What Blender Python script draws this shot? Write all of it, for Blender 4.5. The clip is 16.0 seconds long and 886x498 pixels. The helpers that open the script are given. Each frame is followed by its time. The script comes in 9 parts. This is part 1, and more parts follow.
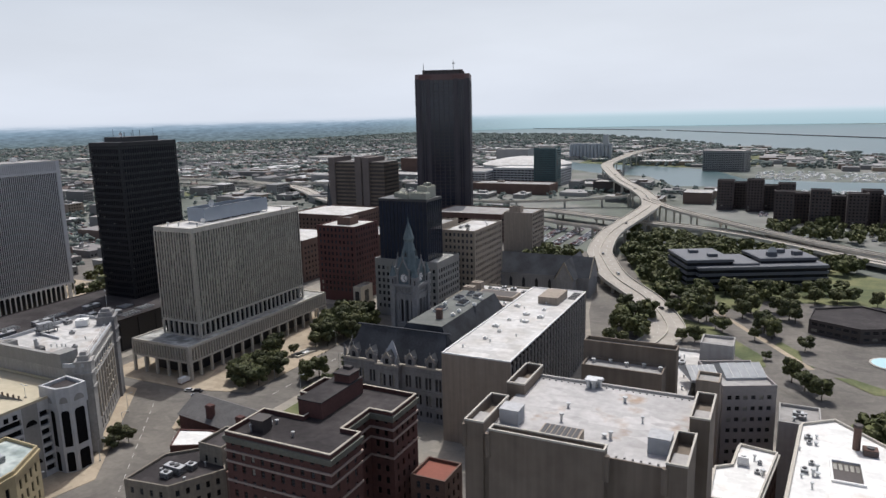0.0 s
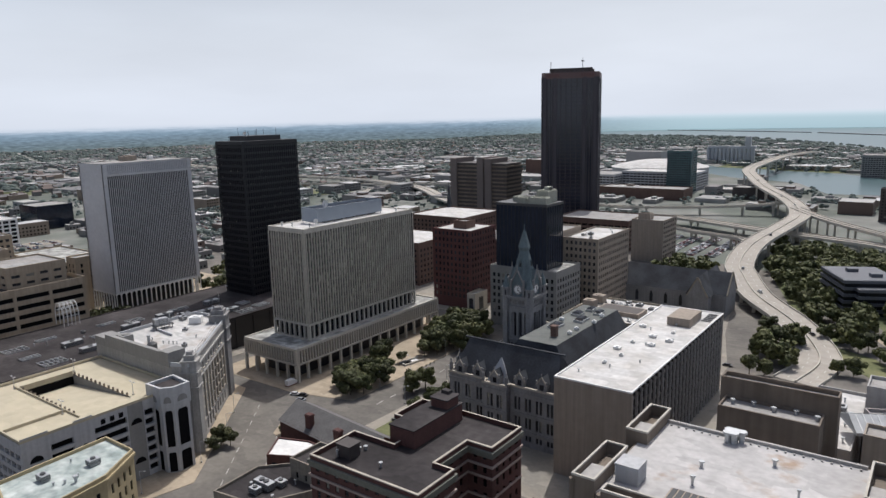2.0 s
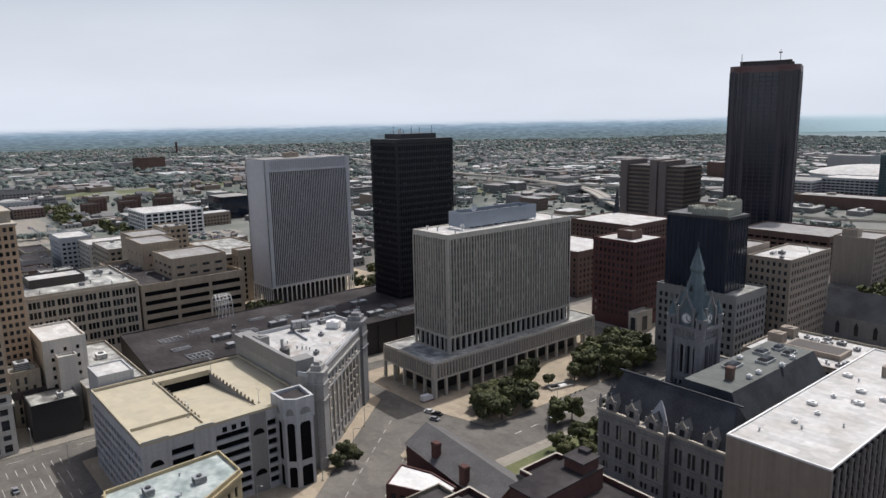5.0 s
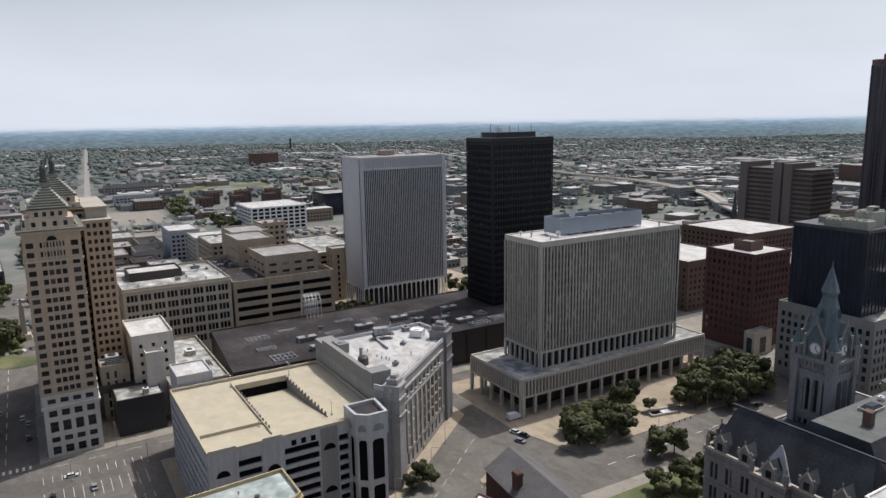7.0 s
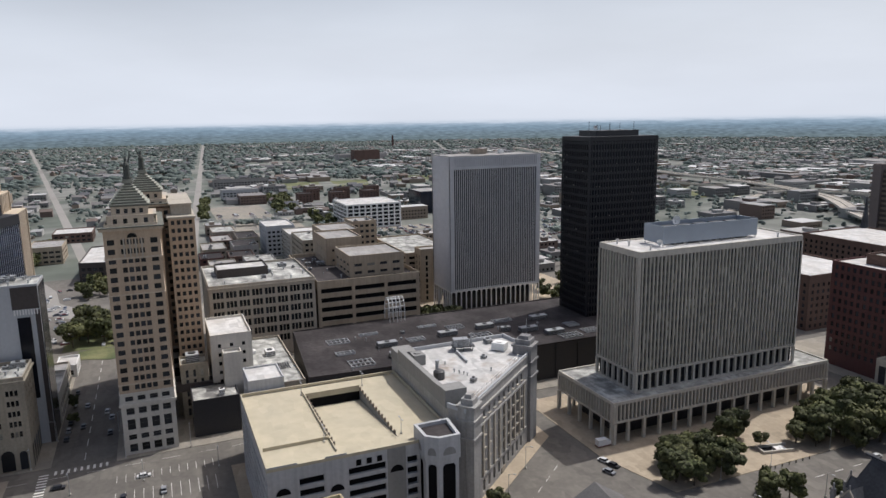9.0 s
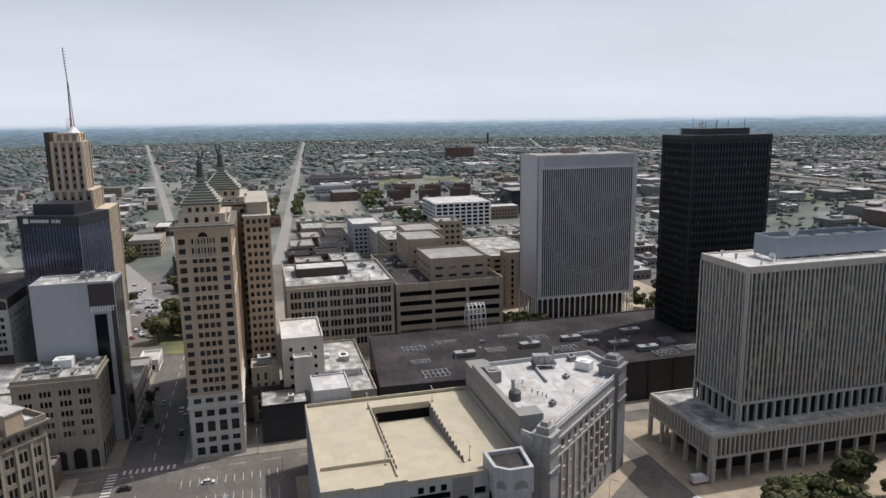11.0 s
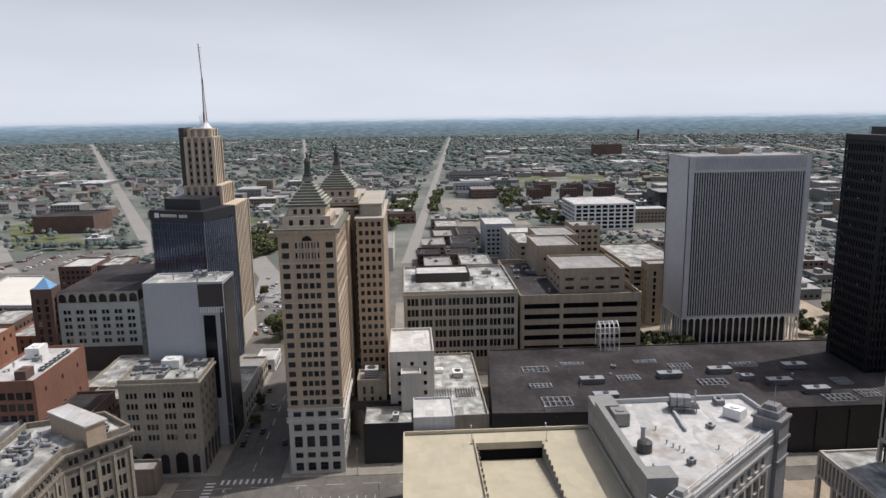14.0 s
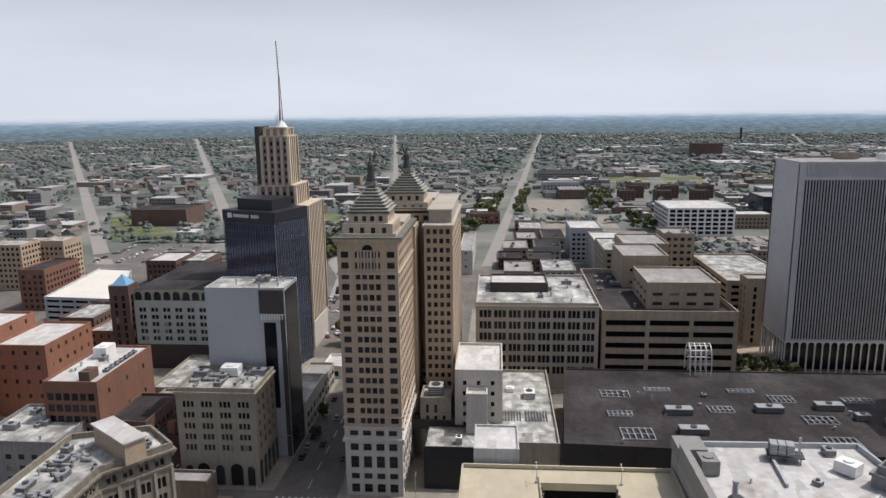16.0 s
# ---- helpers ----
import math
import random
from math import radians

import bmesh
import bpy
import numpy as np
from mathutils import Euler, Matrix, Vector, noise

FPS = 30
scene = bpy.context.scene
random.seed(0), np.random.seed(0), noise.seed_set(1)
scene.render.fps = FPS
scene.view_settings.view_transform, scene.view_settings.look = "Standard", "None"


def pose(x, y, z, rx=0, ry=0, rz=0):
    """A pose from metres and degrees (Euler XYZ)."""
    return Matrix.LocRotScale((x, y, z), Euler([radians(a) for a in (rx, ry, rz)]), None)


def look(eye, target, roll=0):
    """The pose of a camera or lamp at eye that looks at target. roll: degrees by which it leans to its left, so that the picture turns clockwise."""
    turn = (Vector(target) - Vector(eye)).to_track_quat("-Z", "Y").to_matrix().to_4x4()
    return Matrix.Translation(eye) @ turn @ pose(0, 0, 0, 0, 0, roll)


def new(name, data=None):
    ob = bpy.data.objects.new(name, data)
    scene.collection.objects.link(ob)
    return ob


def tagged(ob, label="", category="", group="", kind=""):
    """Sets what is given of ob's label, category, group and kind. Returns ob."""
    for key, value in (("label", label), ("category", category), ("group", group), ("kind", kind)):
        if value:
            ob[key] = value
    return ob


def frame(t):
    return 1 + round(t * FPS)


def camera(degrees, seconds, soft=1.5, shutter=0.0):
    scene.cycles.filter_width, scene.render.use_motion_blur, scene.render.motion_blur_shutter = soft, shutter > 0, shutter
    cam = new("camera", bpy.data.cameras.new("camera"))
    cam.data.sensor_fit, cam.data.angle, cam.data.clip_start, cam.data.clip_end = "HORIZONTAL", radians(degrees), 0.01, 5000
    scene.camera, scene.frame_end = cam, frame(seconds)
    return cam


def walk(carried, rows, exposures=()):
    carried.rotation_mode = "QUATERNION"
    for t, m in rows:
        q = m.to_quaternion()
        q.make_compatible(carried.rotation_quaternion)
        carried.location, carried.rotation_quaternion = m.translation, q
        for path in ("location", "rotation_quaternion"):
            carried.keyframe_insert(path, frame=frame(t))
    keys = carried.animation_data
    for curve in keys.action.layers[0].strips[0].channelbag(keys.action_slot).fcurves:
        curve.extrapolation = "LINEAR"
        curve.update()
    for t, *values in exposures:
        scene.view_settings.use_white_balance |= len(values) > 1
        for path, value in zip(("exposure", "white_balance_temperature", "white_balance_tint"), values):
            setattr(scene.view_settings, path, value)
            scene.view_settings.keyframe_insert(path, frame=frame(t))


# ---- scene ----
cam = camera(64.8, 16.0)
# seconds, eye in metres, pitch, lean, heading in degrees
PATH = [
    (0.0, 0.35, -1.15, 119.86, -11.075, -1.367, 26.170),
    (0.5, -1.28, 4.10, 119.57, -10.980, -1.374, 28.804),
    (1.0, -3.02, 9.21, 119.34, -10.899, -1.367, 31.415),
    (1.5, -4.87, 14.20, 119.17, -10.831, -1.349, 33.977),
    (2.0, -6.83, 19.10, 119.03, -10.774, -1.322, 36.477),
    (2.5, -8.91, 23.91, 118.92, -10.728, -1.288, 38.914),
    (3.0, -11.12, 28.63, 118.83, -10.691, -1.249, 41.294),
    (3.5, -13.44, 33.27, 118.77, -10.663, -1.207, 43.625),
    (4.0, -15.90, 37.82, 118.71, -10.642, -1.163, 45.915),
    (4.5, -18.48, 42.28, 118.66, -10.628, -1.119, 48.173),
    (5.0, -21.19, 46.63, 118.61, -10.621, -1.076, 50.405),
    (5.5, -24.04, 50.87, 118.57, -10.618, -1.035, 52.615),
    (6.0, -27.02, 54.99, 118.51, -10.621, -0.997, 54.806),
    (6.5, -30.13, 58.97, 118.45, -10.627, -0.963, 56.975),
    (7.0, -33.37, 62.82, 118.38, -10.637, -0.933, 59.120),
    (7.5, -36.75, 66.51, 118.30, -10.649, -0.907, 61.239),
    (8.0, -40.24, 70.05, 118.21, -10.664, -0.886, 63.328),
    (8.5, -43.86, 73.43, 118.11, -10.681, -0.870, 65.384),
    (9.0, -47.60, 76.65, 118.01, -10.700, -0.858, 67.406),
    (9.5, -51.45, 79.71, 117.90, -10.721, -0.851, 69.395),
    (10.0, -55.40, 82.60, 117.79, -10.743, -0.848, 71.356),
    (10.5, -59.46, 85.34, 117.68, -10.766, -0.848, 73.296),
    (11.0, -63.60, 87.93, 117.58, -10.790, -0.850, 75.223),
    (11.5, -67.83, 90.38, 117.50, -10.816, -0.853, 77.150),
    (12.0, -72.13, 92.68, 117.43, -10.844, -0.857, 79.089),
    (12.5, -76.50, 94.86, 117.39, -10.873, -0.860, 81.051),
    (13.0, -80.92, 96.92, 117.39, -10.904, -0.859, 83.043),
    (13.5, -85.40, 98.86, 117.43, -10.937, -0.855, 85.066),
    (14.0, -89.91, 100.69, 117.53, -10.973, -0.844, 87.107),
    (14.5, -94.47, 102.42, 117.69, -11.013, -0.825, 89.140),
    (15.0, -99.05, 104.06, 117.94, -11.056, -0.795, 91.112),
    (15.5, -103.65, 105.58, 118.27, -11.105, -0.753, 92.943),
    (16.0, -108.28, 107.00, 118.71, -11.158, -0.695, 94.511),
]


def aim(pitch, lean, heading):
    p, h = radians(pitch), radians(heading)
    return Vector((-math.sin(h) * math.cos(p), math.cos(h) * math.cos(p), math.sin(p)))


walk(cam, [(t, look((x, y, z), Vector((x, y, z)) + aim(p, r, h), r)) for t, x, y, z, p, r, h in PATH], exposures=((0.0, 0.09, 6110.0, 10.0), (9.0, 0.07, 6150.0, 10.5), (16.0, 0.04, 6190.0, 11.0)))

# ---------------------------------------------------------------- world and sun
SUN = Vector((-0.16, 0.53, 1.0)).normalized()
world = bpy.data.worlds.new("sky")
scene.world = world
world.use_nodes = True
wn, wl = world.node_tree.nodes, world.node_tree.links
wn.clear()
sky = wn.new("ShaderNodeTexSky")
sky.sky_type = "NISHITA"
sky.sun_disc = False
sky.sun_elevation = math.asin(SUN.z)
sky.sun_rotation = math.atan2(SUN.x, SUN.y)
sky.air_density, sky.dust_density, sky.ozone_density = 1.0, 6.0, 1.0
haze = wn.new("ShaderNodeMix")
haze.data_type = "RGBA"
tc = wn.new("ShaderNodeTexCoord")
sep = wn.new("ShaderNodeSeparateXYZ")
up = wn.new("ShaderNodeMapRange")
up.interpolation_type = "SMOOTHSTEP"
up.inputs[1].default_value, up.inputs[2].default_value = 0.02, 0.36
up.inputs[3].default_value, up.inputs[4].default_value = 0.86, 0.06
wl.new(tc.outputs["Generated"], sep.inputs[0])
wl.new(sep.outputs[2], up.inputs[0])
wl.new(up.outputs[0], haze.inputs[0])
haze.inputs[7].default_value = (8.95, 9.25, 9.85, 1)
# faint thin cloud in the haze
cloud, ctone, cmul = wn.new("ShaderNodeTexNoise"), wn.new("ShaderNodeMapRange"), wn.new("ShaderNodeMix")
cmap = wn.new("ShaderNodeMapping")
cmap.inputs["Scale"].default_value = (1.0, 1.0, 4.5)
wl.new(tc.outputs["Generated"], cmap.inputs[0])
wl.new(cmap.outputs[0], cloud.inputs["Vector"])
cloud.inputs["Scale"].default_value, cloud.inputs["Detail"].default_value = 2.2, 5
ctone.inputs[1].default_value, ctone.inputs[2].default_value = 0.35, 0.65
ctone.inputs[3].default_value, ctone.inputs[4].default_value = 0.955, 1.045
wl.new(cloud.outputs[0], ctone.inputs[0])
cmul.data_type, cmul.blend_type = "RGBA", "MULTIPLY"
cmul.inputs[0].default_value = 1
back = wn.new("ShaderNodeBackground")
back.inputs[1].default_value = 0.09
wout = wn.new("ShaderNodeOutputWorld")
wl.new(sky.outputs[0], haze.inputs[6])
wl.new(haze.outputs[2], cmul.inputs[6])
wl.new(ctone.outputs[0], cmul.inputs[7])
wl.new(cmul.outputs[2], back.inputs[0])
wl.new(back.outputs[0], wout.inputs[0])

sun_data = bpy.data.lights.new("sun", "SUN")
sun_data.energy, sun_data.angle, sun_data.color = 2.95, radians(0.6), (1.0, 0.95, 0.88)
sun = new("sun", sun_data)
sun.matrix_world = look(SUN * 900, (0, 0, 0))


# ---------------------------------------------------------------- materials
def mat(name, col, rough=0.85, var=0.18, fine=0.9, coarse=0.05, metal=0.0, bump=0.0, rnd=0.0, col2=None, island=0.0, spec=0.5, thresh=None, streak=0.0, patch=0.0):
    m = bpy.data.materials.new(name)
    m.use_nodes = True
    n, l = m.node_tree.nodes, m.node_tree.links
    b = n["Principled BSDF"]
    b.inputs["Roughness"].default_value, b.inputs["Metallic"].default_value = rough, metal
    b.inputs["Specular IOR Level"].default_value = spec
    geo = n.new("ShaderNodeNewGeometry")
    n1, n2 = n.new("ShaderNodeTexNoise"), n.new("ShaderNodeTexNoise")
    n1.inputs["Scale"].default_value, n2.inputs["Scale"].default_value = coarse, fine
    n1.inputs["Detail"].default_value = n2.inputs["Detail"].default_value = 4
    for q in (n1, n2):
        l.new(geo.outputs["Position"], q.inputs["Vector"])
    add = n.new("ShaderNodeMath")
    add.operation = "ADD"
    l.new(n1.outputs[0], add.inputs[0])
    l.new(n2.outputs[0], add.inputs[1])
    rng = n.new("ShaderNodeMapRange")
    rng.inputs[1].default_value, rng.inputs[2].default_value = 0.6, 1.4
    rng.inputs[3].default_value, rng.inputs[4].default_value = 1 - var, 1 + var
    l.new(add.outputs[0], rng.inputs[0])
    fac = rng.outputs[0]
    for amount, src in ((rnd, "ShaderNodeObjectInfo"), (island, None)):
        if amount:
            r2 = n.new("ShaderNodeMapRange")
            r2.inputs[3].default_value, r2.inputs[4].default_value = 1 - amount, 1 + amount
            l.new(n.new(src).outputs["Random"] if src else geo.outputs["Random Per Island"], r2.inputs[0])
            mul = n.new("ShaderNodeMath")
            mul.operation = "MULTIPLY"
            l.new(fac, mul.inputs[0])
            l.new(r2.outputs[0], mul.inputs[1])
            fac = mul.outputs[0]
    if streak:
        # rain streaks down the wall
        mp = n.new("ShaderNodeMapping")
        mp.inputs["Scale"].default_value = (1.1, 1.1, 0.05)
        n3 = n.new("ShaderNodeTexNoise")
        n3.inputs["Scale"].default_value, n3.inputs["Detail"].default_value = 0.8, 3
        l.new(geo.outputs["Position"], mp.inputs[0])
        l.new(mp.outputs[0], n3.inputs["Vector"])
        src3 = n3.outputs[0]
    if patch:
        # laid sheets and mended patches of slightly different tone
        mp = n.new("ShaderNodeMapping")
        mp.inputs["Scale"].default_value = (0.16, 0.30, 0.2)
        n3 = n.new("ShaderNodeTexVoronoi")
        n3.distance = "CHEBYCHEV"
        n3.inputs["Scale"].default_value = 1.0
        l.new(geo.outputs["Position"], mp.inputs[0])
        l.new(mp.outputs[0], n3.inputs["Vector"])
        sp3 = n.new("ShaderNodeSeparateXYZ")
        l.new(n3.outputs["Color"], sp3.inputs[0])
        src3 = sp3.outputs[0]
    if streak or patch:
        r3 = n.new("ShaderNodeMapRange")
        if streak:
            r3.inputs[1].default_value, r3.inputs[2].default_value = 0.3, 0.7
        k3 = streak or patch
        r3.inputs[3].default_value, r3.inputs[4].default_value = 1 - k3, 1 + k3
        l.new(src3, r3.inputs[0])
        mul = n.new("ShaderNodeMath")
        mul.operation = "MULTIPLY"
        l.new(fac, mul.inputs[0])
        l.new(r3.outputs[0], mul.inputs[1])
        fac = mul.outputs[0]
    mix = n.new("ShaderNodeMix")
    mix.data_type = "RGBA"
    mix.inputs[6].default_value, mix.inputs[7].default_value = (*col, 1), (*(col2 or col), 1)
    ramp = n.new("ShaderNodeMapRange")
    lo, hi = thresh or (0.35, 0.65)
    ramp.inputs[1].default_value, ramp.inputs[2].default_value = lo, hi
    l.new(n1.outputs[0], ramp.inputs[0])
    l.new(ramp.outputs[0], mix.inputs[0])
    out = n.new("ShaderNodeMix")
    out.data_type, out.blend_type = "RGBA", "MULTIPLY"
    out.inputs[0].default_value = 1
    l.new(mix.outputs[2], out.inputs[6])
    l.new(fac, out.inputs[7])
    l.new(out.outputs[2], b.inputs["Base Color"])
    if bump:
        bp = n.new("ShaderNodeBump")
        bp.inputs["Strength"].default_value, bp.inputs["Distance"].default_value = bump, 0.3
        l.new(n2.outputs[0], bp.inputs["Height"])
        l.new(bp.outputs[0], b.inputs["Normal"])
    return m


def island_palette(name, cols, rough=0.9, var=0.15):
    """A colour picked for each loose piece from a small range of paints."""
    m = mat(name, cols[0], rough, var)
    n, l = m.node_tree.nodes, m.node_tree.links
    mixes = [q for q in n if q.type == "MIX"]
    cr = n.new("ShaderNodeValToRGB")
    cr.color_ramp.interpolation = "CONSTANT"
    while len(cr.color_ramp.elements) < len(cols):
        cr.color_ramp.elements.new(0.5)
    for i, c in enumerate(cols):
        cr.color_ramp.elements[i].position = i / len(cols)
        cr.color_ramp.elements[i].color = (*c, 1)
    geo = next(q for q in n if q.type == "NEW_GEOMETRY")
    l.new(geo.outputs["Random Per Island"], cr.inputs[0])
    l.new(cr.outputs[0], mixes[1].inputs[6])
    return m


CONC = mat("pale_concrete", (0.455, 0.425, 0.372), 0.9, 0.14, 0.7, 0.06, bump=0.15, streak=0.08)
CONC_GREY = mat("grey_concrete", (0.36, 0.345, 0.33), 0.9, 0.14, 0.6, 0.05, bump=0.15, streak=0.07)
CONC_TAN = mat("tan_concrete", (0.150, 0.119, 0.092), 0.9, 0.2, 0.25, 0.06, bump=0.2, col2=(0.172, 0.142, 0.114), streak=0.12)
CONC_BEIGE = mat("beige_panel", (0.285, 0.24, 0.195), 0.9, 0.10, 0.4, 0.05, streak=0.12)
LIME = mat("limestone", (0.40, 0.36, 0.30), 0.9, 0.18, 1.2, 0.08, bump=0.2, streak=0.07)
LIME_DK = mat("weathered_limestone", (0.30, 0.265, 0.21), 0.9, 0.22, 1.2, 0.08, bump=0.2, streak=0.12)
GRANITE = mat("grey_granite", (0.215, 0.21, 0.21), 0.9, 0.25, 1.4, 0.12, bump=0.3, streak=0.12)
BUFF = mat("buff_brick", (0.42, 0.325, 0.235), 0.9, 0.16, 1.6, 0.08, bump=0.15, streak=0.07)
BUFF_LT = mat("white_terracotta", (0.52, 0.49, 0.44), 0.75, 0.12, 1.0, 0.08, streak=0.07)
YELLOW = mat("yellow_brick", (0.36, 0.295, 0.175), 0.9, 0.16, 1.4, 0.1, streak=0.07)
BRICK_DK = mat("dark_red_brick", (0.082, 0.036, 0.031), 0.9, 0.3, 1.8, 0.12, bump=0.2, streak=0.07)
BRICK = mat("red_brick", (0.205, 0.10, 0.068), 0.9, 0.25, 1.6, 0.1, bump=0.2, streak=0.07)
BRICK_BR = mat("brown_brick", (0.125, 0.078, 0.062), 0.9, 0.25, 1.6, 0.1, bump=0.2, streak=0.07)
STONE_BAND = mat("sandstone_band", (0.30, 0.24, 0.21), 0.9, 0.2)
COPPER = mat("green_copper", (0.325, 0.325, 0.272), 0.8, 0.25, 1.5, 0.1)
COPPER_DK = mat("aged_copper", (0.130, 0.132, 0.110), 0.8, 0.3, 1.5, 0.15)
WHITE_ROOF = mat("white_membrane", (0.57, 0.56, 0.545), 0.85, 0.2, 0.5, 0.11, col2=(0.42, 0.40, 0.375), patch=0.14)
STAIN_ROOF = mat("rust_stained_roof", (0.42, 0.405, 0.395), 0.9, 0.2, 0.6, 0.14, col2=(0.29, 0.22, 0.165), thresh=(0.60, 0.74), patch=0.12)
STAIN_WHITE = mat("stained_white_roof", (0.47, 0.46, 0.445), 0.85, 0.2, 0.6, 0.13, col2=(0.27, 0.225, 0.185), thresh=(0.52, 0.72), patch=0.16)
FLATS = mat("umber_brick", (0.072, 0.056, 0.053), 0.9, 0.25, 1.4, 0.1)
GREY_ROOF = mat("grey_roof", (0.33, 0.32, 0.31), 0.9, 0.2, 0.5, 0.07, col2=(0.25, 0.235, 0.22), patch=0.14)
DIRTY_ROOF = mat("gravel_roof", (0.22, 0.215, 0.205), 0.95, 0.35, 0.9, 0.2, col2=(0.42, 0.42, 0.39), patch=0.25)
DARK_ROOF = mat("bitumen_roof", (0.032, 0.028, 0.029), 0.85, 0.4, 0.5, 0.05, col2=(0.052, 0.046, 0.046), spec=0.2, patch=0.16)
BLUE_ROOF = mat("pale_green_roof", (0.26, 0.31, 0.295), 0.85, 0.3, 0.6, 0.2, col2=(0.42, 0.45, 0.43), patch=0.12)
DECK = mat("sand_deck", (0.475, 0.42, 0.305), 0.9, 0.12, 0.25, 0.04, col2=(0.42, 0.375, 0.28), patch=0.05)
PARK_GREY = mat("pale_grey_render", (0.42, 0.42, 0.425), 0.85, 0.12, streak=0.1)
PARK_DK = mat("grey_render", (0.24, 0.235, 0.225), 0.85, 0.12, streak=0.07)
WHITE = mat("white_paint", (0.74, 0.73, 0.71), 0.6, 0.08)
LTGREY = mat("pale_grey_panel", (0.40, 0.41, 0.425), 0.6, 0.08, streak=0.025)
BLUE_GREY = mat("blue_grey_screen", (0.27, 0.305, 0.35), 0.55, 0.06, 0.3, 0.05)
SLATE = mat("slate_roof", (0.042, 0.044, 0.050), 0.9, 0.3, 1.6, 0.1, col2=(0.058, 0.062, 0.070), spec=0.2)
SPIRE = mat("blue_grey_stone_spire", (0.115, 0.145, 0.155), 0.9, 0.22, 1.0, 0.1, streak=0.12, spec=0.2)
GLASS = mat("dark_window_glass", (0.022, 0.024, 0.028), 0.12, 0.35, 0.3, 0.1, rnd=0.7, island=0.6, spec=0.25)
GLASS_LT = mat("blind_behind_glass", (0.22, 0.21, 0.18), 0.3, 0.3, rnd=0.4, island=0.4)
GLASS_BLK = mat("black_curtain_glass", (0.010, 0.011, 0.016), 0.14, 0.3, 0.2, 0.05, island=0.5, spec=0.3)
GLASS_BLUE = mat("navy_curtain_glass", (0.018, 0.024, 0.040), 0.10, 0.3, 0.2, 0.05, island=0.6)
BLACK = mat("black_cladding", (0.016, 0.016, 0.020), 0.5, 0.25)
BLACK_FIN = mat("black_metal", (0.013, 0.014, 0.019), 0.5, 0.2)
MAROON = mat("maroon_granite", (0.043, 0.038, 0.049), 0.5, 0.2, 0.5, 0.05)
DKBROWN = mat("dark_brown_panel", (0.055, 0.045, 0.042), 0.7, 0.25)
METAL = mat("galvanised_metal", (0.42, 0.43, 0.44), 0.45, 0.15, metal=0.5)
METAL_DK = mat("dark_metal", (0.05, 0.05, 0.052), 0.5, 0.2)
ASPHALT = mat("asphalt", (0.122, 0.112, 0.100), 0.95, 0.22, 0.5, 0.04, col2=(0.150, 0.137, 0.12), patch=0.12)
PAVE = mat("concrete_pavement", (0.30, 0.268, 0.22), 0.95, 0.16, 0.7, 0.06, col2=(0.21, 0.195, 0.17), patch=0.10)
PLAZA = mat("plaza_paving", (0.345, 0.285, 0.21), 0.95, 0.16, 0.7, 0.06, patch=0.12)
PAINT = mat("road_paint", (0.62, 0.61, 0.57), 0.9, 0.2)
GRASS = mat("lawn", (0.085, 0.105, 0.045), 1.0, 0.3, 0.6, 0.05, col2=(0.15, 0.15, 0.07))
LEAF = mat("leaves", (0.056, 0.066, 0.021), 0.8, 0.3, 0.6, 0.1, island=0.5, rnd=0.3, col2=(0.082, 0.084, 0.028))
# Far leaves paled and blued: distance haze is put into this base colour.
LEAF_FAR = mat("hazed_woodland_leaves", (0.086, 0.110, 0.102), 0.95, 0.4, 0.05, 0.004, island=0.18, col2=(0.106, 0.126, 0.112))
BARK = mat("bark", (0.10, 0.08, 0.06), 0.95, 0.3, 2.0)
LAND = mat("city_ground", (0.122, 0.137, 0.115), 1.0, 0.4, 0.03, 0.008, col2=(0.176, 0.177, 0.162), thresh=(0.42, 0.58))
WATER = mat("lake_water", (0.05, 0.10, 0.11), 0.3, 0.15, 0.02, 0.002, bump=0.05)
ROADC = mat("pale_road", (0.27, 0.255, 0.235), 0.95, 0.12, 0.2, 0.02)
DECK_HWY = mat("highway_concrete", (0.35, 0.32, 0.28), 0.95, 0.14, 0.25, 0.03, patch=0.06)
BLUE_PAINT = mat("blue_canopy", (0.18, 0.36, 0.58), 0.6, 0.1)
POOL = mat("pale_blue_pool", (0.45, 0.66, 0.72), 0.3, 0.08)
RIB = mat("white_rib_concrete", (0.55, 0.55, 0.56), 0.85, 0.1, 0.5, 0.05)
PIER = mat("warm_buff_stone", (0.53, 0.445, 0.34), 0.9, 0.15, 1.0, 0.08, streak=0.07)
TAN = mat("warm_tan_concrete", (0.37, 0.305, 0.228), 0.9, 0.14, 0.5, 0.06, streak=0.12)
CANOPY = mat("frosted_canopy_glass", (0.30, 0.315, 0.33), 0.3, 0.2, 0.5, 0.1)
OFFICE_BAND = mat("grey_band_panel", (0.095, 0.10, 0.115), 0.6, 0.15)
HOUSES = island_palette("house_walls", [(0.25, 0.245, 0.235), (0.20, 0.195, 0.185), (0.16, 0.115, 0.095), (0.32, 0.315, 0.30), (0.17, 0.165, 0.16), (0.25, 0.20, 0.155)])
HROOFS = island_palette("house_roofs", [(0.13, 0.125, 0.13), (0.17, 0.16, 0.155), (0.22, 0.215, 0.21), (0.115, 0.115, 0.125), (0.16, 0.125, 0.11)])
SHEDS = island_palette("shed_roofs", [(0.28, 0.275, 0.27), (0.46, 0.455, 0.45), (0.16, 0.155, 0.155), (0.24, 0.23, 0.22), (0.36, 0.35, 0.335), (0.20, 0.185, 0.18)])
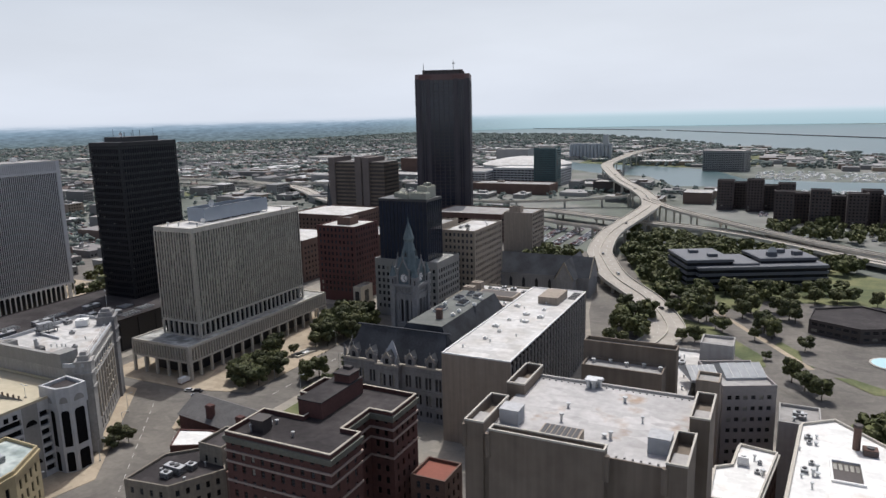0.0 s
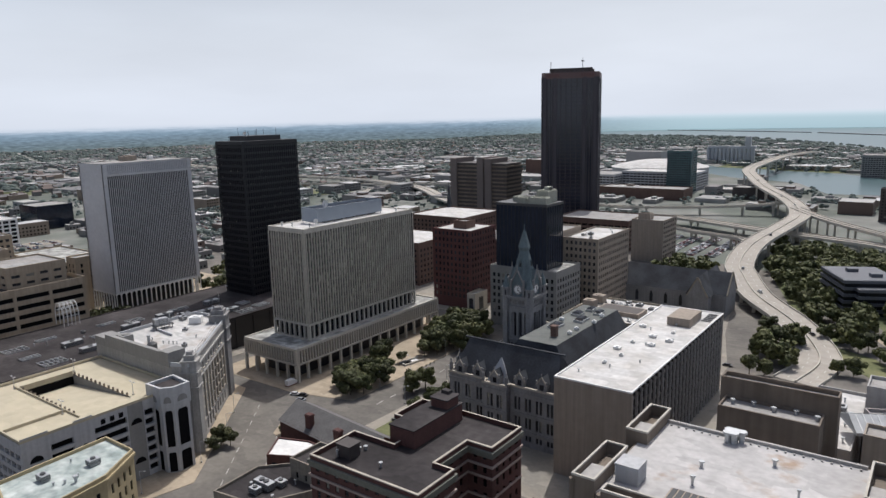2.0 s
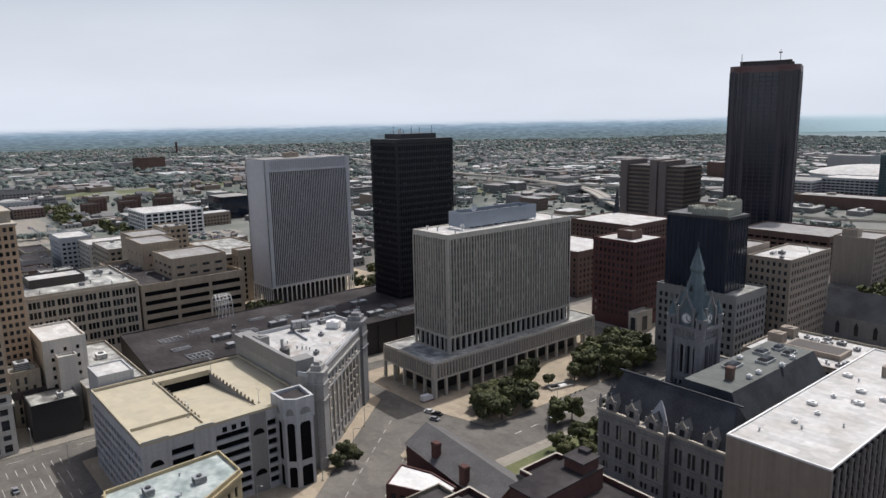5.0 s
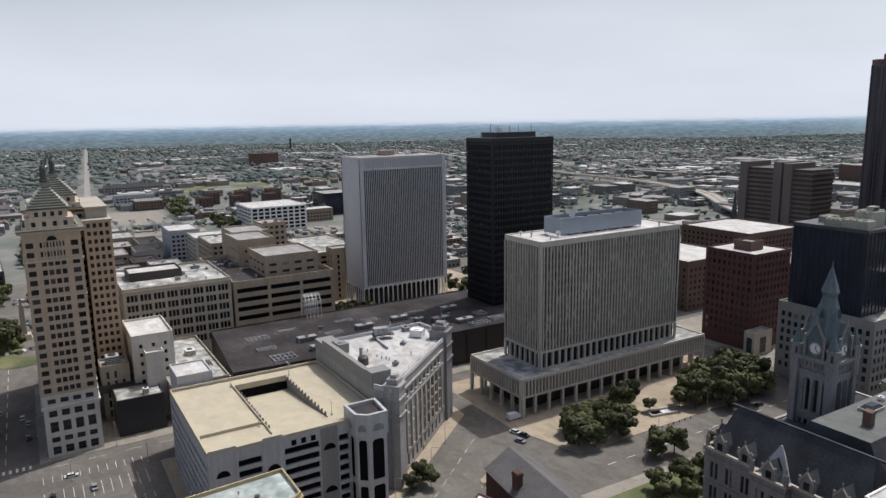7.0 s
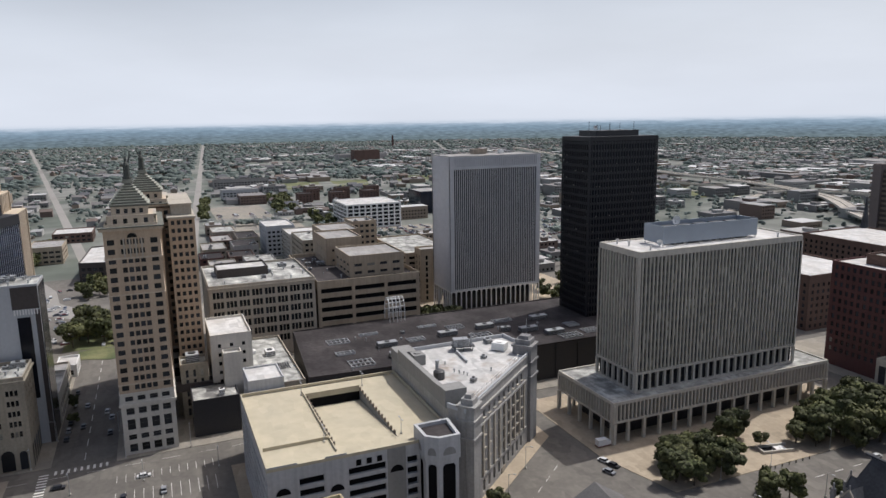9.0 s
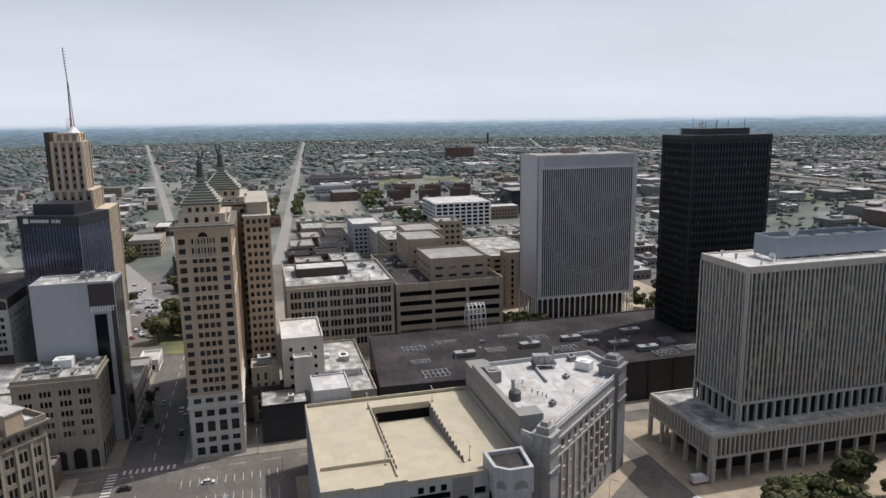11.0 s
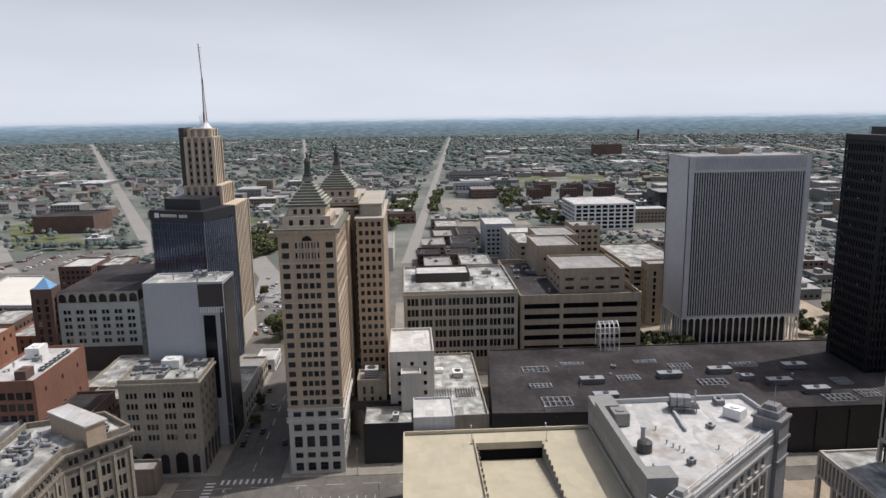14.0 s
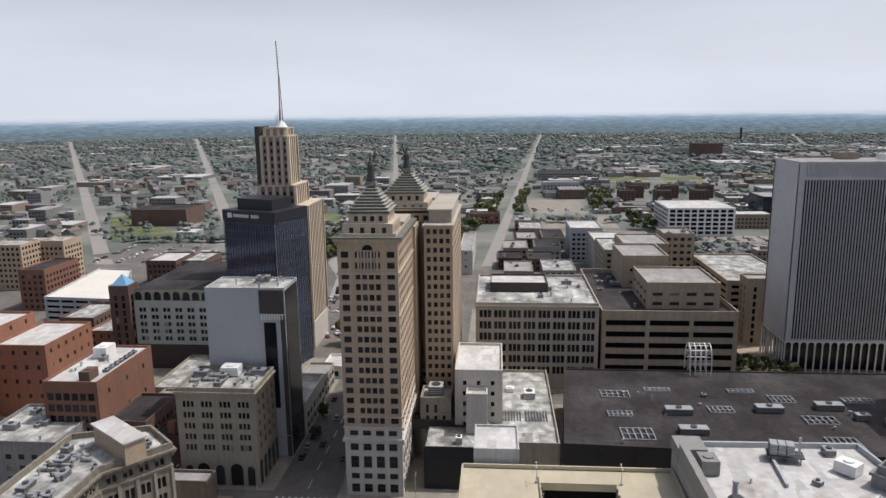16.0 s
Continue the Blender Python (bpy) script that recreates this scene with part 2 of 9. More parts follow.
CARS = island_palette("car_paint", [(0.55, 0.55, 0.56), (0.05, 0.05, 0.055), (0.30, 0.31, 0.32), (0.70, 0.70, 0.70), (0.16, 0.04, 0.04), (0.07, 0.085, 0.12)], 0.35, 0.05)
# Near-black without gloss: paints the shade inside openings onto flat sheets.
INNER_SHADE = mat("painted_inner_shade", (0.010, 0.010, 0.011), 1.0, 0.3, spec=0.0)
GRIMY = mat("grimy_limestone", (0.205, 0.18, 0.145), 0.9, 0.25, 1.2, 0.08, bump=0.2, streak=0.14)
BRIGHT_ROOF = mat("bright_white_roof", (0.70, 0.69, 0.665), 0.85, 0.16, 0.6, 0.13, col2=(0.56, 0.52, 0.48), thresh=(0.56, 0.76), patch=0.08)
OLIVE = mat("olive_spandrel_panel", (0.095, 0.100, 0.068), 0.6, 0.2, 0.5, 0.05, island=0.25)
NAVY = mat("navy_mirror_glass", (0.060, 0.078, 0.135), 0.09, 0.25, 0.2, 0.05, metal=0.55, island=0.35)
PALE_STONE = mat("pale_grey_stone", (0.31, 0.30, 0.285), 0.9, 0.2, 1.2, 0.1, bump=0.2, streak=0.1)
HOTEL = mat("grey_green_render", (0.40, 0.43, 0.41), 0.8, 0.1, streak=0.06)
LEAD_DECK = mat("grey_green_roof_sheet", (0.105, 0.112, 0.104), 0.8, 0.2, 0.6, 0.1, patch=0.12)
TYRE = mat("tyre_rubber", (0.02, 0.02, 0.02), 0.9, 0.1)


# ---------------------------------------------------------------- mesh helpers
class MB:
    """Collects the faces of one mesh."""

    def __init__(self):
        self.v, self.f, self.s = [], [], []

    def face(self, pts, slot=0):
        k = len(self.v)
        self.v += [tuple(p) for p in pts]
        self.f.append(tuple(range(k, k + len(pts))))
        self.s.append(slot)

    def box(self, x0, x1, y0, y1, z0, z1, slot=0, bottom=False):
        k = len(self.v)
        self.v += [(x, y, z) for z in (z0, z1) for x, y in ((x0, y0), (x1, y0), (x1, y1), (x0, y1))]
        q = [(0, 1, 5, 4), (1, 2, 6, 5), (2, 3, 7, 6), (3, 0, 4, 7), (4, 5, 6, 7), (3, 2, 1, 0)]
        for a in q:
            self.f.append(tuple(k + i for i in a))
            self.s.append(slot)

    def prism(self, poly, z0, z1, slot=0, top=True, bottom=True, scale_top=1.0, shift=(0, 0)):
        n, k = len(poly), len(self.v)
        cx, cy = sum(p[0] for p in poly) / n, sum(p[1] for p in poly) / n
        self.v += [(x, y, z0) for x, y in poly]
        self.v += [(cx + (x - cx) * scale_top + shift[0], cy + (y - cy) * scale_top + shift[1], z1) for x, y in poly]
        for i in range(n):
            j = (i + 1) % n
            self.f.append((k + i, k + j, k + n + j, k + n + i))
            self.s.append(slot)
        if top:
            self.f.append(tuple(k + n + i for i in range(n)))
            self.s.append(slot)
        if bottom:
            self.f.append(tuple(k + n - 1 - i for i in range(n)))
            self.s.append(slot)

    def bar(self, a, b, w, slot=0):
        """A square bar from a to b."""
        a, b = Vector(a), Vector(b)
        d = (b - a).normalized()
        u = d.cross(Vector((0, 0, 1)))
        u = Vector((1, 0, 0)) if u.length < 1e-3 else u.normalized()
        w2 = d.cross(u)
        c = [(u * i + w2 * j) * w / 2 for i, j in ((-1, -1), (1, -1), (1, 1), (-1, 1))]
        k = len(self.v)
        self.v += [tuple(a + q) for q in c] + [tuple(b + q) for q in c]
        for i in range(4):
            j = (i + 1) % 4
            self.f.append((k + i, k + j, k + 4 + j, k + 4 + i))
            self.s.append(slot)
        self.f += [(k + 3, k + 2, k + 1, k), (k + 4, k + 5, k + 6, k + 7)]
        self.s += [slot, slot]

    def mesh(self, name, *mats):
        me = bpy.data.meshes.new(name)
        me.from_pydata(self.v, [], self.f)
        for m in mats:
            me.materials.append(m)
        if len(mats) > 1:
            me.polygons.foreach_set("material_index", self.s)
        me.update()
        return me


def part(name, mb, material, parent, label=""):
    mats = material if isinstance(material, (list, tuple)) else [material]
    ob = new(name, mb if isinstance(mb, bpy.types.Mesh) else mb.mesh(name, *mats))
    if parent is not None:
        ob.parent = parent
    return tagged(ob, label)


def thing(name, label, category, at=(0, 0, 0), turn=0.0, group=""):
    ob = new(name)
    ob.empty_display_size = 0.5
    ob.matrix_basis = pose(at[0], at[1], at[2], 0, 0, turn)
    return tagged(ob, label, category, group)


def inset(poly, d):
    out, n = [], len(poly)
    for i in range(n):
        a, b, c = Vector(poly[i - 1]), Vector(poly[i]), Vector(poly[(i + 1) % n])
        e1, e2 = (b - a).normalized(), (c - b).normalized()
        n1, n2 = Vector((-e1.y, e1.x)), Vector((-e2.y, e2.x))
        k = n1 + n2
        k = k / max(0.2, k.dot(n1))
        out.append((b.x + k.x * d, b.y + k.y * d))
    return out


def rect(x0, x1, y0, y1):
    return [(x0, y0), (x1, y0), (x1, y1), (x0, y1)]


def turned(cx, cy, w, d, deg):
    c, s = math.cos(radians(deg)), math.sin(radians(deg))
    return [(cx + x * c - y * s, cy + x * s + y * c) for x, y in rect(-w / 2, w / 2, -d / 2, d / 2)]


def facade(mb, p, q, z0, z1, cols, rows, depth, slot=0):
    """A wall from p to q (outside on its right) with recessed openings. Returns the openings."""
    p, q = Vector(p), Vector(q)
    ln = (q - p).length
    e = (q - p) / ln
    nrm = Vector((e.y, -e.x))

    def at(u, z, dd=0.0):
        return (p.x + e.x * u - nrm.x * dd, p.y + e.y * u - nrm.y * dd, z)

    found, zc = [], z0
    for r0, r1 in rows if cols else []:
        if r0 > zc + 1e-4:
            mb.face([at(0, zc), at(ln, zc), at(ln, r0), at(0, r0)], slot)
        uc = 0.0
        for c0, c1 in cols:
            if c0 > uc + 1e-4:
                mb.face([at(uc, r0), at(c0, r0), at(c0, r1), at(uc, r1)], slot)
            mb.face([at(c0, r0), at(c1, r0), at(c1, r0, depth), at(c0, r0, depth)], slot)
            mb.face([at(c0, r1, depth), at(c1, r1, depth), at(c1, r1), at(c0, r1)], slot)
            mb.face([at(c0, r0), at(c0, r0, depth), at(c0, r1, depth), at(c0, r1)], slot)
            mb.face([at(c1, r0, depth), at(c1, r0), at(c1, r1), at(c1, r1, depth)], slot)
            found.append((at((c0 + c1) / 2, r0, depth), math.degrees(math.atan2(e.y, e.x)), c1 - c0, r1 - r0))
            uc = c1
        if uc < ln - 1e-4:
            mb.face([at(uc, r0), at(ln, r0), at(ln, r1), at(uc, r1)], slot)
        zc = r1
    if zc < z1 - 1e-4:
        mb.face([at(0, zc), at(ln, zc), at(ln, z1), at(0, z1)], slot)
    return found


WINDOWS = {}


def window_mesh(w, h, glass, frame_mat, bars):
    key = (round(w, 2), round(h, 2), glass.name, frame_mat.name, bars)
    if key not in WINDOWS:
        mb = MB()
        mb.face([(-w / 2, 0, 0), (w / 2, 0, 0), (w / 2, 0, h), (-w / 2, 0, h)], 0)
        b = 0.09
        if bars:
            mb.box(-w / 2, w / 2, -0.06, 0.0, h / 2 - b / 2, h / 2 + b / 2, 1)
            for i in range(1, bars):
                x = -w / 2 + w * i / bars
                mb.box(x - b / 2, x + b / 2, -0.08, 0.0, 0, h, 1)
        mb.box(-w / 2, w / 2, -0.10, 0.0, 0, 0.12, 1)
        WINDOWS[key] = mb.mesh("window", glass, frame_mat)
    return WINDOWS[key]


def put_windows(found, parent, glass=None, frame_mat=None, bars=1, cap=300, name="window"):
    glass, frame_mat = glass or GLASS, frame_mat or METAL_DK
    rng = random.Random(len(found))
    for loc, deg, w, h in found[:cap]:
        g = GLASS_LT if glass is GLASS and rng.random() < 0.10 else glass
        ob = new(name, window_mesh(w, h, g, frame_mat, bars))
        ob.matrix_basis = pose(*loc, 0, 0, deg)
        ob.parent = parent
    if len(found) > cap:
        mb = MB()
        for loc, deg, w, h in found[cap:]:
            c, s = math.cos(radians(deg)), math.sin(radians(deg))
            mb.face([(loc[0] + x * c, loc[1] + x * s, loc[2] + z) for x, z in ((-w / 2, 0), (w / 2, 0), (w / 2, h), (-w / 2, h))])
        tagged(part("windows", mb, glass, parent), kind="stuff")


def spaced(ln, bay, win, margin=1.2, group=1, gap=0.35):
    """Openings along a wall: one or more close together in each bay."""
    n = max(1, int((ln - 2 * margin) / bay + 0.3))
    step, out = (ln - 2 * margin) / n, []
    win = min(win, step - 0.5)
    for i in range(n):
        c = margin + (i + 0.5) * step
        ww = (win - gap * (group - 1)) / group
        for k in range(group):
            a = c - win / 2 + k * (ww + gap)
            out.append((a, a + ww))
    return out


def floors(z0, z1, fl, wh, sill=0.9, first=0.0):
    out, z = [], z0 + first
    while z + sill + wh < z1 - 0.3:
        out.append((z + sill, z + sill + wh))
        z += fl
    return out


def roof_parts(parent, poly, z1, up, wall_mat, roof_mat, thick=0.45, label=""):
    """Parapet and roof sheet of a flat roof."""
    inner = inset(poly, thick)
    mb, n = MB(), len(poly)
    for i in range(n):
        j = (i + 1) % n
        a, b, c, d = poly[i], poly[j], inner[j], inner[i]
        mb.face([(*a, z1), (*b, z1), (*b, z1 + up), (*a, z1 + up)])
        mb.face([(*a, z1 + up), (*b, z1 + up), (*c, z1 + up), (*d, z1 + up)])
        mb.face([(*d, z1 + up), (*c, z1 + up), (*c, z1), (*d, z1)])
    part("parapet", mb, wall_mat, parent)
    rb = MB()
    rb.face([(x, y, z1 + 0.02) for x, y in inner])
    part("roof", rb, roof_mat, parent, label)


def building(name, label, poly, z1, wall, roof, spec=None, z0=0.0, up=1.0, category="building", per_edge=None, cap=30, glass=None, bars=1, depth=0.3, trim=None, group="", frame_mat=None):
    """A flat-roofed house on a polygon (counter-clockwise). spec: bay, window width, storey, window height, sill, first storey."""
    home = thing(name, label, category, (sum(p[0] for p in poly) / len(poly), sum(p[1] for p in poly) / len(poly), z0), group=group)
    c = home.matrix_basis.translation
    poly = [(x - c.x, y - c.y) for x, y in poly]
    h = z1 - z0
    mb, found, hidden, n = MB(), [], [], len(poly)
    for i in range(n):
        p, q = poly[i], poly[(i + 1) % n]
        nx, ny = q[1] - p[1], p[0] - q[0]
        shown = nx > 0.3 * abs(ny) or (ny < 0 and c.y > 95) or (ny > 0 and c.y < 112)
        s = (per_edge or {}).get(i, spec)
        ln = math.dist(p, q)
        if s and ln > 2.5:
            bay, win, fl, wh = s[:4]
            sill = s[4] if len(s) > 4 else 0.9
            first = s[5] if len(s) > 5 else 0.5
            grp = s[6] if len(s) > 6 else 1
            got = facade(mb, p, q, 0, h, spaced(ln, bay, win, 1.0, grp), floors(0, h, fl, wh, sill, first), depth)
            if shown:
                found += got
            else:
                hidden += got
        else:
            facade(mb, p, q, 0, h, [], [], 0)
    part("wall", mb, wall, home)
    roof_parts(home, poly, h, up, trim or wall, roof)
    put_windows(found + hidden, home, glass, frame_mat, bars, min(cap, len(found)))
    if trim:
        tb = MB()
        out = inset(poly, -0.5)
        tb.prism(out, h - 0.9, h - 0.1)
        part("cornice", tb, trim, home)
    return home


UNITS = {}


def rooftop_unit(x, y, z, w=3.0, d=2.2, h=1.8, turn=0.0, material=None, kind=0):
    """A cooling unit on feet with louvres and a fan collar."""
    material = material or METAL
    key = (w, d, h, material.name, kind)
    home = thing("rooftop_unit", ("grey metal rooftop cooling unit on a flat roof", "dark louvred rooftop plant unit on a flat roof", "small white roof hatch on a flat roof")[kind], "rooftop unit", (x, y, z + 0.02), turn)
    if key not in UNITS:
        body, lou, fan = MB(), MB(), MB()
        body.box(-w / 2, w / 2, -d / 2, d / 2, 0.25, h)
        for i, j in ((-1, -1), (1, -1), (1, 1), (-1, 1)):
            body.box(i * w * 0.4 - 0.1, i * w * 0.4 + 0.1, j * d * 0.4 - 0.1, j * d * 0.4 + 0.1, 0, 0.25)
        for k in range(4):
            z2 = 0.45 + k * (h - 0.6) / 4
            lou.box(-w / 2 - 0.05, w / 2 + 0.05, -d / 2 - 0.05, d / 2 + 0.05, z2, z2 + (h - 0.6) / 9)
        ring = [(math.cos(a * 0.7854) * min(w, d) * 0.32, math.sin(a * 0.7854) * min(w, d) * 0.32) for a in range(8)]
        fan.prism(ring, h, h + 0.35)
        UNITS[key] = (body.mesh("casing", material), lou.mesh("louvres", METAL_DK if kind != 2 else material), fan.mesh("fan_collar", METAL_DK if kind != 2 else material))
    for nm, me in zip(("casing", "louvres", "fan_collar"), UNITS[key]):
        part(nm, me, None, home)
    return home


def vent_pipe(x, y, z, h=1.2, r=0.18):
    home = thing("roof_vent", "short grey metal vent pipe on a flat roof", "vent", (x, y, z + 0.02))
    if "vent" not in UNITS:
        a = MB()
        a.prism([(math.cos(k * 1.0472) * 0.2, math.sin(k * 1.0472) * 0.2) for k in range(6)], 0, 1)
        a.prism([(math.cos(k * 1.0472) * 0.36, math.sin(k * 1.0472) * 0.36) for k in range(6)], 0.95, 1.2)
        UNITS["vent"] = (a.mesh("pipe", METAL),)
    for nm, me in zip(("pipe",), UNITS["vent"]):
        o = part(nm, me, None, home)
        o.scale = (r / 0.18, r / 0.18, h)
    return home


def clutter(x0, x1, y0, y1, z, n, seed, sizes=((3.0, 2.2, 1.8), (2.0, 1.6, 1.3), (4.5, 2.6, 2.2)), vents=4):
    rng = random.Random(seed)
    for i in range(n):
        s = rng.choice(sizes)
        rooftop_unit(rng.uniform(x0 + 2.5, x1 - 2.5), rng.uniform(y0 + 2.5, y1 - 2.5), z, *s, rng.choice((0, 90)), kind=rng.choice((0, 0, 1)))
    for i in range(vents):
        vent_pipe(rng.uniform(x0 + 1, x1 - 1), rng.uniform(y0 + 1, y1 - 1), z, rng.uniform(0.7, 1.6), rng.uniform(0.15, 0.35))


DUCTS = {}


def roof_duct(x, y, z, ln, turn, k=0):
    """A run of sheet-metal duct on low feet, with flanges."""
    home = thing("roof_duct", "dull sheet-metal duct on low feet on a gravel roof", "duct", (x, y, z + 0.02), turn, "roof ducts")
    key = (ln, k)
    if key not in DUCTS:
        a, b = MB(), MB()
        a.box(-ln / 2, ln / 2, -0.35, 0.35, 0.25, 0.85)
        if k:
            a.box(ln / 2 - 0.7, ln / 2, 0.35, 2.2, 0.25, 0.85)
        b.box(-0.1, 0.1, -0.42, 0.42, 0.0, 0.92)
        DUCTS[key] = (a.mesh("duct", METAL if k else PARK_DK), b.mesh("flange", METAL_DK))
    part("duct", DUCTS[key][0], None, home)
    for u in (-0.45, 0.0, 0.45):
        part("flange", DUCTS[key][1], None, home).location.x = ln * u


def ducts(x0, x1, y0, y1, z, n, seed):
    rng = random.Random(seed)
    for i in range(n):
        roof_duct(rng.uniform(x0 + 3, x1 - 3), rng.uniform(y0 + 2, y1 - 2), z, rng.choice((3.0, 4.5, 6.0)), rng.choice((0, 90, 90, 180)), rng.choice((0, 1)))


def flat(name, poly, z, material, label, category="ground", thick=0.0, kind="structure"):
    mb = MB()
    if thick:
        mb.prism(poly, z - thick, z, bottom=False)
    else:
        mb.face([(x, y, z) for x, y in poly])
    return tagged(part(name, mb, material, None), label, category, kind=kind)


def wpart(name, mb, material, parent, label=""):
    """A part whose mesh is given in world metres."""
    ob = part(name, mb, material, parent, label)
    ob.matrix_parent_inverse = parent.matrix_basis.inverted()
    return ob


def wput(name, me, loc, deg, parent):
    ob = new(name, me)
    ob.parent = parent
    ob.matrix_parent_inverse = parent.matrix_basis.inverted()
    ob.matrix_basis = pose(*loc, 0, 0, deg)
    return ob


def wwindows(found, parent, **kw):
    o = parent.matrix_basis.translation
    put_windows([((a[0] - o.x, a[1] - o.y, a[2] - o.z), d, w, h) for a, d, w, h in found], parent, **kw)


def box_mesh(name, w, d, h, material):
    mb = MB()
    mb.box(-w / 2, w / 2, -d / 2, d / 2, 0, h)
    return mb.mesh(name, material)


def arcade(mb, p, q, z0, zs, z1, n, pier, depth, slot=0, seg=8):
    """A row of round arches from p to q. Returns the bays."""
    p, q = Vector(p), Vector(q)
    ln = (q - p).length
    e = (q - p) / ln
    nr = Vector((e.y, -e.x))

    def at(u, z, dd=0.0):
        return (p.x + e.x * u - nr.x * dd, p.y + e.y * u - nr.y * dd, z)

    step, bays = ln / n, []
    for i in range(n):
        a, b = i * step + pier / 2, (i + 1) * step - pier / 2
        r, c = (b - a) / 2, (a + b) / 2
        for u0, u1 in ((i * step, a), (b, (i + 1) * step)):
            mb.face([at(u0, z0), at(u1, z0), at(u1, z1), at(u0, z1)], slot)
        pts = [(c - r * math.cos(math.pi * k / seg), zs + r * math.sin(math.pi * k / seg)) for k in range(seg + 1)]
        for (ua, za), (ub, zb) in zip(pts, pts[1:]):
            mb.face([at(ua, za), at(ub, zb), at(ub, z1), at(ua, z1)], slot)
            mb.face([at(ua, za, depth), at(ub, zb, depth), at(ub, zb), at(ua, za)], slot)
        mb.face([at(a, z0), at(a, z0, depth), at(a, zs, depth), at(a, zs)], slot)
        mb.face([at(b, z0, depth), at(b, z0), at(b, zs), at(b, zs, depth)], slot)
        bays.append((at(c, z0, depth), math.degrees(math.atan2(e.y, e.x)), b - a, zs + r - z0))
    return bays


def row_of(name, me, p, q, z, n, parent, ends=True, out=0.0):
    """n alike pieces set evenly from p to q, turned along the wall."""
    p, q = Vector(p), Vector(q)
    e = (q - p).normalized()
    deg = math.degrees(math.atan2(e.y, e.x))
    for i in range(n):
        t = i / (n - 1) if ends else (i + 0.5) / n
        c = p.lerp(q, t)
        wput(name, me, (c.x + e.y * out, c.y - e.x * out, z), deg, parent)


def edges(poly):
    return list(zip(poly, poly[1:] + poly[:1]))


# ---------------------------------------------------------------- ground
def disc(r, n=96):
    return [(math.cos(2 * math.pi * k / n) * r, math.sin(2 * math.pi * k / n) * r) for k in range(n)]


flat("ground", disc(4850), -0.25, LAND, "wide flat land of lawns and yards to the horizon")
flat("lake", [(-4200, 4560), (-2300, 3820), (-1592, 3560), (-900, 3330), (-664, 3120), (-350, 2650), (-141, 2260), (207, 1850), (420, 1500), (600, 1000), (4700, 900), (3400, 3300), (0, 4780)], -0.1, WATER, "calm pale blue lake", "water")
flat("river", [(-330, 1330), (-215, 1270), (-150, 1120), (-60, 1130), (60, 1100), (150, 1040), (420, 1100), (300, 1240), (60, 1230), (-60, 1260), (-120, 1420), (-200, 1480), (-420, 1560), (-700, 2000), (-760, 1960), (-480, 1500)], -0.08, WATER, "grey-blue harbour river", "water")
flat("road", [(-640, -330), (60, -330), (80, 80), (95, 520), (-60, 560), (-420, 640), (-640, 520)], -0.1, ASPHALT, "grey worn asphalt of the downtown streets", "road")


def block(poly, material, label, name="pavement"):
    return flat(name, poly, 0.05, material, label, "pavement", 0.15)


PV = "pale concrete pavement with raised kerb round a block"
block([(-290, 214), (-236, 214), (-207, 222), (-207, 316), (-224, 333), (-290, 345)], PLAZA, "sandy paved plaza with raised kerb")
block([(-186, 196), (-74, 196), (-70, 330), (-182, 330)], PAVE, PV)
block([(-284, 94), (-214, 94), (-204, 142), (-258, 206), (-284, 207)], PLAZA, PV)
block([(-208, 60), (-172, 60), (-172, 112), (-200, 118)], PAVE, PV)
block([(-205, 186), (-176, 172), (-130, 172), (-84, 178), (-80, 108), (-128, 108), (-150, 120)], PAVE, PV)
block([(-64, 108), (12, 108), (40, 170), (40, 260), (-30, 262), (-64, 200)], PAVE, PV)
block([(-390, 57), (-304.5, 57), (-304.5, 112), (-390, 112)], PAVE, PV)
block([(-430, -120), (-308, -120), (-308, 36), (-430, 36)], PAVE, PV)
block([(-304, -60), (-250, -60), (-250, 24), (-304, 24)], PAVE, PV)
block([(-380, 116), (-300, 116), (-298, 345), (-380, 345)], PAVE, PV)
block([(-520, 92), (-392, 92), (-392, 215), (-520, 215)], PAVE, PV)
block([(-520, 226), (-396, 226), (-396, 345), (-520, 345)], PLAZA, PV)
block([(-300, 358), (-165, 358), (-160, 470), (-300, 470)], PAVE, PV)
block([(-175, 336), (-85, 336), (-90, 470), (-150, 470)], PAVE, PV)
block([(-293, 56), (-258, 56), (-258, 92), (-293, 90)], ASPHALT, "asphalt car park with white bay lines", "car_park")

for nm, poly in (
    ("lawn", [(-180, 200), (-160, 200), (-160, 240), (-180, 300)]), ("lawn", [(-444, 34), (-430, 36), (-424, 50), (-426, 60), (-440, 60), (-446, 46)]), ("lawn", [(-510, 28), (-446, 26), (-446, 54), (-505, 52)]),
    ("lawn", [(-60, 400), (-50, 396), (-46, 420), (-90, 520), (-110, 560), (-66, 430)]), ("lawn", [(-50, 407), (-44, 384), (-4, 338), (3, 346), (-30, 396)]), ("lawn", [(4, 382), (1, 374), (16, 346), (24, 352)]), ("lawn", [(26, 338), (40, 322), (56, 326), (44, 340)]),
    ("lawn", [(-110, 560), (-40, 440), (60, 420), (80, 540), (-60, 640)]), ("lawn", [(-480, 350), (-395, 350), (-395, 520), (-480, 520)]),
):
    flat(nm, poly, 0.07, GRASS, "short green lawn in the city", "lawn")
flat("pavement", turned(-10, 392, 110, 3, -60), 0.12, PLAZA, "pale footpath beside a lawn", "pavement")

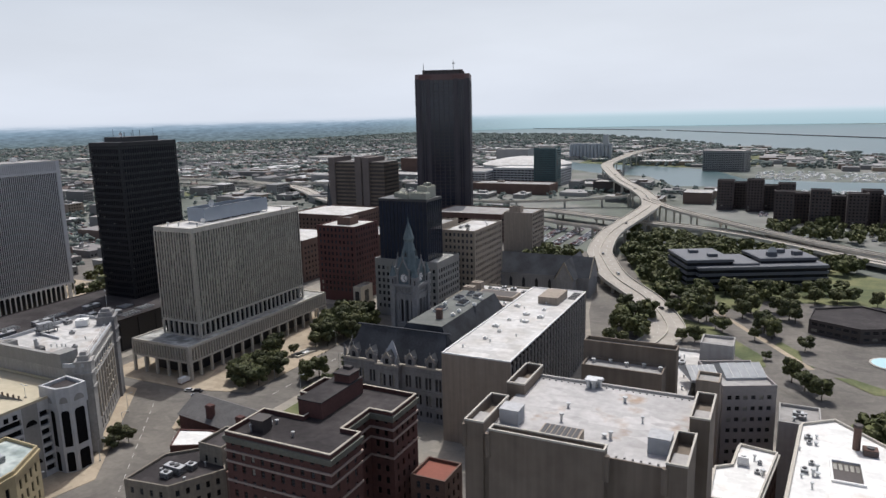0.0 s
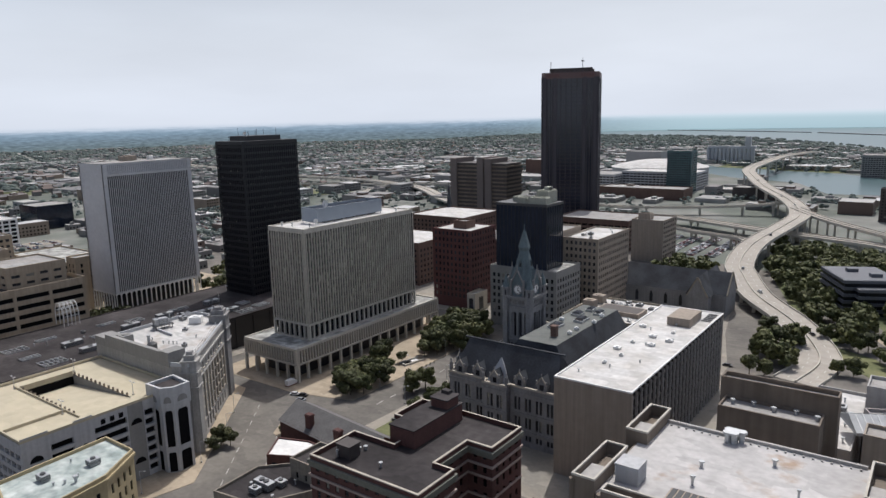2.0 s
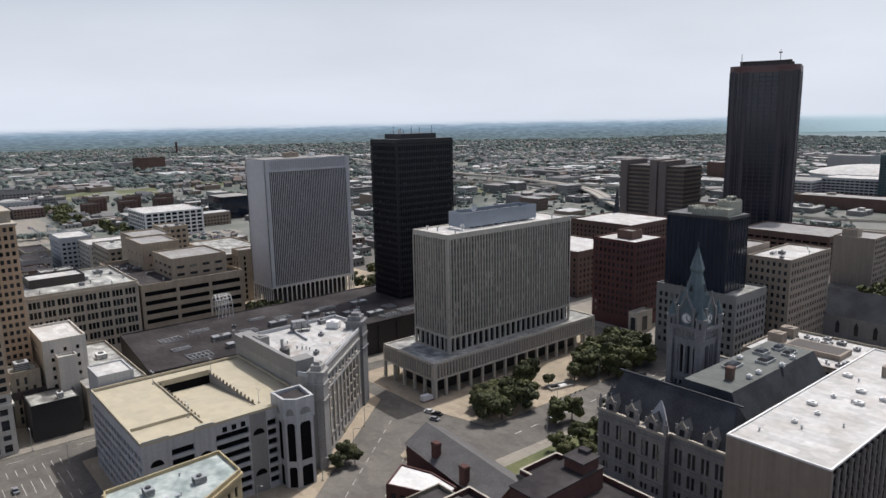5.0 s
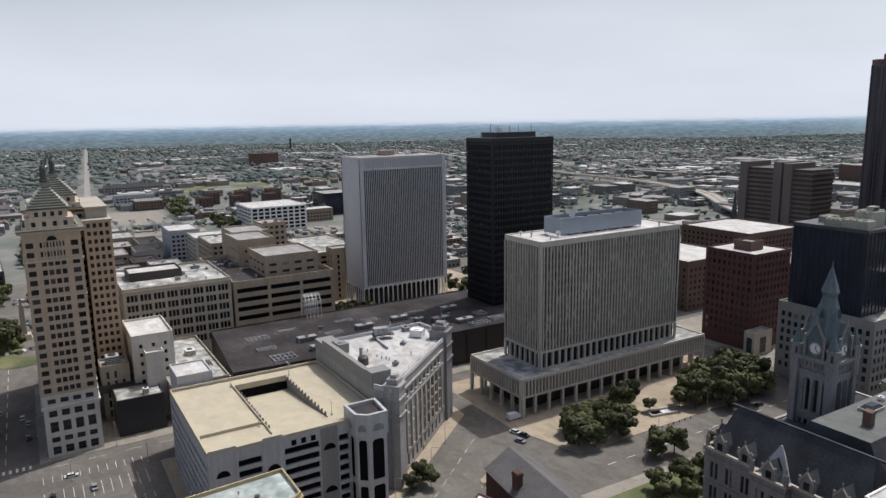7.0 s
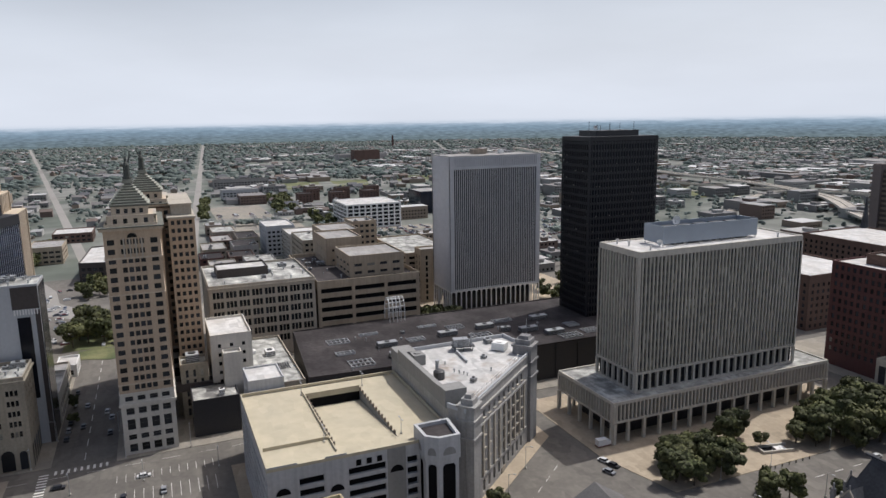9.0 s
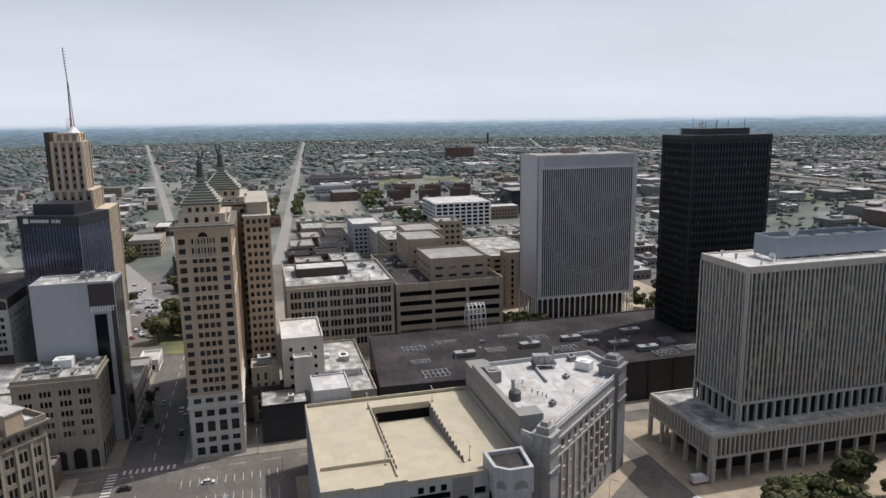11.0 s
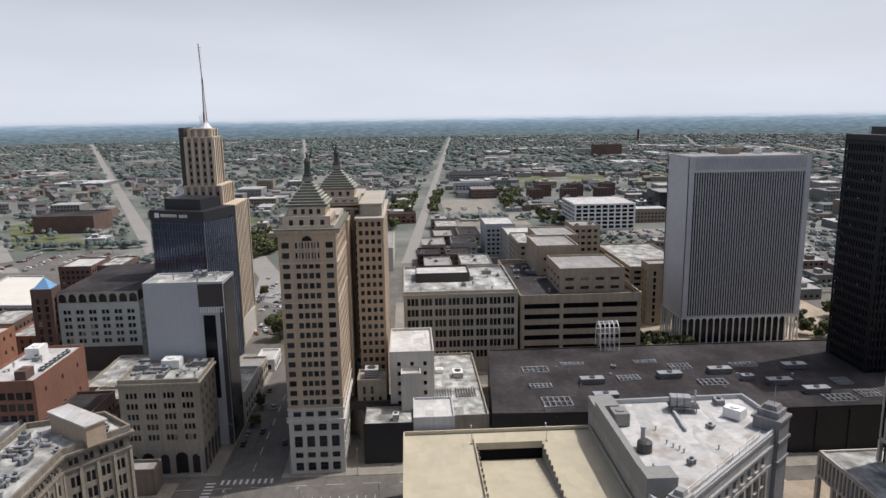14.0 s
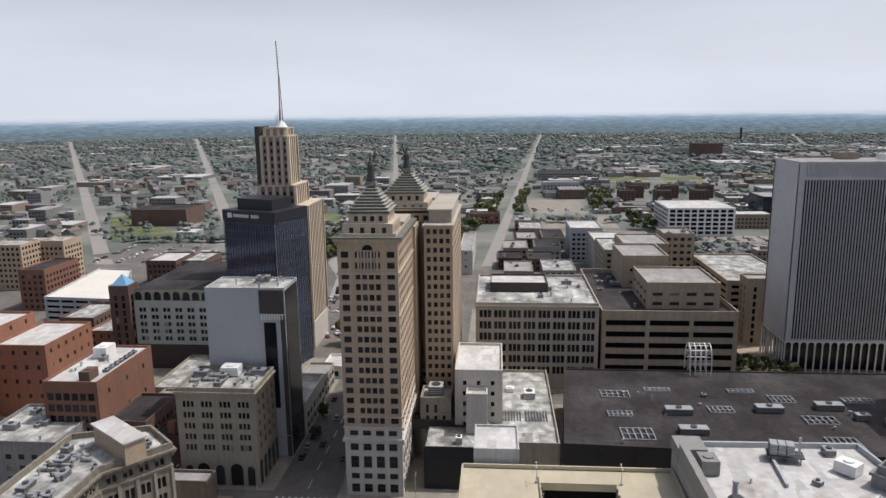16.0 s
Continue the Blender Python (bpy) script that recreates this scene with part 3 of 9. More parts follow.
# radial streets that run out to the horizon
for (ax, ay), (bx, by), w in (
    ((-587, 96), (-4600, 395), 10), ((-560, 40), (-4600, -545), 9), ((-700, -120), (-4300, -1740), 14), ((-560, -160), (-3900, -2290), 13),
    ((-600, 420), (-3600, 1500), 12), ((-640, -300), (-1600, -1300), 12), ((-900, 300), (-900, 900), 11), ((-1300, -800), (-1300, 1500), 10), ((-2000, -900), (-2000, 1900), 10),
):
    d = Vector((bx - ax, by - ay)).normalized() * w / 2
    flat("road", [(ax + d.y, ay - d.x), (bx + d.y, by - d.x), (bx - d.y, by + d.x), (ax - d.y, ay + d.x)], -0.12, ROADC, "long straight pale city street", "road")


def stripes(items, material=PAINT, name="road_marking", label="white painted road lines"):
    mb = MB()
    for (ax, ay), (bx, by), w in items:
        d = Vector((bx - ax, by - ay)).normalized() * w / 2
        mb.face([(ax + d.y, ay - d.x, 0.012), (bx + d.y, by - d.x, 0.012), (bx - d.y, by + d.x, 0.012), (ax - d.y, ay + d.x, 0.012)])
    ob = tagged(part(name, mb, material, None), label, "road marking", kind="structure")
    ob.location.z = -0.1
    return ob


lines = [((-299.5, -60 + 12 * k), (-299.5, -54 + 12 * k), 0.15) for k in range(22)]
lines += [((-310 - 12 * k, 46.5), (-316 - 12 * k, 46.5), 0.25) for k in range(10)]
lines += [((-305, 38 + 2 * k), (-302, 38 + 2 * k), 0.8) for k in range(9)] + [((-303 + 2 * k, 36), (-303 + 2 * k, 33), 0.8) for k in range(9)]
lines += [((-180 - 5 * k, 128 + 6 * k), (-182.5 - 5 * k, 131 + 6 * k), 0.15) for k in range(12)] + [((-172 - 5 * k, 138 + 6 * k), (-174.5 - 5 * k, 141 + 6 * k), 0.15) for k in range(9)]
lines += [((-196, 225 + 9 * k), (-196, 229 + 9 * k), 0.25) for k in range(12)]
lines += [((-291, 210 + 2 * k), (-288, 210 + 2 * k), 0.7) for k in range(6)]
stripes(lines)
bays = MB()
for k in range(12):
    for x0, x1 in ((-292, -287), (-280, -270), (-263, -258.5)):
        bays.box(x0, x1, 57.5 + 2.8 * k, 57.65 + 2.8 * k, 0.05, 0.062)
tagged(part("bay_marking", bays, PAINT, None), "white parking bay lines on asphalt", "road marking", kind="structure")


# ---------------------------------------------------------------- county office tower on its podium
def county_office():
    home = thing("office_tower", "pale concrete office tower with vertical fins on a colonnaded podium", "office tower", (-260, 276, 0))
    x0, x1, y0, y1 = -271.5, -247, 236, 316.5
    px0, px1, py0, py1 = -279, -242, 223, 331
    tower, podium = rect(x0, x1, y0, y1), rect(px0, px1, py0, py1)
    body = MB()
    body.prism(inset(tower, 1.0), 15, 67.6)
    wpart("core", body, GLASS_BLK, home)
    pb = MB()
    pb.prism(inset(podium, 0.9), 8.2, 15.2)
    pb.prism(inset(podium, 7), 0.05, 8.2, top=False)
    wpart("podium_core", pb, BLACK, home)
    sl = MB()
    sl.prism(podium, 7.9, 8.7)
    sl.prism(podium, 14.9, 15.5)
    wpart("podium_slab", sl, CONC, home)
    rf = MB()
    rf.face([(x, y, 15.54) for x, y in inset(podium, 0.6)])
    wpart("podium_roof", rf, DIRTY_ROOF, home, "stained grey podium roof")
    lip = MB()
    inn = inset(podium, 0.6)
    for (a, b), (c, d) in zip(edges(podium), edges(inn)):
        lip.face([(*a, 15.5), (*b, 15.5), (*b, 16.1), (*a, 16.1)])
        lip.face([(*a, 16.1), (*b, 16.1), (*d, 16.1), (*c, 16.1)])
        lip.face([(*c, 16.1), (*d, 16.1), (*d, 15.5), (*c, 15.5)])
    wpart("parapet", lip, CONC, home)
    fin_p = box_mesh("fin", 0.62, 0.9, 6.2, CONC)
    fin_t = box_mesh("fin", 0.56, 0.62, 43.5, CONC)
    pil = box_mesh("pier", 0.85, 1.0, 6.4, CONC)
    col = box_mesh("column", 1.0, 1.2, 7.9, CONC)
    for p, q in edges(podium):
        ln = math.dist(p, q)
        row_of("fin", fin_p, p, q, 8.7, int(ln / 1.7) + 1, home, out=-0.46)
        row_of("column", col, p, q, 0.05, int(ln / 7.2) + 1, home, out=-0.75)
    glz, spd = MB(), MB()
    rng = random.Random(4)
    for p, q in edges(tower):
        ln = math.dist(p, q)
        n = int(ln / 1.68) + 1
        row_of("fin", fin_t, p, q, 23.6, n, home, out=-0.31)
        row_of("pier", pil, p, q, 16.4, int(ln / 3.4) + 1, home, out=-0.5)
        P, Q = Vector(p), Vector(q)
        e = (Q - P) / ln
        for i in range(n - 1):
            for k in range(12):
                c = P + e * (ln * (i + 0.5) / (n - 1))
                cx, cy = c.x - e.y * 0.62, c.y + e.x * 0.62
                z = 23.8 + 3.6 * k
                hw = ln / (n - 1) / 2
                quad = [(cx - e.x * hw, cy - e.y * hw), (cx + e.x * hw, cy + e.y * hw)]
                zs = z + 1.15
                spd.face([(*quad[0], z), (*quad[1], z), (*quad[1], zs), (*quad[0], zs)], 0)
                lit = rng.random() < 0.16
                glz.face([(*quad[0], zs), (*quad[1], zs), (*quad[1], z + 3.6), (*quad[0], z + 3.6)], 1 if lit else 0)
    tagged(wpart("windows", glz, [GLASS, GLASS_LT], home), kind="stuff")
    tagged(wpart("spandrels", spd, OLIVE, home), kind="stuff")
    for za, zb in ((22.7, 23.7), (67.0, 68.8), (15.5, 16.4)):
        bands = MB()
        bands.prism(tower, za, zb)
        wpart("band", bands, CONC, home)
    roof_rel = [(x + 260, y - 276) for x, y in tower]
    roof_parts(home, roof_rel, 68.8, 0.5, CONC, WHITE_ROOF, 0.8)
    for x0_, x1_, y0_, y1_ in ((-254.3, -254, 252, 299), (-265, -264.7, 252, 299), (-264.7, -254.3, 252, 252.3), (-264.7, -254.3, 298.7, 299)):
        scr = MB()
        scr.box(x0_, x1_, y0_, y1_, 69.8, 76.5)
        wpart("plant_screen", scr, BLUE_GREY, home, "plain blue-grey metal plant screen")
    for y in (258, 266, 274, 282, 290):
        pent = MB()
        pent.box(-263.4, -255.6, y, y + 5.4, 68.9, 75.2)
        wpart("plant_unit", pent, METAL_DK if y % 16 else LTGREY, home)
    legs = MB()
    for k in range(9):
        for x in (-264.7, -254.3):
            legs.box(x - 0.15, x + 0.15, 252.3 + 5.75 * k, 252.6 + 5.75 * k, 68.8, 70.0)
    wpart("screen_legs", legs, METAL, home)


county_office()
for x, y in ((-267, 241), (-251, 244), (-250, 306), (-268, 308), (-261, 242)):
    vent_pipe(x, y, 68.8, 1.6, 0.3)


def satellite_dish(x, y, z, r=1.4, turn=0.0, label="white satellite dish on a roof mast"):
    home = thing("satellite_dish", label, "satellite dish", (x, y, z), turn)
    mast, bowl = MB(), MB()
    mast.prism([(math.cos(k) * 0.12, math.sin(k) * 0.12) for k in (0, 1.57, 3.14, 4.71)], 0, r + 0.4)
    for ring in range(3):
        for k in range(12):
            def pt(rr, kk):
                a = 2 * math.pi * kk / 12
                return (0.35 * rr * rr * r - 0.2, math.cos(a) * rr * r, r + 0.6 + math.sin(a) * rr * r)
            r0, r1 = ring / 3, (ring + 1) / 3
            bowl.face([pt(r0, k), pt(r1, k), pt(r1, k + 1), pt(r0, k + 1)] if ring else [pt(0, 0), pt(r1, k), pt(r1, k + 1)])
    part("mast", mast, METAL, home)
    part("bowl", bowl, WHITE, home)


satellite_dish(-259, 262, 75.2, 1.9, 0)
satellite_dish(-252, 249, 69.3, 1.2, -60)


# ---------------------------------------------------------------- finned bank tower on arches
def bank_tower():
    home = thing("bank_tower", "grey concrete tower with thin vertical ribs over white arches", "office tower", (-435, 268, 0))
    x0, x1, y0, y1 = -449, -421, 237, 297.5
    t = rect(x0, x1, y0, y1)
    core = MB()
    core.prism(inset(t, 0.8), 14.2, 94)
    wpart("core", core, GLASS_BLK, home)
    low = MB()
    low.prism(inset(t, 4.5), 0.05, 14)
    wpart("lobby", low, GLASS_BLK, home)
    for i, (p, q) in enumerate(edges(t)):
        if i in (0, 2):
            side = MB()
            facade(side, p, q, 15.6, 95, [], [], 0)
            wpart("end_wall", side, RIB, home)
    for x in (x0, x1):
        for y in (y0, y1):
            side = MB()
            side.box(x - 1.1 if x > -440 else x, x if x > -440 else x + 1.1, y if y < 260 else y - 2.6, y + 2.6 if y < 260 else y, 15.6, 94.4)
            wpart("corner_pier", side, RIB, home)
    fin = box_mesh("rib", 0.44, 0.5, 72.5, RIB)
    fin2 = box_mesh("rib", 0.44, 0.5, 5.4, RIB)
    for i, (p, q) in enumerate(edges(t)):
        if i in (1, 3):
            e = (Vector(q) - Vector(p)).normalized() * 2.6
            a, b = Vector(p) + e, Vector(q) - e
            row_of("rib", fin, a, b, 15.5, 45, home, out=-0.55)
            row_of("rib", fin2, a, b, 89.0, 45, home, out=-0.22)
    for d, za, zb in ((-0.05, 87.6, 89.0), (0.4, 89.0, 94.4), (-0.05, 94.4, 95.2), (-0.05, 14.8, 15.6)):
        band = MB()
        band.prism(inset(t, d), za, zb)
        wpart("band", band, RIB, home)
    arc = MB()
    for i, (p, q) in enumerate(edges(t)):
        arcade(arc, p, q, 5.0, 13.0, 14.8, 18 if i in (1, 3) else 9, 0.55, 0.6)
    wpart("arcade", arc, WHITE, home)
    col = box_mesh("column", 0.5, 0.6, 5.0, WHITE)
    for i, (p, q) in enumerate(edges(t)):
        row_of("column", col, p, q, 0.05, 19 if i in (1, 3) else 10, home, out=-0.3)
    roof_parts(home, [(x + 435, y - 268) for x, y in t], 95.2, 0.3, CONC_GREY, GREY_ROOF, 0.6)


bank_tower()
rooftop_unit(-441, 265, 95.2, 6, 9, 3.2, material=CONC_BEIGE, kind=2)
rooftop_unit(-438, 279, 95.2, 3, 3, 2.6, material=WHITE, kind=2)
rooftop_unit(-446, 288, 95.2, 3, 4, 1.6)


# ---------------------------------------------------------------- black tower
def black_tower():
    home = thing("office_tower", "black steel and glass office tower", "office tower", (-350, 297, 0))
    t = rect(-362.5, -337.5, 276, 317)
    core = MB()
    core.prism(inset(t, 0.5), 0.05, 107)
    wpart("core", core, GLASS_BLK, home)
    mul = box_mesh("mullion", 0.45, 0.6, 92, BLACK_FIN)
    for p, q in edges(t):
        row_of("mullion", mul, p, q, 15, int(math.dist(p, q) / 1.55), home, out=-0.3)
    for k in range(24):
        z = 18 + 3.72 * k
        sp = MB()
        sp.prism(inset(t, 0.3), z, z + 1.25)
        wpart("spandrel", sp, BLACK, home)
    lit = MB()
    rng = random.Random(9)
    for k in range(90):
        z = 19.4 + 3.72 * rng.randrange(23)
        if rng.random() < 0.6:
            y = 277 + 1.64 * rng.randrange(24)
            lit.face([(-337.62, y, z), (-337.62, y + 0.9, z), (-337.62, y + 0.9, z + 0.5), (-337.62, y, z + 0.5)])
        else:
            x = -361.5 + 1.56 * rng.randrange(15)
            lit.face([(x, 276.12, z), (x + 0.9, 276.12, z), (x + 0.9, 276.12, z + 0.5), (x, 276.12, z + 0.5)])
    tagged(wpart("blinds", lit, GLASS_LT, home), kind="stuff")
    top = MB()
    top.prism(t, 105.2, 107.4)
    top.box(-358, -343, 283, 309, 107.4, 110.2)
    wpart("crown", top, BLACK, home)
    for k in range(16):
        ant = MB()
        if k < 9:
            x, y = rng.uniform(-356, -345), rng.uniform(284, 308)
            ant.bar((x, y, 110), (x, y, 112 + rng.random() * 3), 0.16)
        else:
            x, y = rng.uniform(-361, -340), 278 + (k - 9) * 5
            ant.bar((x, y, 107), (x, y, 109 + rng.random() * 1.5), 0.14)
        wpart("aerial", ant, METAL_DK, home)


black_tower()
satellite_dish(-345, 284, 110.2, 1.0, -40)


# ---------------------------------------------------------------- dark red tall tower
def tall_tower():
    home = thing("office_tower", "tall dark maroon tower with blue-black glass and a red crown band", "office tower", (-334, 691, 0), 21)
    w, d, h = 56, 48, 154
    t = [(-w / 2, -d / 2 + 3), (-w / 2 + 3, -d / 2), (w / 2 - 3, -d / 2), (w / 2, -d / 2 + 3), (w / 2, d / 2 - 3), (w / 2 - 3, d / 2), (-w / 2 + 3, d / 2), (-w / 2, d / 2 - 3)]
    core = MB()
    core.prism(inset(t, 0.6), 0, h)
    part("core", core, GLASS_BLUE, home)
    rib = box_mesh("rib", 0.8, 0.9, h, MAROON)
    ribw = box_mesh("rib", 3.4, 1.2, h, MAROON)
    for p, q in edges(t):
        P, Q = Vector(p), Vector(q)
        ln = (Q - P).length
        e = (Q - P) / ln
        deg = math.degrees(math.atan2(e.y, e.x))
        if ln < 6:
            o = part("rib", ribw, None, home)
            c = P.lerp(Q, 0.5)
            o.matrix_basis = pose(c.x, c.y, 0, 0, 0, deg)
            continue
        n = int(ln / 2.6)
        for i in range(n + 1):
            c = P + e * (ln * i / n)
            thick = i in (0, n // 4, n - n // 4, n)
            if not thick and n // 4 < i < n - n // 4 and i % 2:
                continue
            o = part("rib", ribw if thick else rib, None, home)
            o.matrix_basis = pose(c.x, c.y, 0, 0, 0, deg)
    for k in range(39):
        sp = MB()
        sp.prism(inset(t, 0.4), 6 + 3.75 * k, 6.9 + 3.75 * k)
        part("spandrel", sp, BLACK, home)
    crown = MB()
    crown.prism(inset(t, -0.5), 153, 159)
    part("crown", crown, mat("red_granite", (0.13, 0.08, 0.078), 0.6, 0.2), home, "dull red granite crown band")
    pent = MB()
    pent.prism(inset(t, 9), 159, 163.5)
    part("plant_room", pent, DKBROWN, home)
    sign = MB()
    for k in range(5):
        sign.box(-w / 2 + 5 + k * 2.6, -w / 2 + 6.8 + k * 2.6, -d / 2 - 0.75, -d / 2 - 0.5, 154.6, 157.4)
        sign.box(w / 2 - 17 + k * 2.6, w / 2 - 15.2 + k * 2.6, -d / 2 - 0.75, -d / 2 - 0.5, 154.6, 157.4)
    part("sign", sign, mat("dull_red_sign", (0.12, 0.055, 0.05), 0.7, 0.2), home, "worn red sign shapes on the crown")
    ant = MB()
    ant.bar((-20, -15, 159), (-20, -15, 170), 0.5)
    ant.bar((11, -8, 163), (11, -8, 173), 0.5)
    ant.box(9.6, 12.4, -8.4, -7.6, 170, 171)
    for k in range(8):
        ant.box(-16 + k * 4.5, -14 + k * 4.5, -21, -19.5, 159, 160.6)
    part("aerial", ant, METAL_DK, home)


tall_tower()


# ---------------------------------------------------------------- court slab with white roof
def court_slab():
    home = thing("court_building", "beige slab building with dark glass bays and a white flat roof", "office building", (-93, 267, 0))
    x0, x1, y0, y1, h = -107.5, -81, 215, 318, 34
    t = rect(x0, x1, y0, y1)
    core = MB()
    core.prism(inset(t, 0.8), 0.05, h - 0.5)
    wpart("glazing", core, GLASS_BLK, home)
    for a, b in ((y0, y0 + 1.0), (y1 - 1.0, y1)):
        ends = MB()
        ends.box(x0, x1, a, b, 0.05, h)
        wpart("end_wall", ends, CONC_BEIGE, home)
    fin = box_mesh("fin", 0.35, 0.8, h - 1.2, CONC_GREY)
    for p, q in (edges(t)[1], edges(t)[3]):
        e = (Vector(q) - Vector(p)).normalized()
        row_of("fin", fin, Vector(p) + e * 1.4, Vector(q) - e * 1.4, 0.05, 26, home, out=-0.42)
    for k in range(9):
        sp = MB()
        sp.box(x0 + 0.55, x1 - 0.55, y0 + 1, y1 - 1, 3.4 + 3.45 * k, 4.3 + 3.45 * k)
        wpart("spandrel", sp, DKBROWN, home)
    roof_parts(home, [(x + 93, y - 267) for x, y in t], h, 0.5, WHITE, WHITE_ROOF, 0.5, "patched white membrane roof")
    box = MB()
    box.box(-96, -87, 291, 307, h, h + 3.4)
    wpart("plant_room", box, CONC_BEIGE, home)
    pit = MB()
    for k in range(5):
        pit.box(-86, -82.4, 303 + 2.6 * k, 304.6 + 2.6 * k, h + 0.04, h + 0.3)
    wpart("roof_grille", pit, BLACK, home)


court_slab()
for x, y, s in ((-92, 262, 0), (-97, 246, 1), (-88, 270, 0), (-90, 281, 1), (-101, 252, 0), (-99, 262, 1), (-95, 272, 0), (-99, 236, 1), (-103, 283, 0)):
    rooftop_unit(x, y, 34, *((2.6, 1.8, 1.0), (1.4, 1.2, 0.9))[s], material=WHITE, kind=2)
for k in range(8):
    vent_pipe(-103 + (k * 7) % 19, 224 + k * 9.5, 34, 0.9, 0.22)


# ---------------------------------------------------------------- concrete holding centre with turret slots
def holding_centre():
    home = thing("detention_centre", "windowless tan concrete block with slotted corner turrets and grey roof", "public building", (-34, 142, 0))
    b = MB()
    h = 53.5
    body = rect(-54, -14, 124.5, 160)
    b.prism(body, 0.05, h)
    wpart("wall", b, CONC_TAN, home)
    r = MB()
    r.face([(x, y, h + 0.03) for x, y in inset(body, 0.3)])
    wpart("roof", r, STAIN_ROOF, home, "light grey membrane roof with rusty stains")
    # turrets: deep hollow slots with thin raised pale rims
    for x0, x1, y0, y1 in ((-57.2, -52.9, 124.2, 139.4), (-56.2, -51.8, 147, 161), (-50.7, -27, 121.8, 124.4), (-15.7, -11.9, 121.5, 136), (-14.2, -10.2, 143.5, 158)):
        t = MB()
        poly = rect(x0, x1, y0, y1)
        inn = inset(poly, 0.32)
        t.prism(poly, 0.05, 53, top=False)
        for (a, c), (d, e) in zip(edges(poly), edges(inn)):
            t.face([(*a, 53), (*c, 53), (*c, 56.0), (*a, 56.0)])
            t.face([(*d, 56.0), (*e, 56.0), (*e, 53.7), (*d, 53.7)][::-1])
        t.face([(x, y, 53.7) for x, y in inn])
        wpart("turret", t, CONC_TAN, home)
        rim = MB()
        for (a, c), (d, e) in zip(edges(inset(poly, -0.08)), edges(inn)):
            rim.face([(*a, 56.3), (*c, 56.3), (*e, 56.3), (*d, 56.3)])
            rim.face([(*a, 55.9), (*c, 55.9), (*c, 56.3), (*a, 56.3)])
            rim.face([(*d, 55.9), (*e, 55.9), (*e, 56.3), (*d, 56.3)])
        wpart("coping", rim, CONC, home, "pale concrete coping")
        step = MB()
        step.box(x0 + 0.4, (x0 + x1) / 2 if y1 - y0 < 4 else x1 - 0.4, y0 + 0.4, y1 - 0.4 if y1 - y0 < 4 else (y0 + y1) / 2, 53.75, 54.9)
        wpart("plinth", step, CONC_GREY, home)
    for x, y in ((-57.2, 124.4), (-26.6, 121.9), (-15.8, 121.4), (-50.9, 121.9)):
        c = MB()
        c.prism([(x + math.cos(k * 0.7854) * 0.6, y + math.sin(k * 0.7854) * 0.6) for k in range(8)], 50, 55.2)
        wpart("scupper", c, CONC_TAN, home)
    curb = MB()
    for k in range(24):
        curb.box(-52.5 + k * 1.58, -52.1 + k * 1.58, 158.2, 158.6, h, h + 0.35)
        if k > 15:
            curb.box(-52.5 + k * 1.58, -52.1 + k * 1.58, 125.0, 125.4, h, h + 0.35)
    curb.box(-53, -15, 159.3, 159.9, h, h + 0.7)
    wpart("roof_curb", curb, CONC_GREY, home)


holding_centre()
def louvre_box(x, y, z, w, d, h):
    """A pale sheet-metal cabinet with fine louvres and a low lid."""
    home = thing("rooftop_unit", "pale grey louvred cooling cabinet on a flat roof", "rooftop unit", (x, y, z + 0.02))
    a = MB()
    a.box(-w / 2, w / 2, -d / 2, d / 2, 0, h)
    part("casing", a, LTGREY, home)
    a = MB()
    a.box(-w / 2 - 0.12, w / 2 + 0.12, -d / 2 - 0.12, d / 2 + 0.12, h, h + 0.25)
    part("lid", a, PARK_GREY, home)
    for k in range(9):
        a = MB()
        zz = 0.3 + k * (h - 0.5) / 9
        a.box(-w / 2 - 0.06, w / 2 + 0.06, -d / 2 - 0.06, d / 2 + 0.06, zz, zz + 0.12)
        part("louvre", a, PARK_GREY, home)


louvre_box(-49.6, 132.6, 53.5, 4.2, 4.2, 3.2)
louvre_box(-18.2, 131.4, 53.5, 4.2, 4.2, 3.2)
grille = thing("roof_grille", "dark louvred roof grille in a pale box", "rooftop unit", (-37, 127, 53.5))
gb = MB()
gb.box(-4.1, 4.1, -2.5, 2.5, 0, 2.5)
part("casing", gb, CONC_BEIGE, grille)
for k in range(7):
    sl = MB()
    sl.box(-3.8 + 1.1 * k, -2.95 + 1.1 * k, -2.3, 2.3, 2.45, 2.58)
    part("louvre", sl, BLACK, grille)
for k in range(5):
    vent_pipe(-39 + (k % 3) * 1.2, 158.3 - (k // 3) * 1.4, 53.5, 2.0, 0.5)
clutter(-48, -18, 130, 156, 53.5, 0, 3, vents=6)

building("detention_wing", "tan concrete wing with a raised parapet wall behind the block", rect(-51.5, -27.8, 198, 206), 43, CONC_TAN, GREY_ROOF, up=0.8, category="public building")
building("detention_wing", "tall tan concrete parapet wing", rect(-53, -25, 206.1, 211), 47.6, CONC_TAN, GREY_ROOF, up=1.2, category="public building")
for k in range(5):
    vent_pipe(-49 + k * 5, 203 + k % 2, 43, 1.0, 0.35)
building("office_building", "eight-storey pale concrete office with square windows", [(-12.5, 218.5), (2.6, 225.5), (-6, 246), (-22, 239)], 34, mat("pinkish_concrete", (0.30, 0.275, 0.265), 0.9, 0.12), GREY_ROOF, (2.3, 1.35, 3.6, 1.35, 1.0, 4.2), category="office building", cap=64)
building("office_shaft", "plain tan concrete stair shaft", rect(-19.5, -12.8, 208, 216), 39, CONC_BEIGE, GREY_ROOF, category="stair tower")
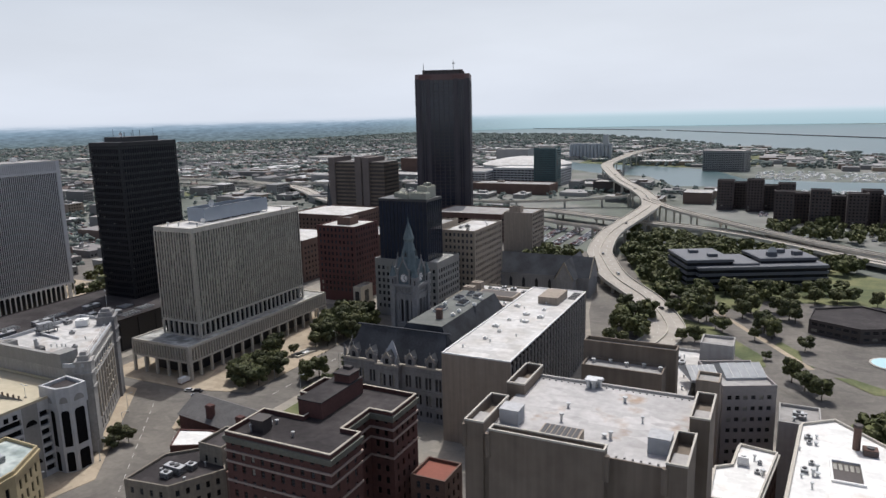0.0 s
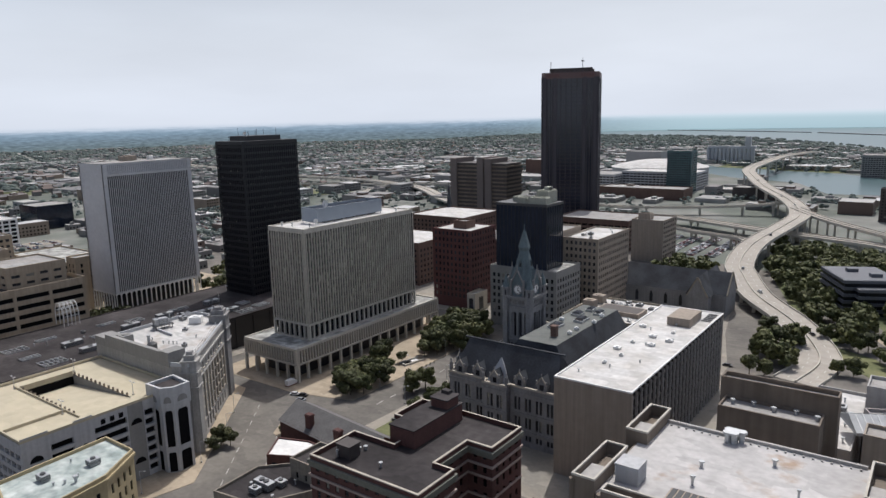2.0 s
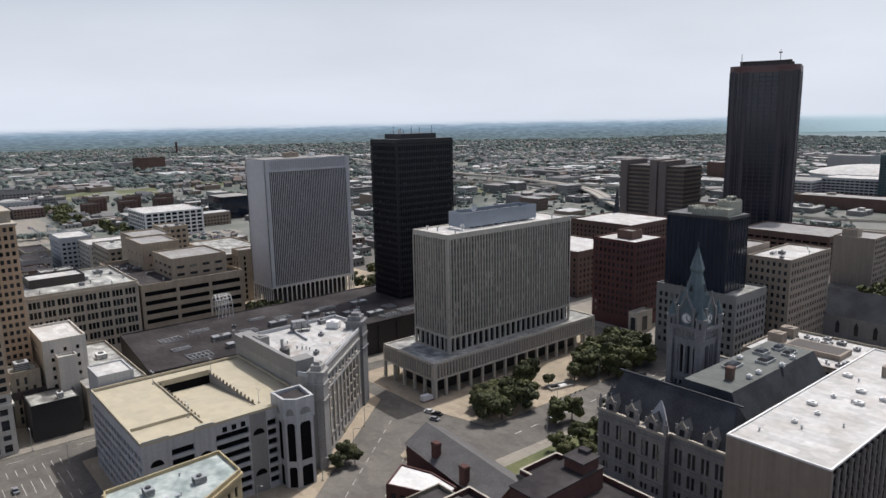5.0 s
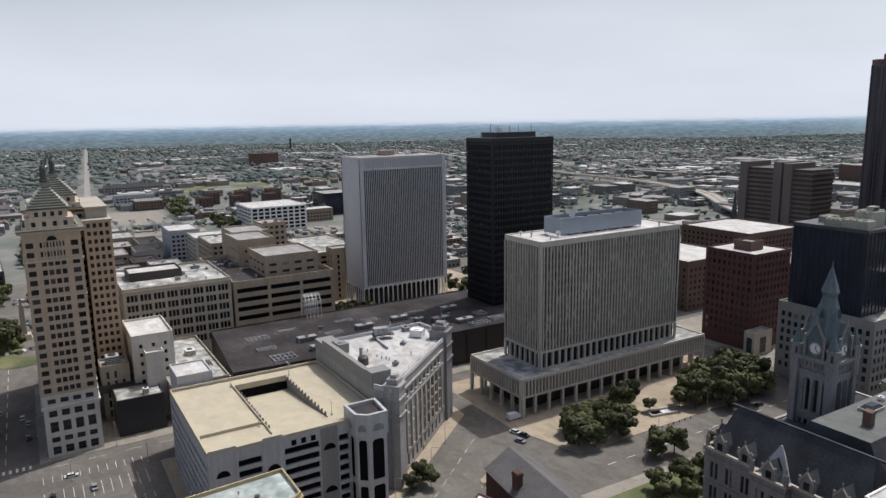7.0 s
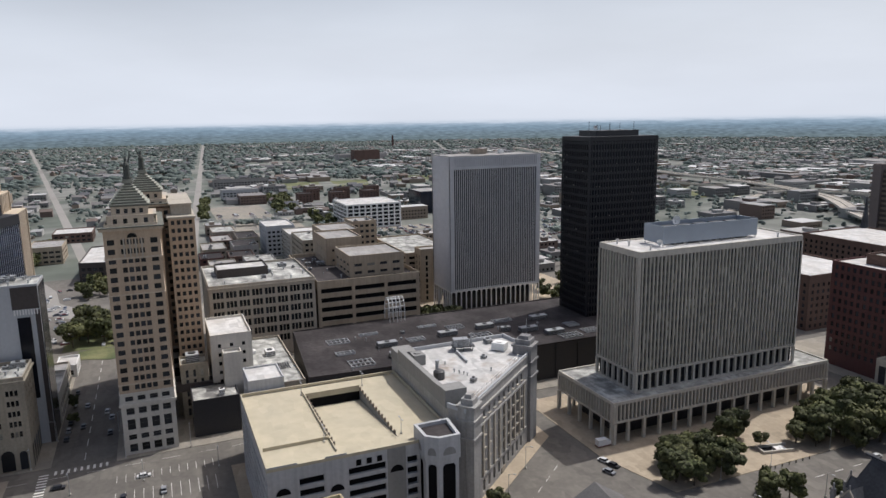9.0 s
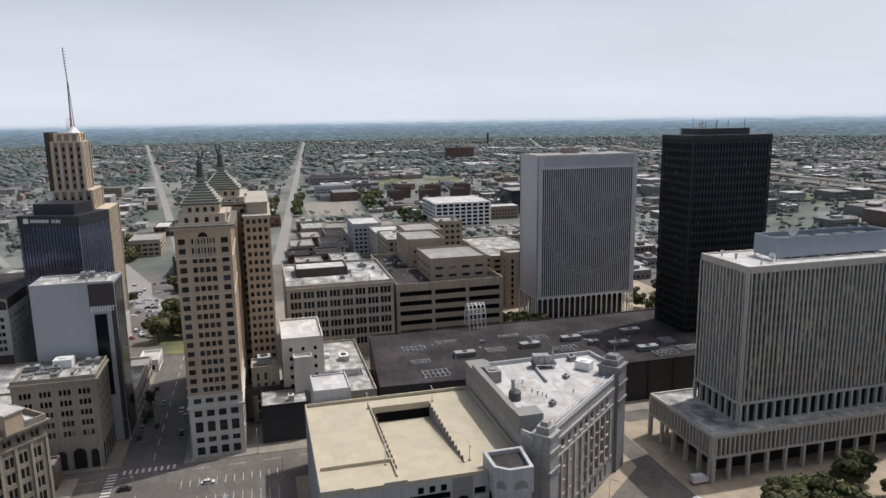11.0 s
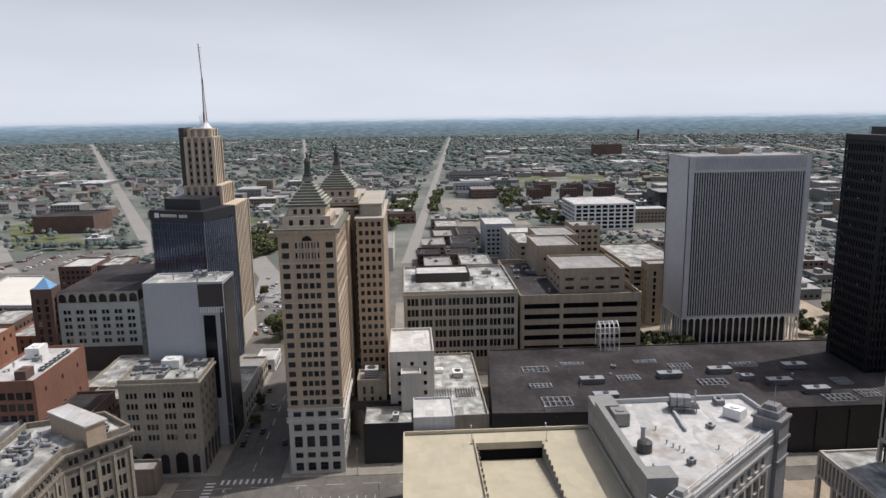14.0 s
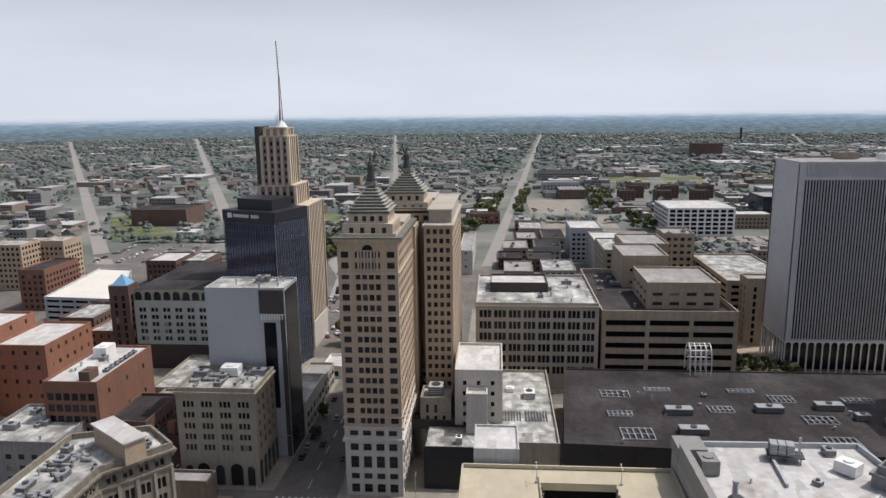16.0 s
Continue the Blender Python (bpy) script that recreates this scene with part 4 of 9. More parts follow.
building("office_building", "low pale block with a white roof and plant", rect(-37, -22.5, 216.5, 262), 30, CONC_GREY, WHITE_ROOF, (3, 1.6, 3.6, 1.6), category="office building")
building("plant_room", "pale boxy plant room on a white roof", rect(-22.3, -11.5, 246.5, 257), 38, CONC_GREY, GREY_ROOF, z0=0.05, category="plant room")
building("concrete_wing", "plain grey concrete wing beside trees", rect(3.5, 15, 217, 232), 26, CONC_GREY, GREY_ROOF, category="building")
clutter(-35, -24, 220, 258, 30, 5, 8, vents=6)
clutter(5, 14, 219, 230, 26, 2, 9, vents=3)
for x, y, d, w in ((-20.5, 225, 25, 9), (-9, 232, 25, 13)):
    sk = thing("glass_canopy", "faceted frosted glass canopy over a roof court", "canopy", (x, y + 3, 34.05), d)
    for k in range(5):
        for sgn in (-1, 1):
            u0, u1 = -w / 2 + w * k / 5, -w / 2 + w * (k + 1) / 5 - 0.15
            g = MB()
            g.face([(u0, sgn * 6.5, 0.8), (u1, sgn * 6.5, 0.8), (u1, 0, 3.4), (u0, 0, 3.4)])
            part("pane", g, CANOPY, sk)
            g = MB()
            g.bar((u1, sgn * 6.5, 0.8), (u1, 0, 3.5), 0.18)
            part("bar", g, METAL, sk)
    g = MB()
    g.box(-w / 2, w / 2, -6.6, 6.6, 0, 0.8)
    part("curb", g, LTGREY, sk)
    for sgn in (-1, 1):
        g = MB()
        g.face([(sgn * w / 2, -6.5, 0.8), (sgn * w / 2, 6.5, 0.8), (sgn * w / 2, 0, 3.4)])
        part("gable_pane", g, CANOPY, sk)

# white roofed houses in the foreground
building("brick_building", "brown brick building with a bright white roof", [(-11, 160), (-0.6, 160), (3.6, 190), (-5.9, 191.6), (-7, 179), (-11, 176)], 29, BRICK_BR, BRIGHT_ROOF, (3, 1.5, 3.8, 2.0), category="building", up=0.8, trim=CONC, cap=24)
building("brick_building", "brown brick building with a stained white roof round a light well", [(5, 160), (60, 145), (60, 180), (31, 201), (18, 216), (9.2, 209.5)], 30, BRICK_BR, BRIGHT_ROOF, (3, 1.5, 3.8, 2.0), category="building", up=0.8, trim=CONC, cap=24)
rooftop_unit(-4.5, 181, 29, 2.6, 2.2, 2.4, material=WHITE, kind=2)
well = thing("light_well", "square light well, its shaded brick depth painted as a dark sheet", "light well", (19, 184, 30.05))
for x0, x1, y0, y1 in ((-3.7, 3.7, 5.4, 5.9), (-3.7, 3.7, -5.9, -5.4), (-3.7, -3.2, -5.4, 5.4), (3.2, 3.7, -5.4, 5.4)):
    wb = MB()
    wb.box(x0, x1, y0, y1, 0, 0.6)
    part("rim", wb, WHITE, well)
# Flat dark brown sheet stands in for brick sides and the well's shade.
wi = MB()
wi.box(-3.2, 3.2, -5.4, 5.4, 0.0, 0.05)
part("opening", wi, DKBROWN, well)
for k in range(5):
    wi = MB()
    wi.box(-2.9 + 1.25 * k, -2.1 + 1.25 * k, 1.2, 4.4, 0.05, 0.1)
    part("window", wi, GLASS_LT, well)
chim = thing("chimney", "round brown brick chimney on a white roof", "chimney", (22, 199, 30.05))
cb = MB()
ring = [(math.cos(k * 0.6283) * 0.95, math.sin(k * 0.6283) * 0.95) for k in range(10)]
cb.prism(ring, 0, 6.4)
part("shaft", cb, BRICK_BR, chim)
cb = MB()
cb.prism([(x * 1.2, y * 1.2) for x, y in ring], 6.4, 7.0)
part("cap", cb, DKBROWN, chim)
rooftop_unit(25, 197, 30, 3.4, 3, 1.8, material=BRICK_BR, kind=1)
clutter(7, 14, 172, 206, 30, 4, 5, ((2.0, 1.6, 1.0), (1.4, 1.2, 0.8)), vents=8)
clutter(-4, 2, 172, 188, 29, 2, 6, ((1.4, 1.2, 0.8), (1.0, 1.0, 0.8)), vents=4)


# ---------------------------------------------------------------- dark brick apartment house
def apartment_house():
    home = thing("apartment_house", "dark red brick apartment house with stone bands and copper cornice", "apartment house", (-105, 140, 0))
    poly = [(-122, 121), (-90, 121), (-90, 134), (-95.5, 134), (-95.5, 147), (-88.5, 147), (-88.5, 160.5), (-120, 161), (-120, 149), (-109, 149), (-109, 136), (-122, 136)]
    mb, found = MB(), []
    for p, q in edges(poly):
        ln = math.dist(p, q)
        found += facade(mb, p, q, 0.05, 41.5, spaced(ln, 3.1, 1.15, 0.8), floors(0, 41.5, 3.45, 1.9, 0.9, 3.6), 0.3)
    wpart("wall", mb, BRICK_DK, home)
    wwindows(found, home, cap=170)
    for z, o, hh in ((5.0, -0.22, 0.55), (8.4, -0.22, 0.55), (29.2, -0.22, 0.55), (34.4, -0.22, 0.55), (37.4, -0.4, 0.5)):
        bands = MB()
        bands.prism(inset(poly, o), z, z + hh)
        wpart("stone_band", bands, STONE_BAND, home)
    cor = MB()
    cor.prism(inset(poly, -0.55), 40.6, 41.5)
    cor.prism(inset(poly, -0.25), 39.8, 40.6)
    wpart("cornice", cor, COPPER_DK, home, "weathered green copper cornice")
    rel = [(x + 105, y - 140) for x, y in poly]
    roof_parts(home, rel, 41.5, 1.2, BRICK_DK, DARK_ROOF, 0.4)
    cop = MB()
    for (a, b), (c, d) in zip(edges(inset(poly, -0.08)), edges(inset(poly, 0.45))):
        cop.face([(*a, 42.75), (*b, 42.75), (*d, 42.75), (*c, 42.75)])
        cop.face([(*a, 42.5), (*b, 42.5), (*b, 42.75), (*a, 42.75)])
    wpart("coping", cop, LIME, home, "pale stone coping")
    pent = MB()
    pent.box(-112, -104.5, 138, 158, 41.5, 46)
    pent.box(-110, -105, 152, 157, 46, 48.5)
    wpart("penthouse", pent, BRICK_DK, home)
    pr = MB()
    pr.box(-112.2, -104.3, 137.8, 158.2, 46.0, 46.25)
    pr.box(-110.3, -104.7, 151.7, 157.3, 48.5, 48.8)
    pr.box(-109.2, -106.8, 155.4, 157.0, 48.8, 49.6)
    wpart("penthouse_roof", pr, DARK_ROOF, home)
    hut = MB()
    hut.box(-117.5, -113.6, 125.5, 129, 41.5, 44.6)
    hut.box(-117.8, -113.3, 125.2, 129.3, 44.6, 44.9)
    wpart("stair_hut", hut, DKBROWN, home)


apartment_house()
clutter(-120, -97, 122, 133, 41.5, 0, 8, vents=4)
building("row_house", "small brown brick house with a red roof", rect(-86.5, -76, 152, 163), 22, BRICK_BR, mat("red_roof", (0.21, 0.072, 0.05), 0.9, 0.15), (2.6, 1.2, 3.6, 2.0), category="house")


# ---------------------------------------------------------------- old county hall with clock tower
def gable_roof(mb, x0, x1, y0, y1, z0, z1, flat_w, along="y", slot=0):
    """A steep mansard with a flat top."""
    if along == "y":
        cx = (x0 + x1) / 2
        b, t = rect(x0, x1, y0, y1), rect(cx - flat_w / 2, cx + flat_w / 2, y0 + 3, y1 - 3)
    else:
        cy = (y0 + y1) / 2
        b, t = rect(x0, x1, y0, y1), rect(x0 + 3, x1 - 3, cy - flat_w / 2, cy + flat_w / 2)
    for i in range(4):
        j = (i + 1) % 4
        mb.face([(*b[i], z0), (*b[j], z0), (*t[j], z1), (*t[i], z1)], slot)
    return t


def dormer(home, x, y, z, face):
    """A gabled granite dormer. face: outward direction."""
    mb = MB()
    dx, dy = face
    sx, sy = -dy, dx
    def P(a, b, zz):
        return (x + sx * a + dx * b, y + sy * a + dy * b, zz)
    w = 1.9
    for a0, a1 in ((-w, -w * 0.45), (w * 0.45, w)):
        mb.face([P(a0, 0, z), P(a1, 0, z), P(a1, 0, z + 3), P(a0, 0, z + 3)])
    mb.face([P(-w, 0, z + 3), P(w, 0, z + 3), P(0, 0, z + 5.6)])
    mb.face([P(-w, 0, z), P(-w, -4, z), P(-w, -4, z + 3), P(-w, 0, z + 3)])
    mb.face([P(w, 0, z), P(w, -4, z), P(w, -4, z + 3), P(w, 0, z + 3)])
    o = wpart("dormer", mb, GRANITE, home)
    rb = MB()
    rb.face([P(-w, 0.2, z + 3), P(0, 0.2, z + 5.7), P(0, -5, z + 5.7), P(-w, -5, z + 3)])
    rb.face([P(w, 0.2, z + 3), P(0, 0.2, z + 5.7), P(0, -5, z + 5.7), P(w, -5, z + 3)])
    q = wpart("roof", rb, SLATE, o)
    wg = MB()
    wg.face([P(-w * 0.45, -0.3, z), P(w * 0.45, -0.3, z), P(w * 0.45, -0.3, z + 3), P(-w * 0.45, -0.3, z + 3)])
    wpart("window", wg, GLASS, o)
    for s, z0, z1, th in ((0, 5.5, 7.0, 0.3), (-1, 2.0, 4.4, 0.5), (1, 2.0, 4.4, 0.5)):
        fin = MB()
        fin.bar(P(s * w, 0, z + z0), P(s * w, 0, z + z1), th)
        wpart("finial", fin, GRANITE, o)
    for s in (-1, 1):
        cap = MB()
        cap.bar(P(s * (w + 0.2), 0.1, z + 2.9), P(0, 0.1, z + 5.8), 0.35)
        wpart("coping", cap, LIME, o)


def county_hall():
    home = thing("county_hall", "grey granite Gothic county hall with slate mansard roofs", "public building", (-136, 262, 0))
    body = [(-158, 226), (-141, 226), (-141, 223.5), (-131, 223.5), (-131, 226), (-111.5, 226), (-111.5, 302), (-158, 302)]
    mb, found = MB(), []
    for p, q in edges(body):
        ln = math.dist(p, q)
        rows = [(2.2, 4.4), (7, 11.2), (13.6, 18.6)]
        found += facade(mb, p, q, 0.05, 22, spaced(ln, 4.6, 2.5, 0.9, 2, 0.5), rows, 0.5)
    wpart("wall", mb, GRANITE, home)
    wwindows(found, home, cap=150, bars=1)
    band = MB()
    for z in (5.6, 12.4, 20.2, 21.8):
        band.prism(inset(body, -0.3), z, z + 0.45)
    wpart("string_course", band, GRANITE, home)
    rf = MB()
    t1 = gable_roof(rf, -157, -112, 227, 243, 22, 34, 1.0, "x")
    t2 = gable_roof(rf, -143, -113, 238, 301, 22, 35, 16)
    rf.box(-157, -113, 243, 301, 21.5, 22.3)
    wpart("mansard", rf, SLATE, home)
    ft = MB()
    ft.face([(x, y, 35.02) for x, y in t2])
    ft.face([(x, y, 34.02) for x, y in t1])
    wpart("roof_deck", ft, LEAD_DECK, home, "flat grey-green roof deck")
    for (a, b), (c, d) in zip(edges(inset(body, -0.35)), edges(inset(body, 0.5))):
        cop = MB()
        cop.face([(*a, 22.9), (*b, 22.9), (*d, 22.9), (*c, 22.9)])
        cop.face([(*a, 22.2), (*b, 22.2), (*b, 22.9), (*a, 22.9)])
        cop.face([(*c, 22.9), (*d, 22.9), (*d, 22.2), (*c, 22.2)])
        wpart("coping", cop, LIME, home, "pale stone coping")
    ridge = MB()
    ridge.box(-156, -113, 234.6, 235.4, 34.0, 34.5)
    wpart("ridge", ridge, SLATE, home)
    for x in (-153, -145, -136, -127, -118):
        dormer(home, x, 226 if x != -136 else 223.5, 22.2, (0, -1))
    for y in (233, 290):
        dormer(home, -158, y, 22.2, (-1, 0))
    pv = MB()
    pv.prism([(-141, 226), (-131, 226), (-136, 234)], 22, 31, scale_top=0.05)
    wpart("pavilion_roof", pv, LTGREY, home, "pale lead-covered pavilion roof")
    fin = MB()
    for x, y in ((-157.5, 226.5), (-112, 226.5), (-141, 223.7), (-131, 223.7), (-152, 235), (-115, 235)):
        fin.bar((x, y, 21.5), (x, y, 26), 0.9)
        fin.bar((x, y, 26), (x, y, 27.5), 0.4)
    wpart("pinnacle", fin, GRANITE, home)


def clock_tower():
    home = thing("clock_tower", "granite clock tower with four clock faces and a blue-grey stone spire", "clock tower", (-150, 270, 0))
    hw = 5.6
    sq = rect(-150 - hw, -150 + hw, 270 - hw, 270 + hw)
    mb, found = MB(), []
    for p, q in edges(sq):
        ln = math.dist(p, q)
        c = [(2.0, 3.0), (3.7, 4.9), (6.3, 7.5), (8.2, 9.2)]
        found += facade(mb, p, q, 0.05, 44, c, [(6, 10), (13, 17), (21, 24), (27, 38.5)], 0.7)
    wpart("shaft", mb, GRANITE, home)
    wwindows(found, home, bars=0)
    for z in (11.3, 19, 25.2):
        band = MB()
        band.prism(inset(sq, -0.4), z, z + 0.7)
        wpart("string_course", band, GRANITE, home)
    band = MB()
    for i in range(4):
        for k in range(9):
            a, b = Vector(sq[i]), Vector(sq[(i + 1) % 4])
            c = a.lerp(b, (k + 0.5) / 9)
            band.box(c.x - 0.35, c.x + 0.35, c.y - 0.35, c.y + 0.35, 41.2, 43.4)
    tagged(wpart("corbels", band, GRANITE, home), kind="stuff")
    but = MB()
    for x, y in sq:
        but.box(x - 1.1, x + 1.1, y - 1.1, y + 1.1, 0.05, 45)
        but.prism(rect(x - 1.2, x + 1.2, y - 1.2, y + 1.2), 45, 47.4, scale_top=0.9)
        but.prism([(x + math.cos(k * 1.0472) * 1.1, y + math.sin(k * 1.0472) * 1.1) for k in range(6)], 47.4, 52, scale_top=0.05)
    wpart("buttress", but, GRANITE, home)
    top = MB()
    oct1 = [(-150 + math.cos(math.pi / 8 + k * 0.7854) * 5.6, 270 + math.sin(math.pi / 8 + k * 0.7854) * 5.6) for k in range(8)]
    top.prism(oct1, 44, 50)
    top.prism(oct1, 50, 63, scale_top=0.34)
    k2 = [(-150 + (x + 150) * 0.34, 270 + (y - 270) * 0.34) for x, y in oct1]
    top.prism(k2, 63, 64.6, scale_top=1.35)
    top.prism([(-150 + (x + 150) * 1.35, 270 + (y - 270) * 1.35) for x, y in k2], 64.6, 72.6, scale_top=0.03)
    top.bar((-150, 270, 72), (-150, 270, 74), 0.25)
    wpart("spire", top, SPIRE, home, "blue-grey stone spire")
    for p, q in edges(inset(sq, -0.45)):
        ar = MB()
        arcade(ar, p, q, 27.0, 36.6, 39.2, 4, 0.75, 0.5)
        wpart("belfry_arcade", ar, GRANITE, home)
        ar = MB()
        arcade(ar, p, q, 13.0, 16.6, 18.4, 4, 0.75, 0.5)
        wpart("arcade", ar, GRANITE, home)
    for o, z0, z1 in ((-0.8, 39.4, 40.2), (-1.1, 43.2, 43.9), (-1.5, 43.9, 44.6)):
        cn = MB()
        cn.prism(inset(sq, o), z0, z1)
        wpart("cornice", cn, GRANITE, home)
    for x, y in sq:
        tu = MB()
        r8 = [(x + math.cos(k * 0.7854) * 1.75, y + math.sin(k * 0.7854) * 1.75) for k in range(8)]
        tu.prism(r8, 38.5, 47.6)
        tu.prism(inset(r8, -0.3), 47.6, 48.2)
        wpart("turret", tu, GRANITE, home)
        tu = MB()
        tu.prism(r8, 48.2, 53.4, scale_top=0.05)
        tu.bar((x, y, 53), (x, y, 54.4), 0.16)
        wpart("turret_roof", tu, SPIRE, home)
        for k in range(0, 8, 2):
            sl = MB()
            a8 = k * 0.7854 + 0.3927
            cx, cy = x + math.cos(a8) * 1.66, y + math.sin(a8) * 1.66
            sl.face([(cx - math.sin(a8) * 0.3, cy + math.cos(a8) * 0.3, 44.8), (cx + math.sin(a8) * 0.3, cy - math.cos(a8) * 0.3, 44.8), (cx + math.sin(a8) * 0.3, cy - math.cos(a8) * 0.3, 47.0), (cx - math.sin(a8) * 0.3, cy + math.cos(a8) * 0.3, 47.0)])
            wpart("slit", sl, BLACK, home)
    for z, r in ((56.3, 3.75), (59.6, 2.85), (62.9, 2.1)):
        bd = MB()
        bd.prism([(-150 + math.cos(math.pi / 8 + k * 0.7854) * r, 270 + math.sin(math.pi / 8 + k * 0.7854) * r) for k in range(8)], z, z + 0.3)
        wpart("spire_band", bd, SPIRE, home)
    for dx, dy in ((1, 0), (-1, 0), (0, 1), (0, -1)):
        lu = MB()
        for sgn in (-1, 1):
            lu.face([(-150 + dx * 3.6 - dy * 0.8 * sgn, 270 + dy * 3.6 + dx * 0.8 * sgn, 57), (-150 + dx * 3.6, 270 + dy * 3.6, 59.4), (-150 + dx * 1.5, 270 + dy * 1.5, 59.4), (-150 + dx * 1.5 - dy * 0.8 * sgn, 270 + dy * 1.5 + dx * 0.8 * sgn, 57)])
        wpart("lucarne", lu, SPIRE, home)
        sl = MB()
        sl.face([(-150 + dx * 3.5 - dy * 0.6, 270 + dy * 3.5 + dx * 0.6, 56.7), (-150 + dx * 3.5 + dy * 0.6, 270 + dy * 3.5 - dx * 0.6, 56.7), (-150 + dx * 3.5, 270 + dy * 3.5, 59)])
        wpart("slit", sl, BLACK, home)
        cx, cy = -150 + dx * 6.0, 270 + dy * 6.0
        gr = MB()
        for sgn in (-1, 1):
            gr.bar((cx - dy * 3.1 * sgn, cy + dx * 3.1 * sgn, 49.8), (cx, cy, 55.9), 0.45)
            gr.bar((cx - dy * 3.0 * sgn, cy + dx * 3.0 * sgn, 44.6), (cx - dy * 3.0 * sgn, cy + dx * 3.0 * sgn, 51.6), 0.7)
        gr.bar((cx, cy, 55.4), (cx, cy, 57.6), 0.3)
        wpart("gable_coping", gr, GRANITE, home)
        dk = MB()
        dk.face([(cx - dx * 0.44 - dy * math.cos(k * 0.5236) * 2.2, cy - dy * 0.44 + dx * math.cos(k * 0.5236) * 2.2, 47.3 + math.sin(k * 0.5236) * 2.2) for k in range(12)])
        wpart("clock_surround", dk, GRANITE, home)
    for dx, dy in ((1, 0), (-1, 0), (0, 1), (0, -1)):
        g = MB()
        cx, cy = -150 + dx * 5.5, 270 + dy * 5.5
        sx, sy = -dy, dx
        pts = [(cx + sx * a, cy + sy * a, z) for a, z in ((-2.8, 44), (2.8, 44), (2.8, 50), (0, 55.5), (-2.8, 50))]
        g.face(pts)
        bk = [(p[0] - dx * 3.5, p[1] - dy * 3.5, p[2]) for p in pts]
        for i in range(5):
            g.face([pts[i], bk[i], bk[(i + 1) % 5], pts[(i + 1) % 5]])
        gb = wpart("gable", g, SPIRE, home)
        f = MB()
        f.face([(cx + dx * 0.12 + sx * math.cos(k * 0.5236) * 1.75, cy + dy * 0.12 + sy * math.cos(k * 0.5236) * 1.75, 47.3 + math.sin(k * 0.5236) * 1.75) for k in range(12)])
        face = wpart("clock_face", f, WHITE, home, "white clock face")
        hd = MB()
        for a, ln in ((0.3, 1.1), (2.3, 1.5)):
            hd.bar((cx + dx * 0.2, cy + dy * 0.2, 47.3), (cx + dx * 0.2 + sx * math.sin(a) * ln, cy + dy * 0.2 + sy * math.sin(a) * ln, 47.3 + math.cos(a) * ln), 0.22)
        for k in range(12):
            a = k * 0.5236
            hd.bar((cx + dx * 0.2 + sx * math.sin(a) * 1.45, cy + dy * 0.2 + sy * math.sin(a) * 1.45, 47.3 + math.cos(a) * 1.45), (cx + dx * 0.2 + sx * math.sin(a) * 1.65, cy + dy * 0.2 + sy * math.sin(a) * 1.65, 47.3 + math.cos(a) * 1.65), 0.16)
        wpart("pointer", hd, BLACK, face)


county_hall()
clock_tower()
for x, y, w, d in ((-131, 262, 7, 4), (-126, 275, 7, 4), (-131, 282, 5, 4), (-124, 288, 6, 3), (-129, 291, 5, 3)):
    sk = thing("skylight", "dark glazed skylight with pale curb on a flat roof", "skylight", (x, y, 35.04), 90)
    a = MB()
    a.box(-w / 2, w / 2, -d / 2, d / 2, 0, 0.9)
    part("curb", a, METAL, sk)
    a = MB()
    a.prism(rect(-w / 2 + 0.2, w / 2 - 0.2, -d / 2 + 0.2, d / 2 - 0.2), 0.9, 1.7, scale_top=0.6)
    part("glazing", a, GLASS, sk)
ch = thing("chimney", "square red brick chimney on the hall roof", "chimney", (-126, 251, 35.03))
a = MB()
a.box(-1.1, 1.1, -1.1, 1.1, 0, 4.2)
a.box(-1.3, 1.3, -1.3, 1.3, 3.7, 4.1)
part("shaft", a, BRICK_BR, ch)
for x, y in ((-122, 262), (-122, 256), (-120, 274), (-133, 271), (-121, 284)):
    rooftop_unit(x, y, 35.02, 1.6, 1.4, 1.2, material=WHITE, kind=2)


